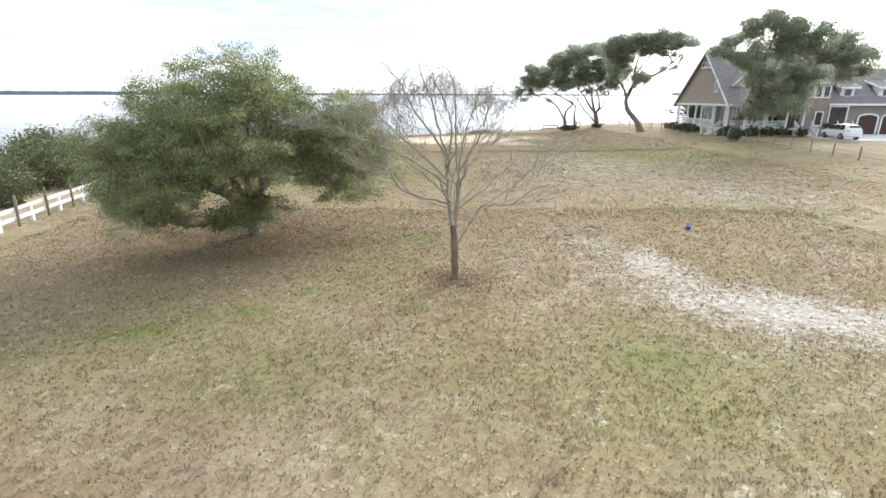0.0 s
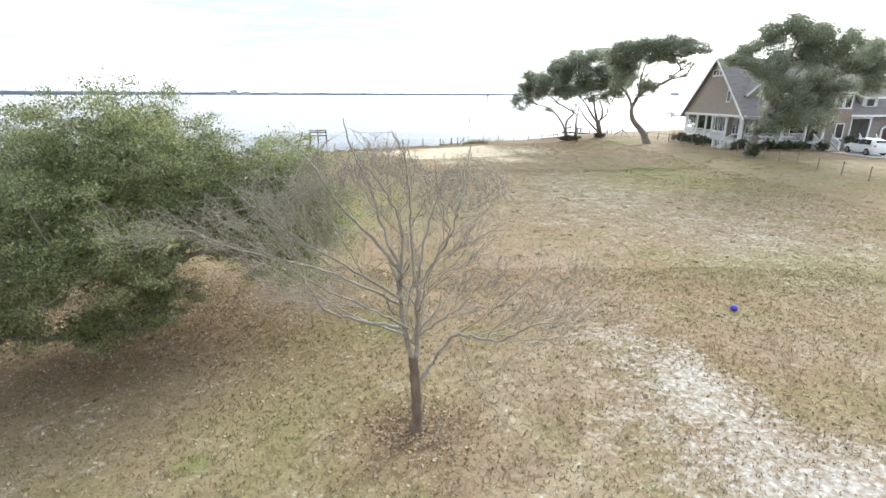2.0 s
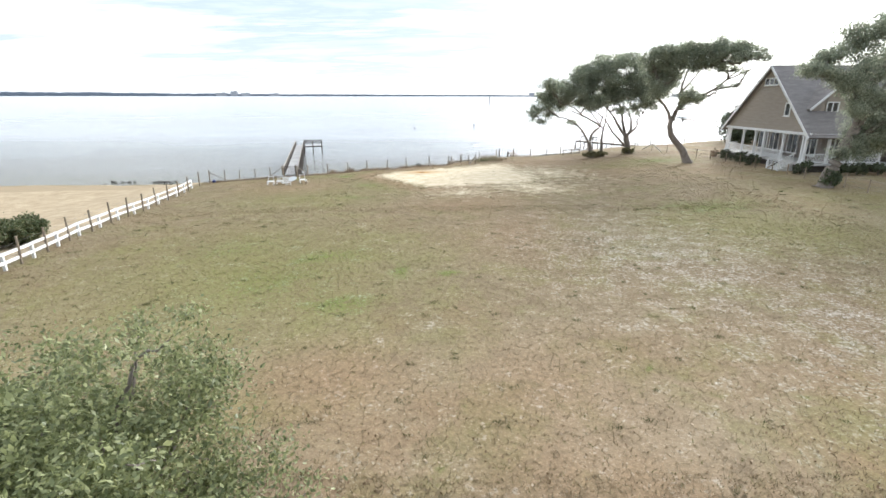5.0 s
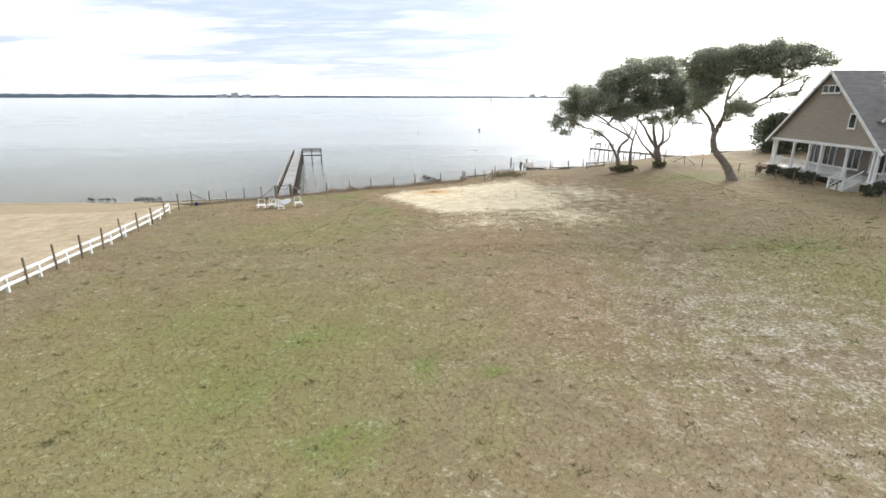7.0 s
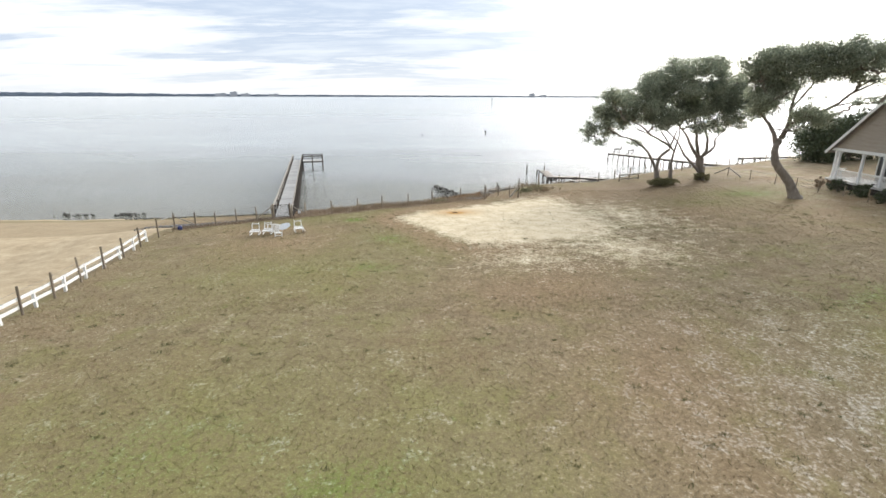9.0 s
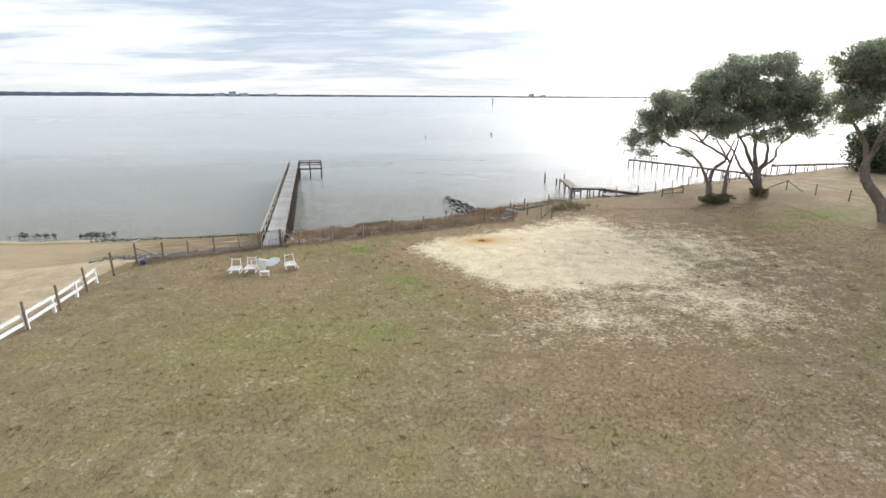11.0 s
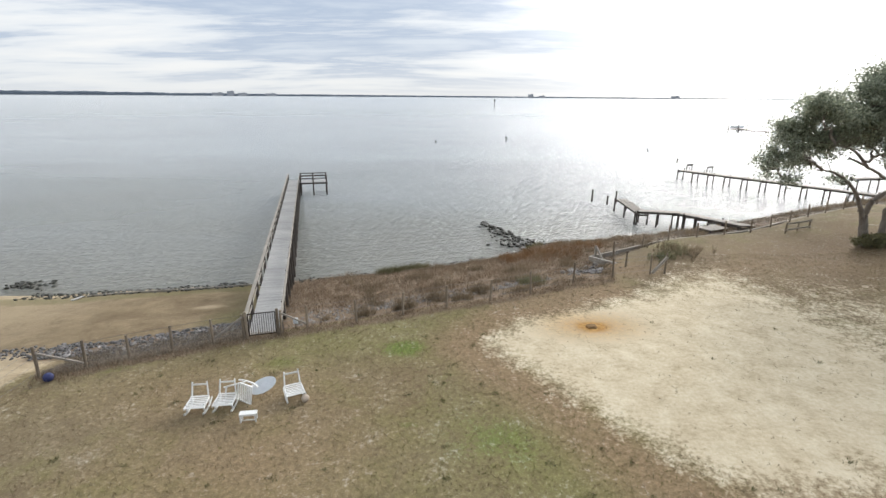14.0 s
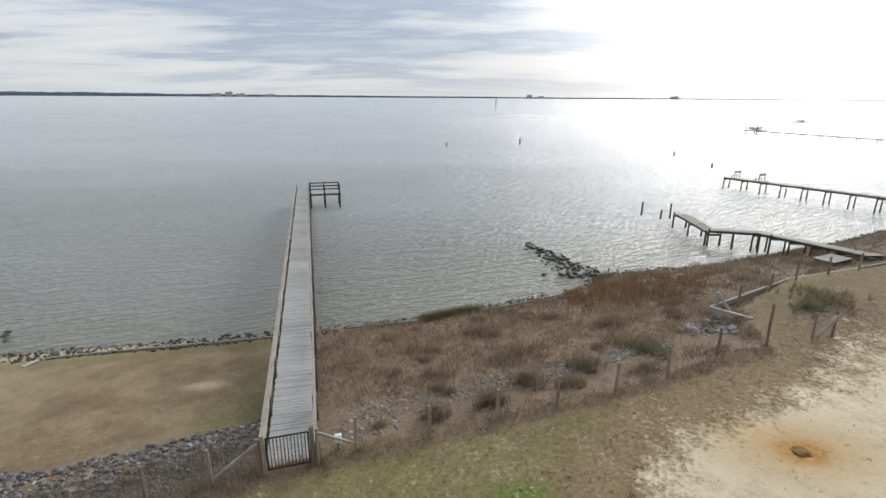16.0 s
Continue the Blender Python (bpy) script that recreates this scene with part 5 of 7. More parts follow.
# channel marks and old piles
for x, y, h, r in ((10.6, 108.2, 1.5, 0.11), (11.9, 106.3, 1.05, 0.11), (13.2, 106.8, 1.6, 0.1), (43, 170.5, 1.0, 0.12), (11.4, 199, 1.2, 0.15), (-9.9, 192, 0.9, 0.14), (40.3, 149.0, 0.9, 0.14)):
    bm = bmesh.new()
    pole(bm, (0, 0, -1.2), (random.uniform(-0.08, 0.08), 0, h), r, r * 0.8, 8)
    if h > 1.15 and r > 0.12:
        box(bm, (0, 0, h + 0.1), (0.5, 0.06, 0.4))
    ob = part("piling", bm, M_PILE)
    ob.matrix_basis = pose(x, y, WATER_Z)
    tagged(ob, "dark old timber piling standing in the water", "piling", "old pilings")
bm = bmesh.new()
pole(bm, (0, 0, -1), (0, 0, 9), 0.5, 0.35, 8)
box(bm, (0, 0, 9.5), (2.2, 0.4, 2.2))
ob = part("channel_marker", bm, M_PILE)
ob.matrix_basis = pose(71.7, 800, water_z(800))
tagged(ob, "distant channel marker post in open water", "marker")

# ---------- fences ----------
def post_at(root, x, y, high, r=0.06, mat=M_POST, lean=0.05):
    bm = bmesh.new()
    o = root.matrix_basis.translation
    z = land_z(x, y)
    pole(bm, Vector((x, y, z - 0.3)) - o, Vector((x + random.uniform(-lean, lean), y + random.uniform(-lean, lean), z + high)) - o, r, r * 0.9, 8)
    return part("post", bm, mat, root)


def wire_fence(label, stops, gap, high, wires=(0.25, 0.55, 0.85, 1.1), r=0.055, skip=()):
    """Round timber posts along a line, with strands of wire."""
    o = Vector((*stops[0], land_z(*stops[0])))
    root = thing("wire_fence", Matrix.Translation(o), label, "fence", "lot fences")
    pts = []
    for (x0, y0), (x1, y1) in zip(stops[:-1], stops[1:]):
        n = max(1, round(math.hypot(x1 - x0, y1 - y0) / gap))
        pts += [(x0 + (x1 - x0) * k / n, y0 + (y1 - y0) * k / n) for k in range(n)]
    pts.append(stops[-1])
    for x, y in pts:
        post_at(root, x, y, high * random.uniform(0.93, 1.05), r)
    runs = []
    for h in wires:
        line = [(x - o.x, y - o.y, land_z(x, y) + min(h, high - 0.05) - o.z) for x, y in pts]
        runs.append((np.array(line), np.full(len(line), 0.006), 3))
    v, f = tubes(runs)
    ob = new("wire", array_mesh("wire", v, f, M_WIRE))
    ob.parent = root
    return root


def brace(root, a, b, za, zb, w=0.09):
    """A pale diagonal timber between two posts."""
    bm = bmesh.new()
    o = root.matrix_basis.translation
    beam(bm, Vector((*a, land_z(*a) + za)) - o, Vector((*b, land_z(*b) + zb)) - o, w, w, 0.01)
    return part("brace", bm, M_TIMBER, root, "bleached diagonal brace")


bank_l = wire_fence("wire fence on weathered posts along the bank", [(-16.85, 65.3), (-18.0, 65.0), (-20.8, 63.9), (-23.2, 62.5)], 1.6, 1.1)
brace(bank_l, (-16.85, 65.3), (-18.0, 65.0), 1.0, 0.15, 0.07)
brace(bank_l, (-23.2, 62.5), (-22.0, 63.2), 1.0, 0.2, 0.07)
bank_r = wire_fence("wire fence on weathered posts along the bank", [(-15.45, 65.75), (-14.5, 66.25), (-12.4, 66.65), (-8.4, 67.95), (-4.2, 69.5), (-1.71, 70.95), (2.94, 72.36), (3.75, 72.4)], 2.2, 1.12)
post_at(bank_r, 2.02, 73.6, 0.95, 0.06)
brace(bank_r, (-15.45, 65.75), (-14.5, 66.2), 1.0, 0.25, 0.07)
brace(bank_r, (3.75, 72.32), (3.0, 72.28), 1.0, 0.08, 0.13)
side_l = wire_fence("wire fence on weathered posts behind the white rails", [(-23.2, 62.5), (-23.15, 58.1), (-21.95, 49.0), (-20.85, 40.2), (-19.55, 32.0), (-18.0, 22.0), (-16.0, 8.0), (-14.1, -5.0)], 2.05, 1.32, r=0.06)
side_r = wire_fence("wire fence on thin posts along the house's lot", [(30.4, 26.0), (30.5, 39.0), (31.4, 50.0), (32.0, 62.0), (31.3, 69.0), (29.6, 75.5), (28.0, 81.0), (25.0, 85.4)], 2.5, 1.0, r=0.05)
brace(side_r, (28.0, 81.0), (28.5, 79.4), 0.9, 0.1, 0.1)
brace(side_r, (28.0, 81.0), (27.2, 82.2), 0.9, 0.1, 0.1)
wall_fence = wire_fence("wire fence on weathered posts along the bulkhead", [(2.2, 76.2), (6.9, 79.0), (14.0, 81.4), (22.4, 85.4), (31.0, 89.0), (40.0, 93.5)], 2.3, 1.05)

rails = thing("rail_fence", pose(-23.5, 58.9, land_z(-23.5, 58.9)), "white painted two-rail board fence along the lot", "fence", "lot fences")
o = rails.matrix_basis.translation
line = [(-23.42, 59.2), (-22.15, 50.0), (-21.05, 41.2), (-19.75, 33.0), (-18.25, 23.0), (-16.25, 9.0), (-14.35, -4.0)]
pts = []
for (x0, y0), (x1, y1) in zip(line[:-1], line[1:]):
    n = max(1, round(math.hypot(x1 - x0, y1 - y0) / 2.05))
    pts += [(x0 + (x1 - x0) * k / n, y0 + (y1 - y0) * k / n) for k in range(n)]
for x, y in pts:
    bm = bmesh.new()
    box(bm, Vector((x, y, land_z(x, y) + 0.30)) - o, (0.13, 0.13, 1.02), pose(0, 0, 0, random.uniform(-2, 2), random.uniform(-2, 2), 8), 0.008)
    part("post", bm, M_WHITE, rails)
for (x0, y0), (x1, y1) in zip(pts[:-1], pts[1:]):
    for h in (0.36, 0.74):
        bm = bmesh.new()
        beam(bm, Vector((x0 + 0.02, y0, land_z(x0, y0) + h + random.uniform(-0.02, 0.02))) - o, Vector((x1 + 0.02, y1, land_z(x1, y1) + h + random.uniform(-0.02, 0.02))) - o, 0.05, 0.15, 0.006)
        part("rail", bm, M_WHITE, rails)

# ---------- bulkheads ----------
def bulkhead(label, stops, lift, high, thick=0.16, posts=2.4):
    root = thing("bulkhead", pose(*stops[0], land_z(*stops[0])), label, "bulkhead", "shore bulkheads", "structure")
    o_ = root.matrix_basis.translation
    for (x0, y0), (x1, y1) in zip(stops[:-1], stops[1:]):
        n = max(1, round(math.hypot(x1 - x0, y1 - y0) / 2.6))
        for k in range(n):
            p, q = [(x0 + (x1 - x0) * u, y0 + (y1 - y0) * u) for u in (k / n, (k + 1) / n - 0.01)]
            zp, zq = lift(*p), lift(*q)
            bm = bmesh.new()
            beam(bm, Vector((*p, zp)) - o_, Vector((*q, zq)) - o_, thick * 1.5, 0.09, 0.012)
            beam(bm, Vector((*p, zp - high / 2 - 0.05)) - o_, Vector((*q, zq - high / 2 - 0.05)) - o_, thick * 0.5, high)
            part("board", bm, M_TIMBER, root)
    return root


bulkhead("bleached timber bulkhead holding up the lawn's edge", [(0.5, 75.6), (6.9, 79.4), (14.0, 81.8), (22.4, 85.8), (35.5, 91.1), (44, 97.2)], lambda x, y: float(lawn(x, y)) - 0.05, 0.2, 0.075)
bulkhead("bleached timber bulkhead holding up the lawn's edge", [(0.5, 75.5), (1.7, 74.2)], lambda x, y: float(lawn(x, y)) - 0.02, 0.2, 0.12)
bulkhead("low weathered plank sill along the waterline", [(-17.2, 79.2), (-13, 80.1), (-7.7, 82.3), (-4.3, 84.1)], lambda x, y: land_z(x, y) + 0.09, 0.3, 0.05)
bulkhead("low weathered plank sill along the waterline", [(-19.3, 78.5), (-26, 77.0), (-31, 75.7)], lambda x, y: land_z(x, y) + 0.07, 0.3, 0.05)
frame_ob = thing("leaning_timbers", pose(1.0, 75.3, land_z(1.0, 75.3)), "leaning bleached timbers beside the rubble heap", "timbers")
for p, q, w in (((-0.05, 0.55, -0.3), (-0.05, 0.55, 1.05), 0.13), ((-0.02, 0.5, 0.98), (0.3, -0.6, 0.04), 0.1)):
    bm = bmesh.new()
    beam(bm, p, q, w, w, 0.01)
    part("timber", bm, M_TIMBER, frame_ob)
rail_ob = thing("timber_rail", pose(16.0, 80.6, land_z(16.0, 80.6), 0, 0, 24), "low weathered timber rail on posts beside the bulkhead", "rail")
for x in (0.0, 1.35, 2.7):
    bm = bmesh.new()
    box(bm, (x, 0, 0.3), (0.1, 0.1, 1.0), None, 0.01)
    part("post", bm, M_POST, rail_ob)
for z in (0.28, 0.72):
    bm = bmesh.new()
    beam(bm, (-0.05, -0.07, z), (2.75, -0.07, z), 0.04, 0.12, 0.006)
    part("rail", bm, M_TIMBER, rail_ob)
steps_ob = thing("landing", pose(12.6, 83.0, -0.3, 0, 0, 25), "low plank landing beside the crooked pier", "landing")
for k in range(6):
    bm = bmesh.new()
    box(bm, (0, k * 0.2, 0), (2.0, 0.18, 0.04))
    part("plank", bm, M_RAIL, steps_ob)
for x in (-0.85, 0.85):
    bm = bmesh.new()
    box(bm, (x, 0.5, -0.16), (0.12, 1.0, 0.28))
    for y_ in (0.1, 0.9):
        box(bm, (x, y_, -0.6), (0.12, 0.12, 0.8))
    part("support", bm, M_PILE, steps_ob)

# ---------- stones ----------
def rock_mesh(name, seed, mat, squash=0.7):
    bm = bmesh.new()
    bmesh.ops.create_icosphere(bm, subdivisions=1, radius=0.5)
    r = random.Random(seed)
    for v in bm.verts:
        v.co *= r.uniform(0.6, 1.25)
        v.co.z *= squash
    me = bpy.data.meshes.new(name)
    bm.to_mesh(me)
    bm.free()
    me.materials.append(mat)
    return me


def rock_bed(name, label, spots, sizes, mat, keep, cat="rocks", sink=0.15):
    """Stones strewn on the ground: the first ones as pieces, the rest joined."""
    kinds = [rock_mesh("rock", k, mat) for k in range(6)]
    x0, y0 = spots[0]
    root = thing(name, pose(x0, y0, land_z(x0, y0)), label, cat)
    o_ = root.matrix_basis.translation
    zs = ground_z(spots[:, 0], spots[:, 1])
    vs, fs, n = [], [], 0
    for k, ((x, y), s, z) in enumerate(zip(spots, sizes, zs)):
        m = pose(x - o_.x, y - o_.y, z - o_.z + s * sink, random.uniform(-25, 25), random.uniform(-25, 25), random.uniform(0, 360)) @ Matrix.Diagonal((s * random.uniform(0.8, 1.3), s, s * random.uniform(0.7, 1.0), 1))
        me = kinds[k % 6]
        if k < keep:
            shared("rock", me, root, m)
        else:
            co = np.array([m @ v.co for v in me.vertices])
            vs.append(co)
            fs.append(np.array([p.vertices[:] for p in me.polygons]) + n)
            n += len(co)
    if vs:
        ob_ = new("rubble", array_mesh("rubble", np.concatenate(vs), np.concatenate(fs), mat))
        ob_.parent = root
        tagged(ob_, kind="stuff")
    return root


def band(n, x0, x1, line_, d0, d1):
    x = x0 + (x1 - x0) * rng.random(n)
    return np.stack([x, line_(x) + d0 + (d1 - d0) * rng.random(n)], 1)


sp = np.concatenate([band(300, -25.3, -17.4, edge, 2.1, 3.8), band(1700, -25.3, -17.4, edge, 0.5, 3.9), band(160, -27.5, -24.5, edge, 2.6, 4.2)])
low = sp[:, 1] - edge(sp[:, 0])
sp = sp[(low > 0.7 + 1.5 * ss(-20.6, -22.8, sp[:, 0])) & ((low > 2.0) | (rng.random(len(sp)) < 0.4))]
rock_bed("riprap", "grey broken riprap stones below the bank fence", sp, 0.06 + 0.16 * rng.random(len(sp)) ** 1.7, M_STONE, 300)
sp = np.concatenate([band(190, -15.3, -13.2, edge, 0.8, 3.6), band(260, -13.0, -10.5, edge, 1.9, 3.4), band(420, -10.8, -6.8, edge, 2.0, 3.7), band(160, -7.0, -4.6, edge, 2.3, 3.3), band(240, -5.0, -2.4, edge, 2.3, 3.6)])
rock_bed("riprap", "grey broken riprap stones half buried in dry grass", sp, 0.05 + 0.14 * rng.random(len(sp)) ** 1.7, M_STONE, 260, sink=0.02)
sp = np.stack([0.0 + 1.5 * rng.normal(size=110) * 0.4, 74.4 + rng.normal(size=110) * 0.4], 1)
rock_bed("rubble_heap", "heap of pale and grey rubble by the timber frame", sp, 0.15 + 0.3 * rng.random(110) ** 1.5, M_STONE, 110)
sp = np.concatenate([band(280, -33, -6, shore, -0.9, 0.5), band(700, -35, -19, shore, -1.2, 0.45), band(420, -17.3, -5, shore, -0.5, 0.6), band(600, -4, 32, shore, -0.8, 0.4), band(420, -2.2, 5.0, shore, -1.4, 0.9)])
rock_bed("shore_rocks", "small dark wet stones along the waterline", sp, 0.05 + 0.24 * rng.random(len(sp)) ** 2.6, M_WETSTONE, 280)
u = rng.random(210) ** 1.5
sp = np.stack([-1.4 - 2.8 * u ** 1.2 + rng.normal(size=210) * (1.0 - 0.85 * u), 88.0 + 8.4 * u + rng.normal(size=210) * 0.3], 1)
spit = rock_bed("rock_spit", "dark wet boulder spit running into the water", sp, 0.22 + 0.35 * rng.random(210), M_WETSTONE, 210, sink=0.55)
for ob in spit.children:
    x, y = ob.matrix_basis.translation.xy + spit.matrix_basis.translation.xy
    ob.matrix_basis.translation.z = WATER_Z + 0.03 - spit.matrix_basis.translation.z + random.uniform(-0.08, 0.12)
sp = np.concatenate([np.stack([-36.6 + rng.normal(size=60) * 0.9, 78.1 + rng.normal(size=60) * 0.4], 1), np.stack([-42.2 + rng.normal(size=30) * 0.9, 77.8 + rng.normal(size=30) * 0.3], 1)])
bar = rock_bed("rock_spit", "low dark rock bar off the beach", sp, 0.14 + 0.25 * rng.random(90), M_WETSTONE, 90, sink=0.4)
for ob in bar.children:
    ob.matrix_basis.translation.z = WATER_Z + 0.02 - bar.matrix_basis.translation.z + random.uniform(-0.06, 0.1)
bm = bmesh.new()
beam(bm, (-0.15, -0.3, 0.05), (0.12, 0.3, 0.08), 0.2, 0.04)
ob = part("board", bm, M_PLANK)
ob.matrix_basis = pose(-31.2, 75.2, land_z(-31.2, 75.2))
tagged(ob, "pale washed-up board on the beach", "board")

# ---------- the house ----------
HZ = 0.55      # ground by the house
DECK = 1.45    # porch floor
house = thing("house", pose(34, 67.75, HZ), "tan gabled house with grey roof and white porch", "house")
ho = house.matrix_basis.translation


def hpart(name, bm, mat, label="", parent=None):
    """A part given in world places, hung under the house."""
    bmesh.ops.translate(bm, verts=bm.verts, vec=-ho)
    return part(name, bm, mat, parent or house, label)


def slab(bm, corners, thick):
    """A roof plane of some thickness from its four upper corners."""
    c = [Vector(p) for p in corners]
    n = (c[1] - c[0]).cross(c[2] - c[0]).normalized()
    if n.z < 0:
        n = -n
    return prism(bm, c, -n * thick)


def lap_siding(bm, outline_at, z0, z1, step=0.17):
    """Overlapping boards; outline_at(z) gives the two ends of the board at that height and the outward way."""
    z = z0
    while z < z1 - 0.02:
        (a, b, out), (c, d, _) = outline_at(z), outline_at(min(z + step, z1))
        a, b, c, d, out = Vector(a), Vector(b), Vector(c), Vector(d), Vector(out)
        v = [bm.verts.new(p) for p in (a + out * 0.03, b + out * 0.03, d + out * 0.006, c + out * 0.006, a, b)]
        bm.faces.new((v[0], v[1], v[2], v[3]))
        bm.faces.new((v[4], v[5], v[1], v[0]))
        z += step


GABLE_X, Y0, Y1, EAVE, RIDGE, YM = 34.1, 60.75, 74.75, 4.2, 10.55, 67.75


def gable_half(z):
    return (Y1 - Y0) / 2 * max(0.0, (RIDGE - z)) / (RIDGE - EAVE)


bm = bmesh.new()
prism(bm, [(GABLE_X, Y0, EAVE), (GABLE_X, Y1, EAVE), (GABLE_X, YM, RIDGE - 0.05)], (0.2, 0, 0))
hpart("gable_wall", bm, M_SIDING)
bm = bmesh.new()
lap_siding(bm, lambda z: ((GABLE_X, YM - gable_half(z), z), (GABLE_X, YM + gable_half(z), z), (-1, 0, 0)), EAVE + 0.12, RIDGE - 0.25)
hpart("siding", bm, M_SIDING, "tan lap siding")
# roof planes
RX0, RX1 = 33.65, 49.0
for y_e, yo in ((Y0, -0.45), (Y1, 0.45)):
    k = (RIDGE - EAVE) / (YM - Y0)
    bm = bmesh.new()
    x_e = 43.4 if y_e == Y0 else RX1
    slab(bm, [(RX0, YM, RIDGE + 0.12), (x_e, YM, RIDGE + 0.12), (x_e, y_e + yo, EAVE - 0.45 * k + 0.12), (RX0, y_e + yo, EAVE - 0.45 * k + 0.12)], 0.16)
    hpart("roof", bm, M_ROOF, "grey asphalt shingle roof")
    bm = bmesh.new()
    beam(bm, (RX0 + 0.02, YM, RIDGE + 0.02), (RX0 + 0.02, y_e + yo, EAVE - 0.45 * k + 0.02), 0.05, 0.24)
    hpart("barge_board", bm, M_TRIM, "white barge board")
bm = bmesh.new()
slab(bm, [(43.4, YM, RIDGE + 0.12), (RX1, YM, RIDGE + 0.12), (RX1, 63.6, RIDGE + 0.12 - (YM - 63.6) * 0.907), (43.4, 63.6, RIDGE + 0.12 - (YM - 63.6) * 0.907)], 0.16)
hpart("roof", bm, M_ROOF, "grey asphalt shingle roof")
bm = bmesh.new()
beam(bm, (GABLE_X - 0.06, Y0 - 0.2, EAVE - 0.02), (GABLE_X - 0.06, Y1 + 0.2, EAVE - 0.02), 0.16, 0.26)
hpart("frieze", bm, M_TRIM, "white porch beam")
bm = bmesh.new()
beam(bm, (34.0, Y0 - 0.05, EAVE - 0.1), (43.4, Y0 - 0.05, EAVE - 0.1), 0.16, 0.26)
hpart("frieze", bm, M_TRIM, "white porch beam")


def window(name, at, wide, high, out, panes=1, label="white-framed dark window"):
    """A window set on a wall: frame, sill and panes. out: the wall's outward way, along x or y."""
    at, out = Vector(at), Vector(out)
    sid = Vector((-out.y, out.x, 0))
    turn = math.degrees(math.atan2(sid.y, sid.x))
    w = thing(name, pose(*(at - ho), 0, 0, turn), label, "")
    w.parent = house
    f = bmesh.new()
    for x in (-wide / 2, wide / 2):
        box(f, (x, -0.04, 0), (0.11, 0.09, high + 0.11))
    for z in (-high / 2, high / 2):
        box(f, (0, -0.04, z), (wide - 0.11, 0.09, 0.11))
    for k in range(1, panes):
        box(f, (-wide / 2 + wide * k / panes, -0.04, 0), (0.09, 0.08, high - 0.11))
    part("window_frame", f, M_TRIM, w)
    for k in range(panes):
        g = bmesh.new()
        box(g, (-wide / 2 + wide * (k + 0.5) / panes, -0.025, 0), (wide / panes - 0.1, 0.02, high - 0.11))
        part("pane", g, M_GLASS, w)
    s = bmesh.new()
    box(s, (0, -0.07, -high / 2 - 0.08), (wide + 0.2, 0.14, 0.05))
    part("window_sill", s, M_TRIM, w)
    return w


window("window", (GABLE_X, 67.7, 9.05), 2.2, 0.66, (-1, 0, 0), 3, "white-framed attic window of three panes")
window("window", (GABLE_X, 64.5, 6.35), 0.72, 1.2, (-1, 0, 0), 1)

# the body behind the porch
bm = bmesh.new()
box(bm, ((37.0 + 48.9) / 2, 67.9, (HZ + EAVE) / 2), (11.9, 9.8, EAVE - HZ))
hpart("wall", bm, M_WALL)
bm = bmesh.new()
box(bm, (35.4, 67.75, EAVE - 0.06), (3.0, 13.9, 0.06))
hpart("porch_ceiling", bm, M_TRIM)
bm = bmesh.new()
box(bm, (35.45, 67.75, DECK - 0.09), (3.1, 14.1, 0.18))
box(bm, (40.2, 61.85, DECK - 0.09), (6.4, 2.3, 0.18))
hpart("porch_floor", bm, M_CONCRETE, "pale porch floor")
# solid skirt; the shade under the porch is put into its dark colour
bm = bmesh.new()
box(bm, (35.55, 67.75, (DECK + HZ) / 2 - 0.25), (2.9, 13.9, DECK - HZ + 0.2))
box(bm, (40.2, 61.95, (DECK + HZ) / 2 - 0.25), (6.4, 2.1, DECK - HZ + 0.2))
hpart("lattice_skirt", bm, M_DARK, "dark shaded lattice under the porch")
for y in (64.3, 67.0, 70.0, 72.0):
    window("window", (37.0, y, 2.85), 1.5, 1.9, (-1, 0, 0), 2)
for x in (38.3, 40.8):
    window("window", (x, 63.0, 2.85), 1.3, 1.9, (0, -1, 0), 2)


def column(x, y):
    b = bmesh.new()
    box(b, (x, y, (DECK + EAVE) / 2 - 0.05), (0.2, 0.2, EAVE - DECK - 0.12), None, 0.015)
    box(b, (x, y, DECK + 0.1), (0.27, 0.27, 0.2))
    box(b, (x, y, EAVE - 0.28), (0.27, 0.27, 0.14))
    hpart("porch_column", b, M_TRIM, "white square porch column")


bm = bmesh.new()
box(bm, (0, 0, 0), (0.035, 0.035, 0.74))
baluster_mesh = bpy.data.meshes.new("baluster")
bm.to_mesh(baluster_mesh)
bm.free()
baluster_mesh.materials.append(M_TRIM)


def railing(a, b, za=DECK, zb=DECK):
    a, b = Vector((*a, za)), Vector((*b, zb))
    m = bmesh.new()
    up_ = Vector((0, 0, 1))
    beam(m, a + up_ * 0.9, b + up_ * 0.9, 0.07, 0.07)
    beam(m, a + up_ * 0.14, b + up_ * 0.14, 0.05, 0.06)
    n, spots = max(2, int((b - a).length / 0.14)), []
    for k in range(1, n):
        p = a.lerp(b, k / n)
        spots.append(p + up_ * 0.52 - ho)
    rail_ob = hpart("railing", m, M_TRIM, "white baluster railing")
    for p in spots:
        shared("baluster", baluster_mesh, rail_ob, Matrix.Translation(p))


ys = [74.3, 71.2, 68.95, 67.4, 64.35, 61.1]
for y in ys:
    column(34.15, y)
for y in (73.9, 61.5):
    column(34.15, y)
for a, b in zip(ys[:-2], ys[1:-1]):
    railing((34.15, a - 0.12), (34.15, b + 0.12))
for x in (36.2, 38.6, 41.2, 43.2):
    column(x, 60.95)
for a, b in ((34.3, 36.1), (36.3, 38.5), (38.7, 41.1)):
    railing((a, 60.95), (b, 60.95))
railing((35.5, 74.5), (34.3, 74.5))


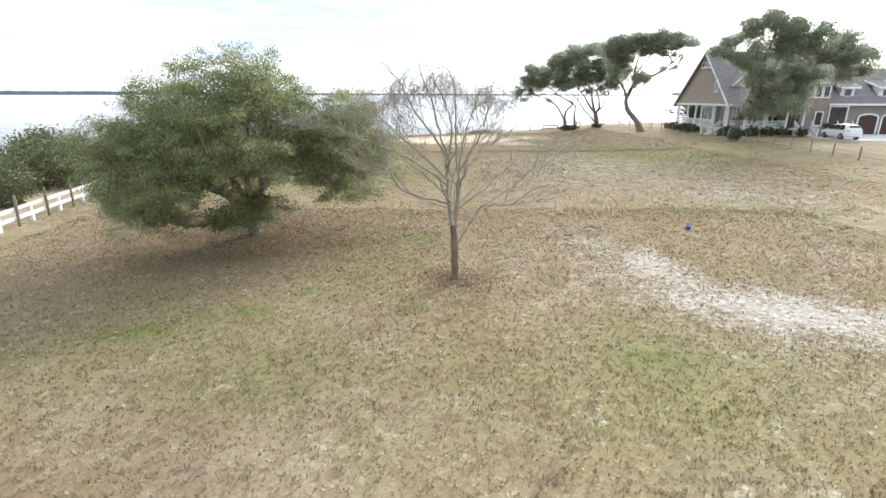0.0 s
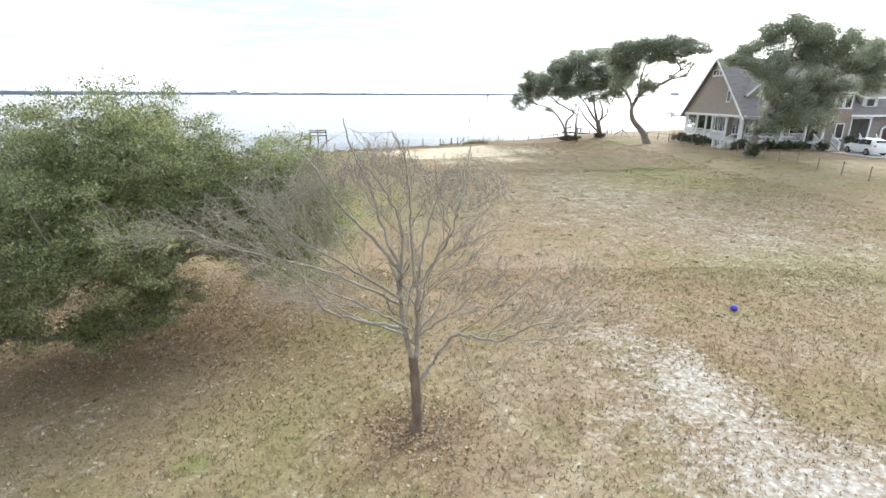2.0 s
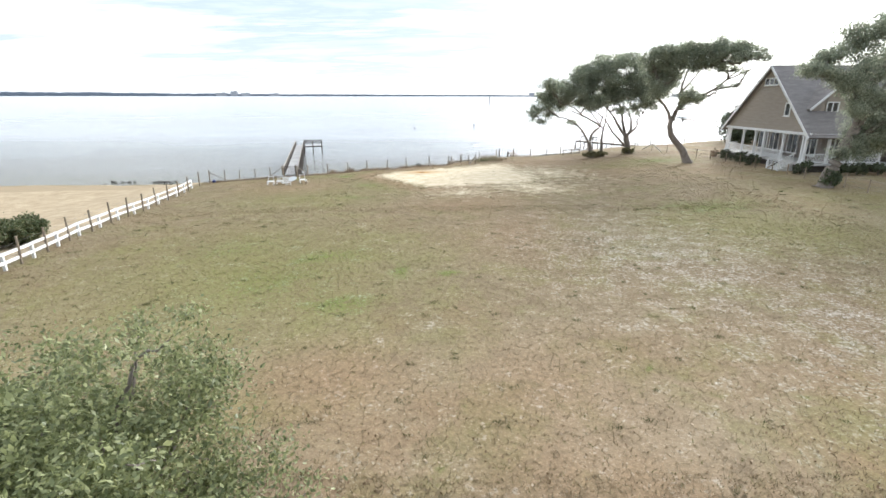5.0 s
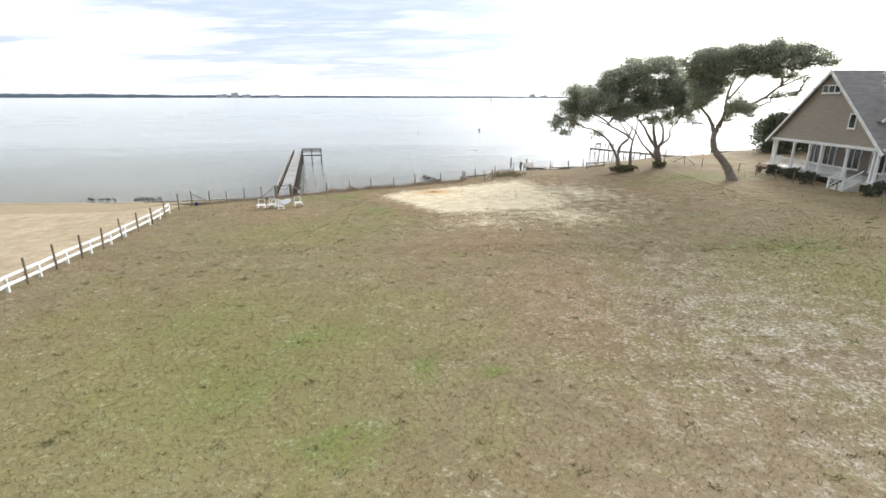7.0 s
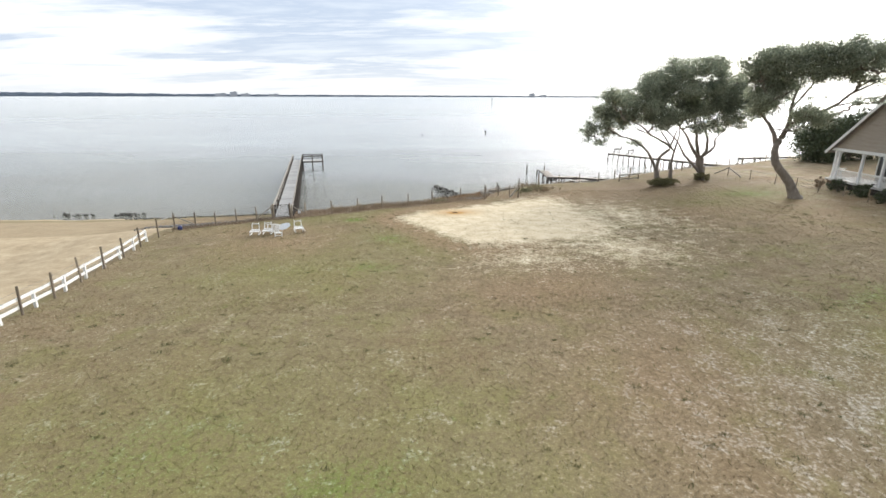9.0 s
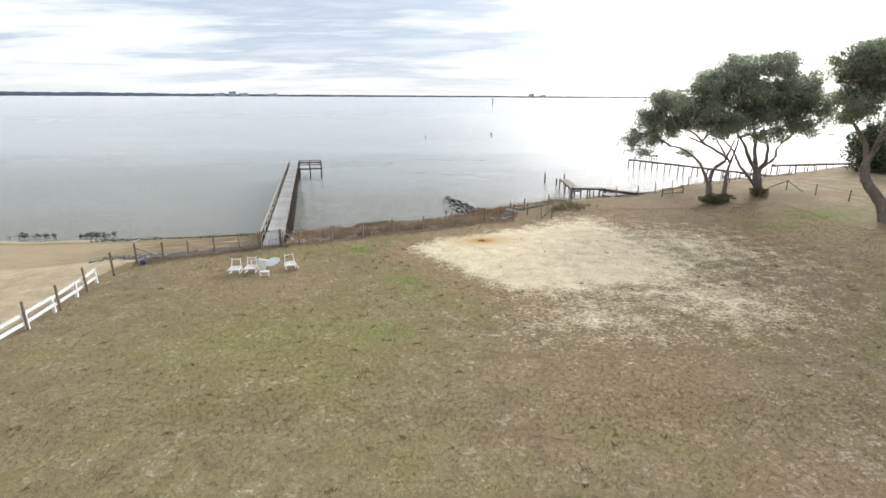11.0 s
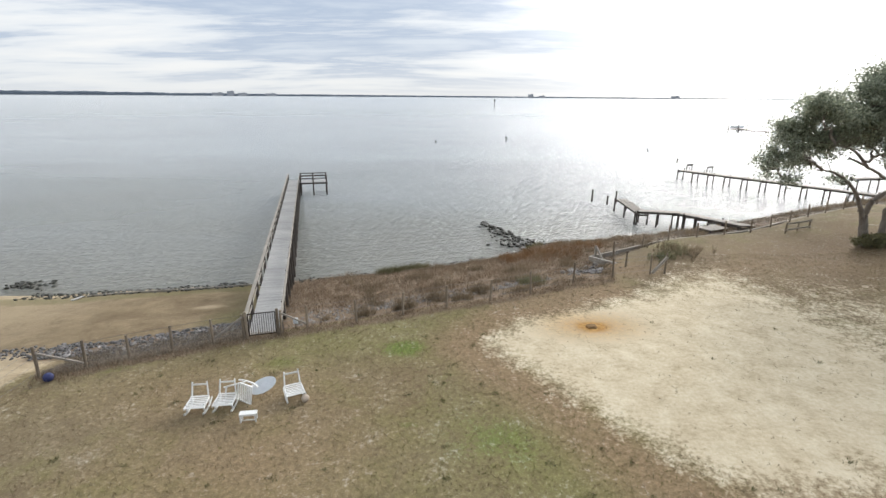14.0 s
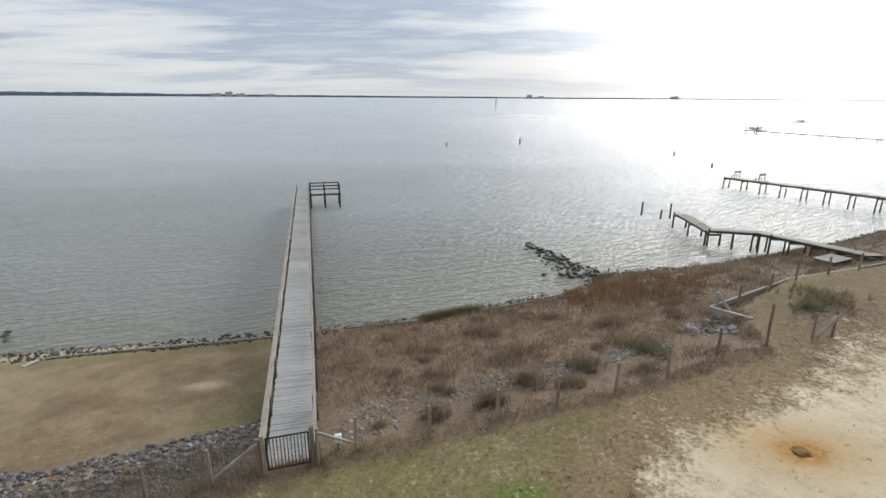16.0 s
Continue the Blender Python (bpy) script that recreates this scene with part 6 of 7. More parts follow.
def stair(a, way_, wide, z_top, z_low):
    """White-railed steps from a, going down along way_."""
    a, way_ = Vector((*a, 0)), Vector((*way_, 0))
    sid = Vector((-way_.y, way_.x, 0))
    n = max(3, round((z_top - z_low) / 0.18))
    for k in range(n):
        b = bmesh.new()
        z = z_top - (k + 1) * (z_top - z_low) / (n + 1)
        p, q = a + way_ * (0.29 * k) - sid * wide / 2, a + way_ * (0.29 * k) + sid * wide / 2
        prism(b, [(*(p).xy, z_low - 0.3), (*(p + way_ * 0.3).xy, z_low - 0.3), (*(p + way_ * 0.3).xy, z), (*p.xy, z)], q - p)
        hpart("step", b, M_CONCRETE, "pale porch step")
    e = a + way_ * (0.29 * n)
    for s_ in (-1, 1):
        p, q = a + sid * s_ * wide / 2, e + sid * s_ * wide / 2
        railing(p.xy, q.xy, z_top, z_low + 0.1)
        for r_, zz in ((q, z_low),):
            b = bmesh.new()
            box(b, (r_.x, r_.y, zz + 0.5), (0.13, 0.13, 1.1), None, 0.01)
            hpart("newel", b, M_TRIM, "white newel post")


stair((34.0, 62.9), (-1, 0), 1.7, DECK, HZ)
stair((43.0, 60.7), (0, -1), 2.0, DECK, HZ)
stair((48.6, 61.4), (-0.35, -0.94), 1.5, DECK, HZ)

# a white-trimmed cross gable on the front slope
bm = bmesh.new()
prism(bm, [(35.25, 62.9, 5.7), (39.15, 62.9, 5.7), (39.15, 62.9, 6.5), (37.2, 62.9, 8.35), (35.25, 62.9, 6.5)], (0, 3.0, 0))
hpart("dormer_wall", bm, M_SIDING, "tan cross gable wall")
for s_ in (-1, 1):
    bm = bmesh.new()
    slab(bm, [(37.2, 62.5, 8.6), (37.2, 66.4, 8.6), (37.2 + s_ * 2.35, 66.4, 6.4), (37.2 + s_ * 2.35, 62.5, 6.4)], 0.14)
    hpart("dormer_roof", bm, M_ROOF, "grey cross gable roof")
    bm = bmesh.new()
    beam(bm, (37.2, 62.47, 8.53), (37.2 + s_ * 2.35, 62.47, 6.33), 0.06, 0.2)
    hpart("barge_board", bm, M_TRIM, "white barge board")
window("window", (37.2, 62.9, 6.5), 1.1, 1.1, (0, -1, 0), 2)

# the two-storey bay and the entrance
bm = bmesh.new()
box(bm, (45.0, 64.3, (HZ + 6.6) / 2), (3.3, 4.8, 6.6 - HZ))
hpart("bay_wall", bm, M_WALL)
bm = bmesh.new()
box(bm, (45.0, 61.88, 3.9), (3.25, 0.12, 2.2))
hpart("stone_facing", bm, M_STONEWALL, "rust and grey stone facing")
bm = bmesh.new()
box(bm, (45.0, 64.2, 6.72), (3.9, 5.4, 0.24))
hpart("cornice", bm, M_TRIM, "white cornice")
bm = bmesh.new()
prism(bm, [(43.0, 61.4, 6.84), (47.0, 61.4, 6.84), (46.0, 63.4, 7.7), (44.0, 63.4, 7.7)], (0, 3.6, 0.2))
hpart("bay_roof", bm, M_ROOF, "grey hipped bay roof")
for x in (44.1, 45.05, 46.0):
    window("window", (x, 61.9, 5.75), 0.75, 1.3, (0, -1, 0), 1)
window("window", (45.6, 61.85, 2.6), 0.9, 1.6, (0, -1, 0), 1)
bm = bmesh.new()
box(bm, (41.9, 62.6, 2.5), (1.5, 0.12, 2.2))
hpart("entrance", bm, M_GLASS, "dark glazed entrance")

# the garage wing
GX1 = 63.0
bm = bmesh.new()
box(bm, ((46.6 + GX1) / 2, 67.4, (HZ + 4.3) / 2), (GX1 - 46.6, 9.0, 4.3 - HZ))
hpart("garage_wall", bm, M_WALL)
bm = bmesh.new()
lap_siding(bm, lambda z: ((46.7, 62.88, z), (GX1, 62.88, z), (0, -1, 0)), HZ, 4.2, 0.2)
hpart("siding", bm, M_WALL, "taupe lap siding")
for y_e, s_ in ((62.3, -1), (72.4, 1)):
    bm = bmesh.new()
    slab(bm, [(46.2, 67.4, 8.7), (GX1 + 0.4, 67.4, 8.7), (GX1 + 0.4, y_e, 4.35), (46.2, y_e, 4.35)], 0.16)
    hpart("roof", bm, M_ROOF, "grey asphalt shingle roof")
bm = bmesh.new()
beam(bm, (46.2, 62.22, 4.25), (GX1 + 0.4, 62.22, 4.25), 0.12, 0.22)
hpart("gutter", bm, M_TRIM, "white gutter board")
for x in (49.7, 54.4, 59.2):
    bm = bmesh.new()
    box(bm, (x, 64.9, 5.6), (1.7, 3.0, 1.5))
    hpart("dormer_wall", bm, M_TRIM, "white dormer cheek")
    bm = bmesh.new()
    slab(bm, [(x - 1.2, 63.0, 6.3), (x + 1.2, 63.0, 6.3), (x + 1.2, 66.6, 7.5), (x - 1.2, 66.6, 7.5)], 0.14)
    hpart("dormer_roof", bm, M_ROOF, "grey shed dormer roof")
    for p, q in (((x - 1.22, 62.96, 6.2), (x + 1.22, 62.96, 6.2)), ((x + 1.23, 63.0, 6.22), (x + 1.23, 66.6, 7.42)), ((x - 1.23, 63.0, 6.22), (x - 1.23, 66.6, 7.42))):
        bm = bmesh.new()
        beam(bm, p, q, 0.07, 0.2)
        hpart("eave_board", bm, M_TRIM, "white eave board")
    window("window", (x, 63.4, 5.65), 0.95, 0.85, (0, -1, 0), 1)
# flat dark sheet in place of the entry recess and its shade
bm = bmesh.new()
box(bm, (48.5, 62.75, 2.75), (2.0, 0.12, 2.3))
hpart("doorway", bm, M_GLASS, "dark sheet standing in for the shaded side entry recess")
bm = bmesh.new()
for x in (47.4, 49.6):
    box(bm, (x, 62.66, 2.75), (0.16, 0.2, 2.5))
box(bm, (48.5, 62.66, 4.0), (2.5, 0.24, 0.16))
hpart("door_surround", bm, M_TRIM, "white door surround")
for x in (52.4, 55.3, 58.2):
    d = thing("garage_door", Matrix.Translation(Vector((x, 62.8, HZ)) - ho) @ Matrix.Diagonal((0.85, 1, 0.95, 1)), "dark brown arched garage door with white surround", "")
    d.parent = house
    arch = [(-1.35, 0, 0), (1.35, 0, 0), (1.35, 0, 2.2)] + [(1.35 * math.cos(a), 0, 2.2 + 0.38 * math.sin(a)) for a in np.linspace(0.3, math.pi - 0.3, 7)] + [(-1.35, 0, 2.2)]
    for k in range(4):
        bm = bmesh.new()
        box(bm, (0, -0.07, 0.29 + 0.56 * k), (2.66, 0.06, 0.54), None, 0.01)
        part("panel", bm, M_GARAGE, d)
    bm = bmesh.new()
    prism(bm, arch, (0, -0.04, 0))
    part("door_leaf", bm, M_GARAGE, d)
    bm = bmesh.new()
    box(bm, (-1.45, -0.1, 1.15), (0.2, 0.16, 2.3))
    box(bm, (1.45, -0.1, 1.15), (0.2, 0.16, 2.3))
    for p, q in zip(arch[2:-1], arch[3:]):
        beam(bm, Vector(p) * 1.05 + Vector((0, -0.1, 0.0)), Vector(q) * 1.05 + Vector((0, -0.1, 0.0)), 0.16, 0.18)
    part("surround", bm, M_TRIM, d)

# ---------- the driveway and the car ----------
bm = bmesh.new()
prism(bm, [(41.8, 57.5, 0.2), (42.5, 53.0, 0.2), (66, 49.0, 0.2), (66, 62.6, 0.2), (46.9, 62.6, 0.2), (46.4, 58.5, 0.2)], (0, 0, 0.52))
tagged(part("driveway", bm, M_CONCRETE), "pale concrete driveway before the garage", "driveway", kind="structure")


def car():
    root = thing("car", pose(43.85, 55.6, 0.74, 0, 0, 86) @ Matrix.Scale(0.94, 4), "white parked crossover car on the driveway", "car")
    # cross-sections along x from tail to nose: x, half width, sill, belt, roof, roof half width
    secs = [(-2.32, 0.78, 0.42, 0.86, 0.95, 0.70), (-2.2, 0.88, 0.30, 1.0, 1.22, 0.66), (-1.85, 0.92, 0.26, 1.06, 1.52, 0.62), (-1.0, 0.93, 0.26, 1.06, 1.66, 0.64), (0.1, 0.93, 0.26, 1.04, 1.66, 0.64), (0.7, 0.93, 0.26, 1.02, 1.48, 0.62),
            (1.3, 0.92, 0.26, 0.99, 1.06, 0.66), (1.95, 0.88, 0.28, 0.88, 0.93, 0.62), (2.28, 0.72, 0.36, 0.70, 0.76, 0.5)]
    bm_ = bmesh.new()
    rings = []
    for x, w, s_, b, r, rw in secs:
        ring = [(x, -w * 0.92, s_), (x, -w, s_ + 0.25), (x, -w * 0.97, b), (x, -rw, r), (x, 0, r + 0.03), (x, rw, r), (x, w * 0.97, b), (x, w, s_ + 0.25), (x, w * 0.92, s_)]
        rings.append([bm_.verts.new(p) for p in ring])
    for a, b in zip(rings[:-1], rings[1:]):
        for k in range(9):
            bm_.faces.new((a[k], a[(k + 1) % 9], b[(k + 1) % 9], b[k]))
    bm_.faces.new(rings[0])
    bm_.faces.new(rings[-1][::-1])
    bmesh.ops.recalc_face_normals(bm_, faces=bm_.faces)
    part("body", bm_, M_CAR, root, "white car body", True)
    for side in (-1, 1):
        for x0, x1 in ((-1.75, -0.95), (-0.85, -0.05), (0.05, 0.75)):
            g = bmesh.new()
            tl = 1.58 if x1 < 0.5 else 1.44
            y_b, y_t = side * 0.915, side * 0.69
            prism(g, [(x0, y_b, 1.09), (x1 + (0.35 if x1 > 0.5 else 0), y_b, 1.07), (x1 if x1 < 0.5 else x1 - 0.1, y_t, tl), (x0 + (0.25 if x0 < -1.5 else 0), y_t, 1.57)], (0, side * 0.03, 0.012))
            part("side_window", g, M_GLASS, root)
        lamp = bmesh.new()
        box(lamp, (-2.24, side * 0.72, 0.98), (0.12, 0.3, 0.16), None, 0.03)
        part("tail_lamp", lamp, M_LAMP_RED, root, "red tail lamp")
        lamp = bmesh.new()
        box(lamp, (2.1, side * 0.66, 0.78), (0.24, 0.26, 0.12), None, 0.03)
        part("headlight", lamp, M_LAMP_CLEAR, root, "clear headlight")
        mir = bmesh.new()
        box(mir, (0.85, side * 1.02, 1.08), (0.12, 0.18, 0.13), None, 0.03)
        part("mirror", mir, M_CAR, root)
        for x in (-1.4, 1.4):
            w = thing("wheel", pose(x, side * 0.84, 0.34, 90, 0, 0), "", "")
            w.parent = root
            t_ = bmesh.new()
            bmesh.ops.create_cone(t_, cap_ends=True, segments=24, radius1=0.35, radius2=0.35, depth=0.22)
            part("tyre", t_, M_TYRE, w)
            t_ = bmesh.new()
            bmesh.ops.create_cone(t_, cap_ends=True, segments=20, radius1=0.23, radius2=0.23, depth=0.25)
            part("rim", t_, M_ALLOY, w)
    g = bmesh.new()
    prism(g, [(-2.1, -0.58, 1.3), (-2.1, 0.58, 1.3), (-1.86, 0.54, 1.52), (-1.86, -0.54, 1.52)], (-0.05, 0, 0.02))
    part("rear_window", g, M_GLASS, root)
    g = bmesh.new()
    prism(g, [(1.2, -0.62, 1.1), (1.2, 0.62, 1.1), (0.74, 0.56, 1.48), (0.74, -0.56, 1.48)], (0.03, 0, 0.04))
    part("windscreen", g, M_GLASS, root)


car()

# ---------- lawn furniture and toys ----------
def rocking_chair(label):
    """An open-backed rocking chair: back posts with a top rail, slatted seat, arms, rockers."""
    root = thing("rocking_chair", Matrix(), label, "chair", "chairs on the lawn")
    for x in (-0.36, 0.36):
        bm = bmesh.new()
        beam(bm, (x, 0.26, 0.10), (x * 0.84, 0.50, 1.06), 0.06, 0.05, 0.006)
        part("back_post", bm, M_WHITE, root)
        bm = bmesh.new()
        beam(bm, (x, -0.32, 0.08), (x, -0.30, 0.46), 0.05, 0.05, 0.006)
        part("front_leg", bm, M_WHITE, root)
        bm = bmesh.new()
        beam(bm, (x * 1.1, -0.52, 0.37), (x * 1.04, 0.30, 0.38), 0.05, 0.09, 0.006)
        part("side_rail", bm, M_WHITE, root)
        bm = bmesh.new()
        arc = [(-0.60 + 1.2 * k / 8, 0.03 + 0.14 * (k / 4 - 0.95) ** 2) for k in range(9)]
        prism(bm, [(x * 1.05 - 0.025, y, z - 0.035) for y, z in arc] + [(x * 1.05 - 0.025, y, z + 0.04) for y, z in arc[::-1]], (0.05, 0, 0))
        part("rocker", bm, M_WHITE, root)
    for z, y in ((0.94, 0.465), (0.42, 0.34)):
        bm = bmesh.new()
        beam(bm, (-0.32, y, z), (0.32, y, z), 0.03, 0.07, 0.005)
        part("back_rail", bm, M_WHITE, root)
    for k in range(8):
        bm = bmesh.new()
        y = -0.50 + 0.112 * k
        box(bm, (0, y, 0.40 + 0.008 * k - 0.04 * math.sin(k / 7 * 3.0)), (0.84 - 0.01 * k, 0.07, 0.024), None, 0.004)
        part("slat", bm, M_WHITE, root)
    return root


chair = rocking_chair("white wooden rocking chair with open back on lawn")
for k, (x, y, turn) in enumerate(((-16.45, 60.4, 7), (-15.6, 60.5, 6), (-13.55, 61.0, 26))):
    m = pose(x, y, land_z(x, y), 0, 0, turn)
    if k == 0:
        chair.matrix_basis = m @ Matrix.Scale(0.74, 4)
    else:
        copy_thing(chair, m)
tipped = copy_thing(chair, pose(-15.0, 61.05, land_z(-15.0, 61.05) + 0.22, 0, -78, 60))
tagged(tipped, "white wooden rocking chair tipped over on its side")

top = thing("table_top", pose(-14.6, 61.1, land_z(-14.6, 61.1) + 0.36, 44, -14, 34) @ Matrix.Scale(0.68, 4), "white oval tabletop propped against the tipped chair", "tabletop")
bm = bmesh.new()
bmesh.ops.create_cone(bm, cap_ends=True, segments=32, radius1=0.5, radius2=0.5, depth=0.035)
bmesh.ops.scale(bm, vec=(1.3, 0.7, 1), verts=bm.verts)
part("board", bm, M_PLASTIC, top)
bm = bmesh.new()
for p, q in (((-0.4, -0.1, -0.04), (-0.3, -0.1, -0.45)), ((0.4, 0.1, -0.04), (0.3, 0.1, -0.45))):
    beam(bm, p, q, 0.05, 0.05)
part("leg", bm, M_WHITE, top)
stool = thing("side_table", pose(-14.6, 59.75, land_z(-14.6, 59.75), 0, 0, 8) @ Matrix.Diagonal((0.92, 0.62, 0.62, 1)), "small white slatted side table on the lawn", "table")
bm = bmesh.new()
box(bm, (0, 0, 0.44), (0.56, 0.34, 0.035), None, 0.006)
box(bm, (0, -0.16, 0.40), (0.54, 0.025, 0.08))
part("tabletop", bm, M_WHITE, stool)
for x in (-0.24, 0.24):
    for y in (-0.14, 0.14):
        bm = bmesh.new()
        box(bm, (x, y, 0.21), (0.045, 0.045, 0.44))
        part("leg", bm, M_WHITE, stool)
bm = bmesh.new()
box(bm, (0, -0.14, 0.12), (0.46, 0.025, 0.05))
part("stretcher", bm, M_WHITE, stool)


def ball(x, y, r, mat, label):
    bm = bmesh.new()
    bmesh.ops.create_uvsphere(bm, u_segments=20, v_segments=12, radius=r)
    for v in bm.verts:
        if v.co.z < -r * 0.85:
            v.co.z = -r * 0.85
    ob_ = part("ball", bm, mat, None, label, True)
    ob_.matrix_basis = pose(x, y, land_z(x, y) + r * 0.83)
    tagged(ob_, label, "ball")


ball(9.38, 18.2, 0.1, M_BALL, "small blue plastic ball on dry lawn")
ball(-22.7, 62.3, 0.17, M_BALL_NAVY, "faded navy plastic ball at the fence corner")
ball(-13.12, 60.75, 0.13, M_BALL_BUFF, "scuffed buff ball beside a rocking chair")

# the clod of rusty earth where the stain lies
M_CLOD = two_tone("rusty_earth", (0.12, 0.065, 0.025), (0.27, 0.16, 0.065), 6.0, 0.95, 0.6, None, 40)
bm = bmesh.new()
bmesh.ops.create_icosphere(bm, subdivisions=3, radius=0.2)
for v in bm.verts:
    v.co *= 1.0 + 0.45 * noise.noise(v.co * 7.0)
    v.co.x, v.co.z = v.co.x * 1.2, v.co.z * 0.25
ob = part("earth_clod", bm, M_CLOD)
ob.matrix_basis = pose(-2.28, 65.62, land_z(-2.28, 65.62) + 0.02)
tagged(ob, "clod of rusty brown earth on pale sand", "earth")

# ---------- grass, brush and fallen leaves (uncountable) ----------
def blades(x, y, count, high, spread, width, lean=0.5):
    """Tufts: for every place, count narrow three-cornered blades leaning outwards."""
    n = len(x) * count
    bx = np.repeat(x, count) + rng.normal(size=n) * spread
    by = np.repeat(y, count) + rng.normal(size=n) * spread
    h = np.repeat(high, count) * (0.5 + 0.8 * rng.random(n))
    bz = ground_z(bx, by) - 0.01
    a = rng.random(n) * 2 * np.pi
    w = width * (0.6 + 0.8 * rng.random(n))
    tilt = lean * rng.random(n) * h
    t = rng.random(n) * 2 * np.pi
    p0 = np.stack([bx - np.cos(a) * w, by - np.sin(a) * w, bz], 1)
    p1 = np.stack([bx + np.cos(a) * w, by + np.sin(a) * w, bz], 1)
    p2 = np.stack([bx + np.cos(t) * tilt, by + np.sin(t) * tilt, bz + h], 1)
    return np.stack([p0, p1, p2], 1).reshape(-1, 3), np.arange(3 * n).reshape(-1, 3)


def strew(n, x0, x1, y0, y1):
    return x0 + (x1 - x0) * rng.random(n), y0 + (y1 - y0) * rng.random(n)


def stuff(name, v, f, mat, label, category):
    ob_ = new(name, array_mesh(name, v, f, mat))
    return tagged(ob_, label, category, kind="stuff")


M_STRAW = leaf_material("straw_grass", [(0.15, 0.112, 0.067), (0.22, 0.168, 0.102), (0.30, 0.24, 0.153), (0.41, 0.35, 0.248)], 0.85, 0.1, 0.25)
M_GREENBLADE = leaf_material("green_grass", [(0.10, 0.1, 0.035), (0.17, 0.165, 0.064), (0.27, 0.252, 0.11)], 0.8, 0.15, 0.25)
M_FALLEN = leaf_material("fallen_leaf", [(0.145, 0.096, 0.057), (0.205, 0.138, 0.082), (0.32, 0.24, 0.152), (0.47, 0.39, 0.28)], 0.85, 0.15, 0.1)


def sparse(x, y, *keys):
    """Keep fewer tufts on bare soils."""
    s = soils(x, y)
    bare = np.maximum.reduce([np.clip((s[k] - 0.35) * 3, 0, 1) for k in keys])
    return rng.random(len(x)) > bare * 0.93


# the lawn: denser where the camera passes low
sets = []
for n, box_ in ((70000, (-16, 16, 3, 22)), (64000, (-22, 24, 20, 48)), (62000, (-24, 24, 46, 76)), (14000, (16, 33, 25, 80))):
    x, y = strew(n, *box_)
    keep = (y < edge(x) - 0.1) & (x > np.interp(y, [0, 22, 41, 58, 62.5], [-15.5, -18.2, -21.2, -23.4, -23.3])) & sparse(x, y, "sand", "grit")
    sets.append((x[keep], y[keep]))
x, y = np.concatenate([s[0] for s in sets]), np.concatenate([s[1] for s in sets])
s = soils(x, y)
greens = np.maximum(s["green"], s["lush"] * 1.3)
is_green = rng.random(len(x)) < np.clip((greens - 0.3) * 1.3, 0.07, 0.85)
v, f = blades(x[~is_green], y[~is_green], 4, np.full((~is_green).sum(), 0.065), 0.03, 0.009, 1.5)
stuff("lawn_straw", v, f, M_STRAW, "dry straw-coloured lawn blades", "grass")
v, f = blades(x[is_green], y[is_green], 4, np.full(is_green.sum(), 0.065), 0.03, 0.009, 1.4)
stuff("lawn_green", v, f, M_GREENBLADE, "green winter lawn blades", "grass")

# fallen leaves, thickest round the bare tree and under the evergreen
x = np.concatenate([strew(9000, -16, 16, 3, 24)[0], 0.3 + rng.normal(size=1300) * 0.6, -6.5 + rng.normal(size=5000) * 3.4])
rng2 = np.random.default_rng(5)
y = np.concatenate([3 + 21 * rng2.random(9000), 12.7 + rng2.normal(size=1300) * 0.5, 17.6 + rng2.normal(size=5000) * 2.6])
keep = x > -16
x, y = x[keep], y[keep]
v, f = leaves(np.stack([x, y, ground_z(x, y) + 0.025], 1), 0.075, 0.045, 1.5)
stuff("fallen_leaves", v, f, M_FALLEN, "brown and buff fallen leaves on lawn", "leaves")

M_WEED = leaf_material("weed_leaf", [(0.06, 0.065, 0.03), (0.11, 0.115, 0.05), (0.17, 0.165, 0.08)], 0.8, 0.15, 0.2)
# dark weed clumps dotted over the lawn
x, y = strew(620, -20, 28, 16, 66)
keep = (y < edge(x) - 1) & sparse(x, y, "sand", "grit")
x, y = x[keep], y[keep]
wide = 0.03 + 0.13 * rng.random(len(x)) ** 2
many = (6 + 190 * wide).astype(int)
x, y, wide = np.repeat(x, many), np.repeat(y, many), np.repeat(wide, many)
x, y = x + rng.normal(size=len(x)) * wide, y + rng.normal(size=len(x)) * wide * 0.7
v, f = blades(x, y, 2, np.full(len(x), 0.075), 0.03, 0.009, 1.2)
stuff("lawn_weeds", v, f, M_WEED, "small dark weed clumps in the lawn", "weeds")

# the dry brush on the bank
x, y = strew(60000, -20, 42, 66, 108)
d, w_ = y - edge(x), shore(x) - edge(x)
thick = np.where(x < 1, ss(2.2, 4.5, d) * 0.75 + 0.25, 0.8)
keep = (d > 0.3) & (d < w_ - 0.7) & (x > -15.5 - (y - 65.8) * 0.2579) & (rng.random(len(x)) < thick)
x, y = x[keep], y[keep]
tall = 0.10 + 0.42 * rng.random(len(x)) * (0.5 + 0.5 * np.sin(x * 0.9 + np.sin(y * 0.8)) * np.sin(y * 1.1 + np.sin(x * 1.3))) * (0.4 + 0.6 * ss(1.5, 3.5, d[keep]))
upper = (d[keep] + 0.5 * np.sin(x * 1.7) < 2.6) | (x > 6.5 + 3 * np.sin(y))
v, f = blades(x[~upper], y[~upper], 9, tall[~upper], 0.10, 0.012, 0.9)
stuff("bank_grass", v, f, M_DRY, "russet dry grass covering the bank", "grass")
M_DEAD = leaf_material("dead_grey_grass", [(0.105, 0.086, 0.064), (0.20, 0.165, 0.125), (0.31, 0.265, 0.21), (0.43, 0.38, 0.315)], 0.85, 0.1, 0.2)
v, f = blades(x[upper], y[upper], 8, tall[upper] * 0.8, 0.10, 0.012, 1.2)
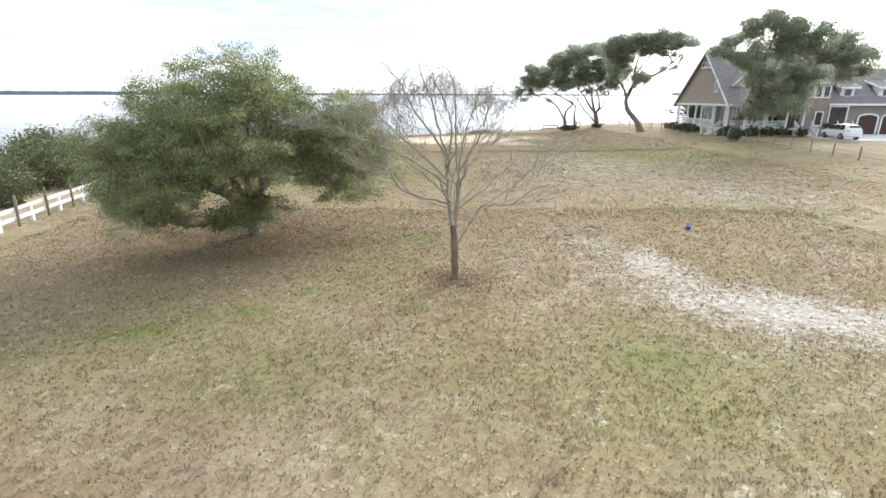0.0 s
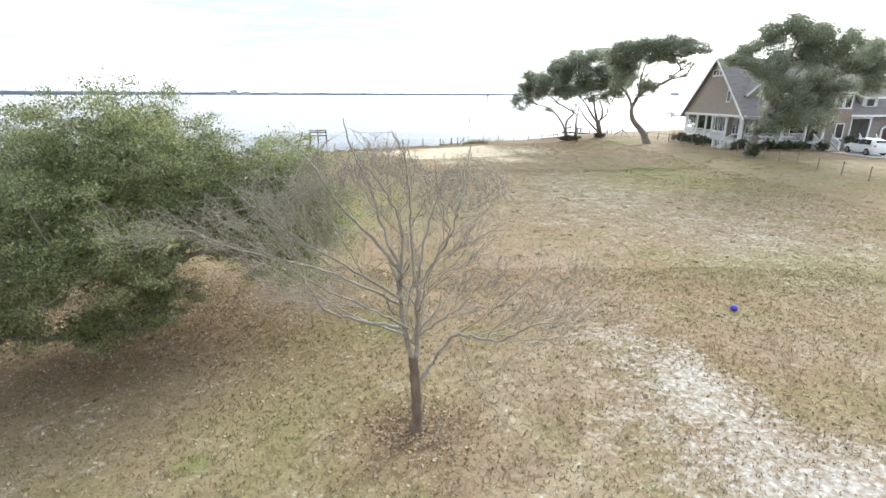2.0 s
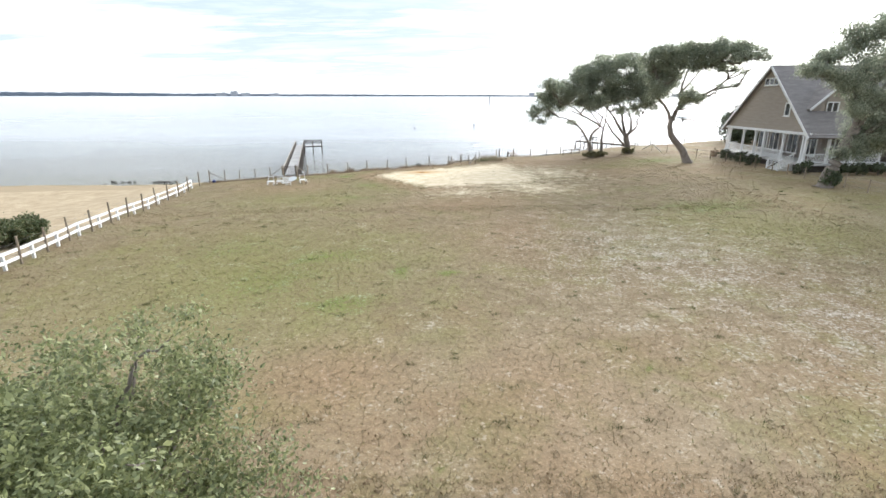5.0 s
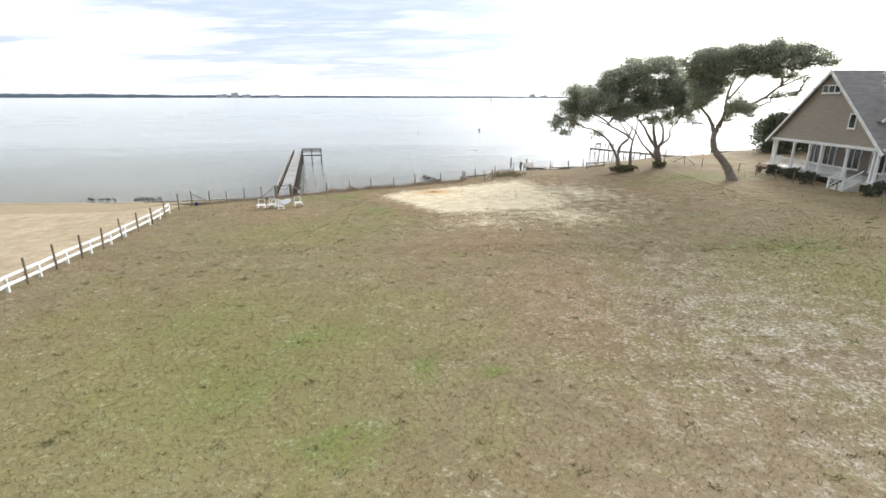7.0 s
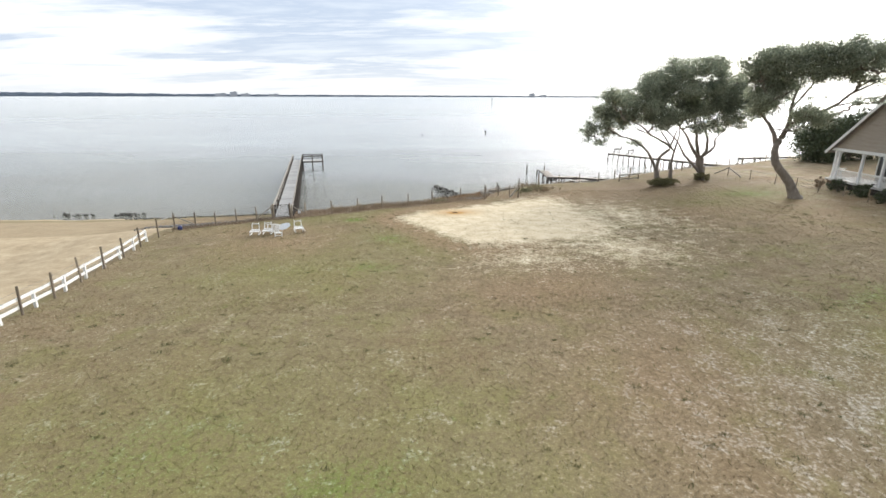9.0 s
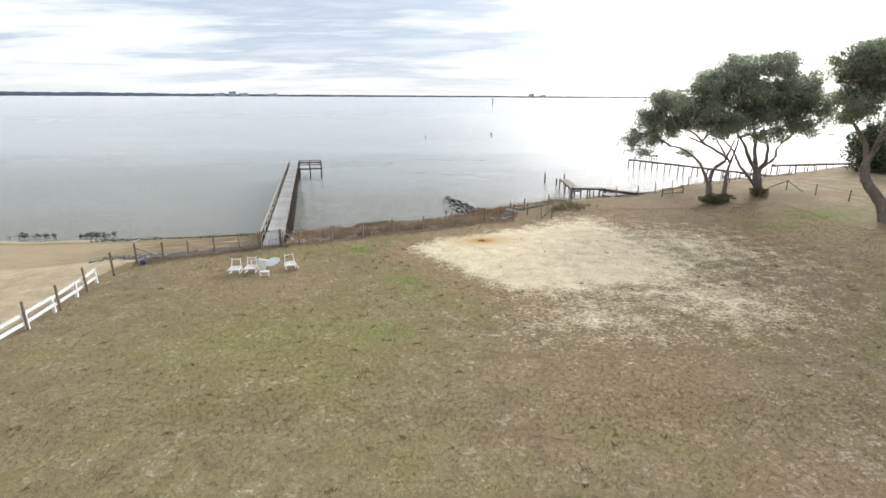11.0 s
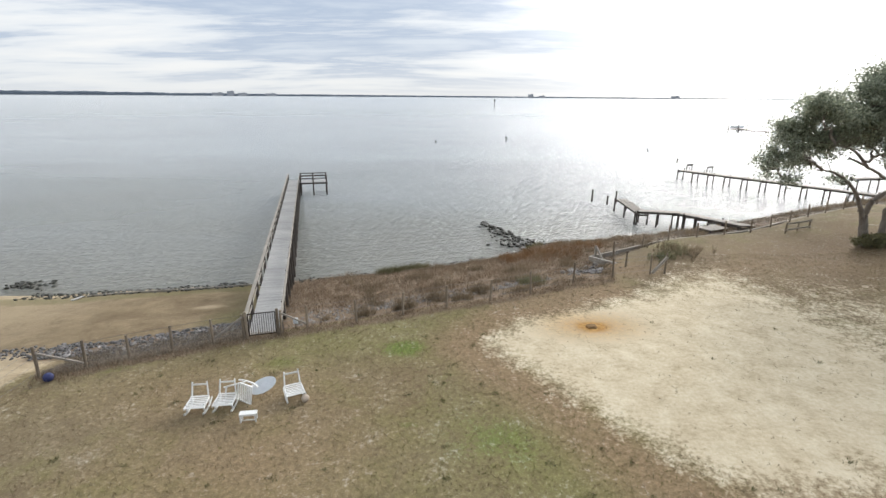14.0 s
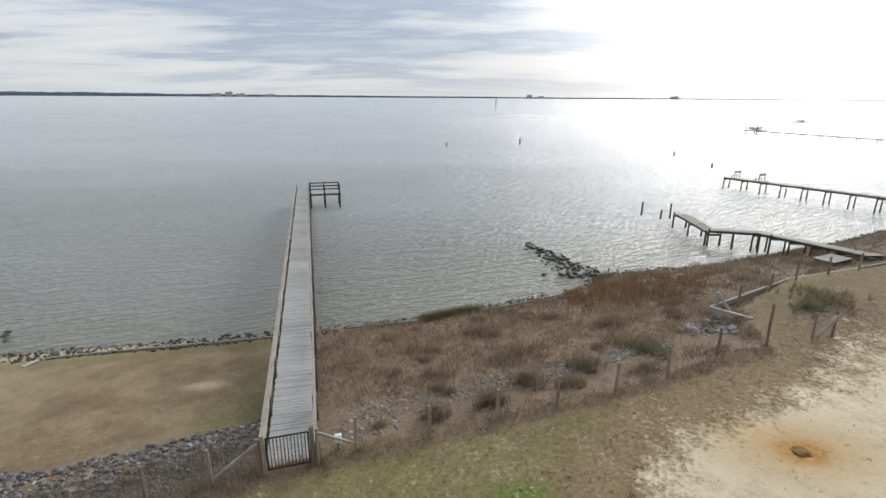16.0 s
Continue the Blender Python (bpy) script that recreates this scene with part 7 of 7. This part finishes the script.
stuff("dead_grass", v, f, M_DEAD, "grey-brown dead grass below the bank fence", "grass")
x, y = strew(520, -15, 42, 66.5, 106)
size = 0.25 + 0.75 * rng.random(520) ** 2
many = 24
x, y = np.repeat(x, many) + rng.normal(size=520 * many) * np.repeat(size, many) * 0.45, np.repeat(y, many) + rng.normal(size=520 * many) * np.repeat(size, many) * 0.4
high = np.repeat(0.16 + 0.42 * size, many)
d, w_ = y - edge(x), shore(x) - edge(x)
keep = (d > 0.35) & (d < w_ - 0.3) & (x > -15.5 - (y - 65.8) * 0.2579)
x, y, high = x[keep], y[keep], high[keep]
v, f = blades(x, y, 8, high, 0.10, 0.011, 0.8)
stuff("bank_brush", v, f, M_BRUSH, "olive-brown brush among the bank's dry grass", "brush")
# tufts along the fence lines and the pier head's shore
x = np.concatenate([-23.2 + 25 * rng.random(1500), -23.2 + 9 * rng.random(200)])
y = edge(x) + rng.normal(size=len(x)) * 0.3
v, f = blades(x, y, 7, 0.06 + 0.14 * rng.random(len(x)), 0.08, 0.009, 1.1)
stuff("fence_grass", v, f, M_DRY, "uncut dry grass under the bank fence", "grass")
x = np.concatenate([-13.2 + 3.6 * rng.random(420), -1.5 + 1.5 * rng.random(60)])
y = shore(x) - 0.5 + rng.normal(size=len(x)) * 0.18
v, f = blades(x, y, 9, 0.35 + 0.25 * rng.random(len(x)), 0.09, 0.012, 0.6)
stuff("shore_grass", v, f, M_MARSH, "brown reedy grass at the waterline", "grass")
x = -23.4 + 6.4 * rng.random(4200)
y = edge(x) + 0.1 + 2.5 * rng.random(4200) ** 1.2
v, f = blades(x, y, 7, 0.05 + 0.13 * rng.random(4200), 0.10, 0.009, 1.6)
stuff("rock_grass", v, f, M_DEAD, "dead grass among the riprap stones", "grass")
x, y = strew(1500, -6, 6, 76, 87)
keep = (np.hypot((x + 0.5) / 3.6, (y - 82) / 3.0) < 1 + 0.3 * np.sin(x * 3)) & (y < shore(x) - 0.8) & (y > edge(x) + 1)
x, y = x[keep], y[keep]
v, f = blades(x, y, 10, 0.3 + 0.3 * rng.random(len(x)), 0.12, 0.012, 0.8)
M_RUSSET = leaf_material("russet_sedge", [(0.10, 0.06, 0.034), (0.21, 0.118, 0.06), (0.31, 0.19, 0.10)], 0.85, 0.1, 0.25)
stuff("bank_sedge", v, f, M_RUSSET, "rust-red sedge on the bank near the spit", "sedge")


def wispy_bush(at, wide, high, count, mat, label, group=""):
    """An open tuft of long thin stems fanning out from the ground."""
    x0, y0 = at
    root = thing("bush", pose(x0, y0, land_z(x0, y0)), label, "bush", group)
    w = rng.normal(size=(count, 2)) * wide * 0.28
    v, f = blades(x0 + w[:, 0], y0 + w[:, 1], 14, high * (0.5 + 0.6 * rng.random(count)), 0.05, 0.011, 0.8)
    ob_ = new("foliage", array_mesh("foliage", v - np.array(root.matrix_basis.translation), f, mat))
    ob_.parent = root


wispy_bush((6.4, 76.3), 2.5, 0.6, 55, M_BRUSH, "wispy olive-brown bush inside the bulkhead", "wispy bushes")
wispy_bush((6.1, 76.5), 1.8, 0.65, 26, M_DULL, "wispy grey-green bush inside the bulkhead", "wispy bushes")
wispy_bush((4.9, 75.3), 1.4, 0.5, 45, M_DULL, "wispy grey-green bush inside the bulkhead", "wispy bushes")
wispy_bush((-3.6, 72.4), 1.2, 0.45, 80, M_DULL, "small green bush on the brown bank")
wispy_bush((-6.6, 71.0), 1.0, 0.5, 60, M_BRUSH, "dry brown bush on the bank", "dry bank bushes")
wispy_bush((-10.4, 68.6), 0.9, 0.6, 60, M_BRUSH, "dry brown bush on the bank", "dry bank bushes")
wispy_bush((-7.6, 69.6), 0.8, 0.45, 50, M_BRUSH, "dry brown bush on the bank", "dry bank bushes")
wispy_bush((-12.3, 68.0), 0.8, 0.6, 40, M_BRUSH, "dry brown bush on the bank", "dry bank bushes")
wispy_bush((-9.0, 70.0), 0.9, 0.5, 40, M_BRUSH, "dry brown bush on the bank", "dry bank bushes")
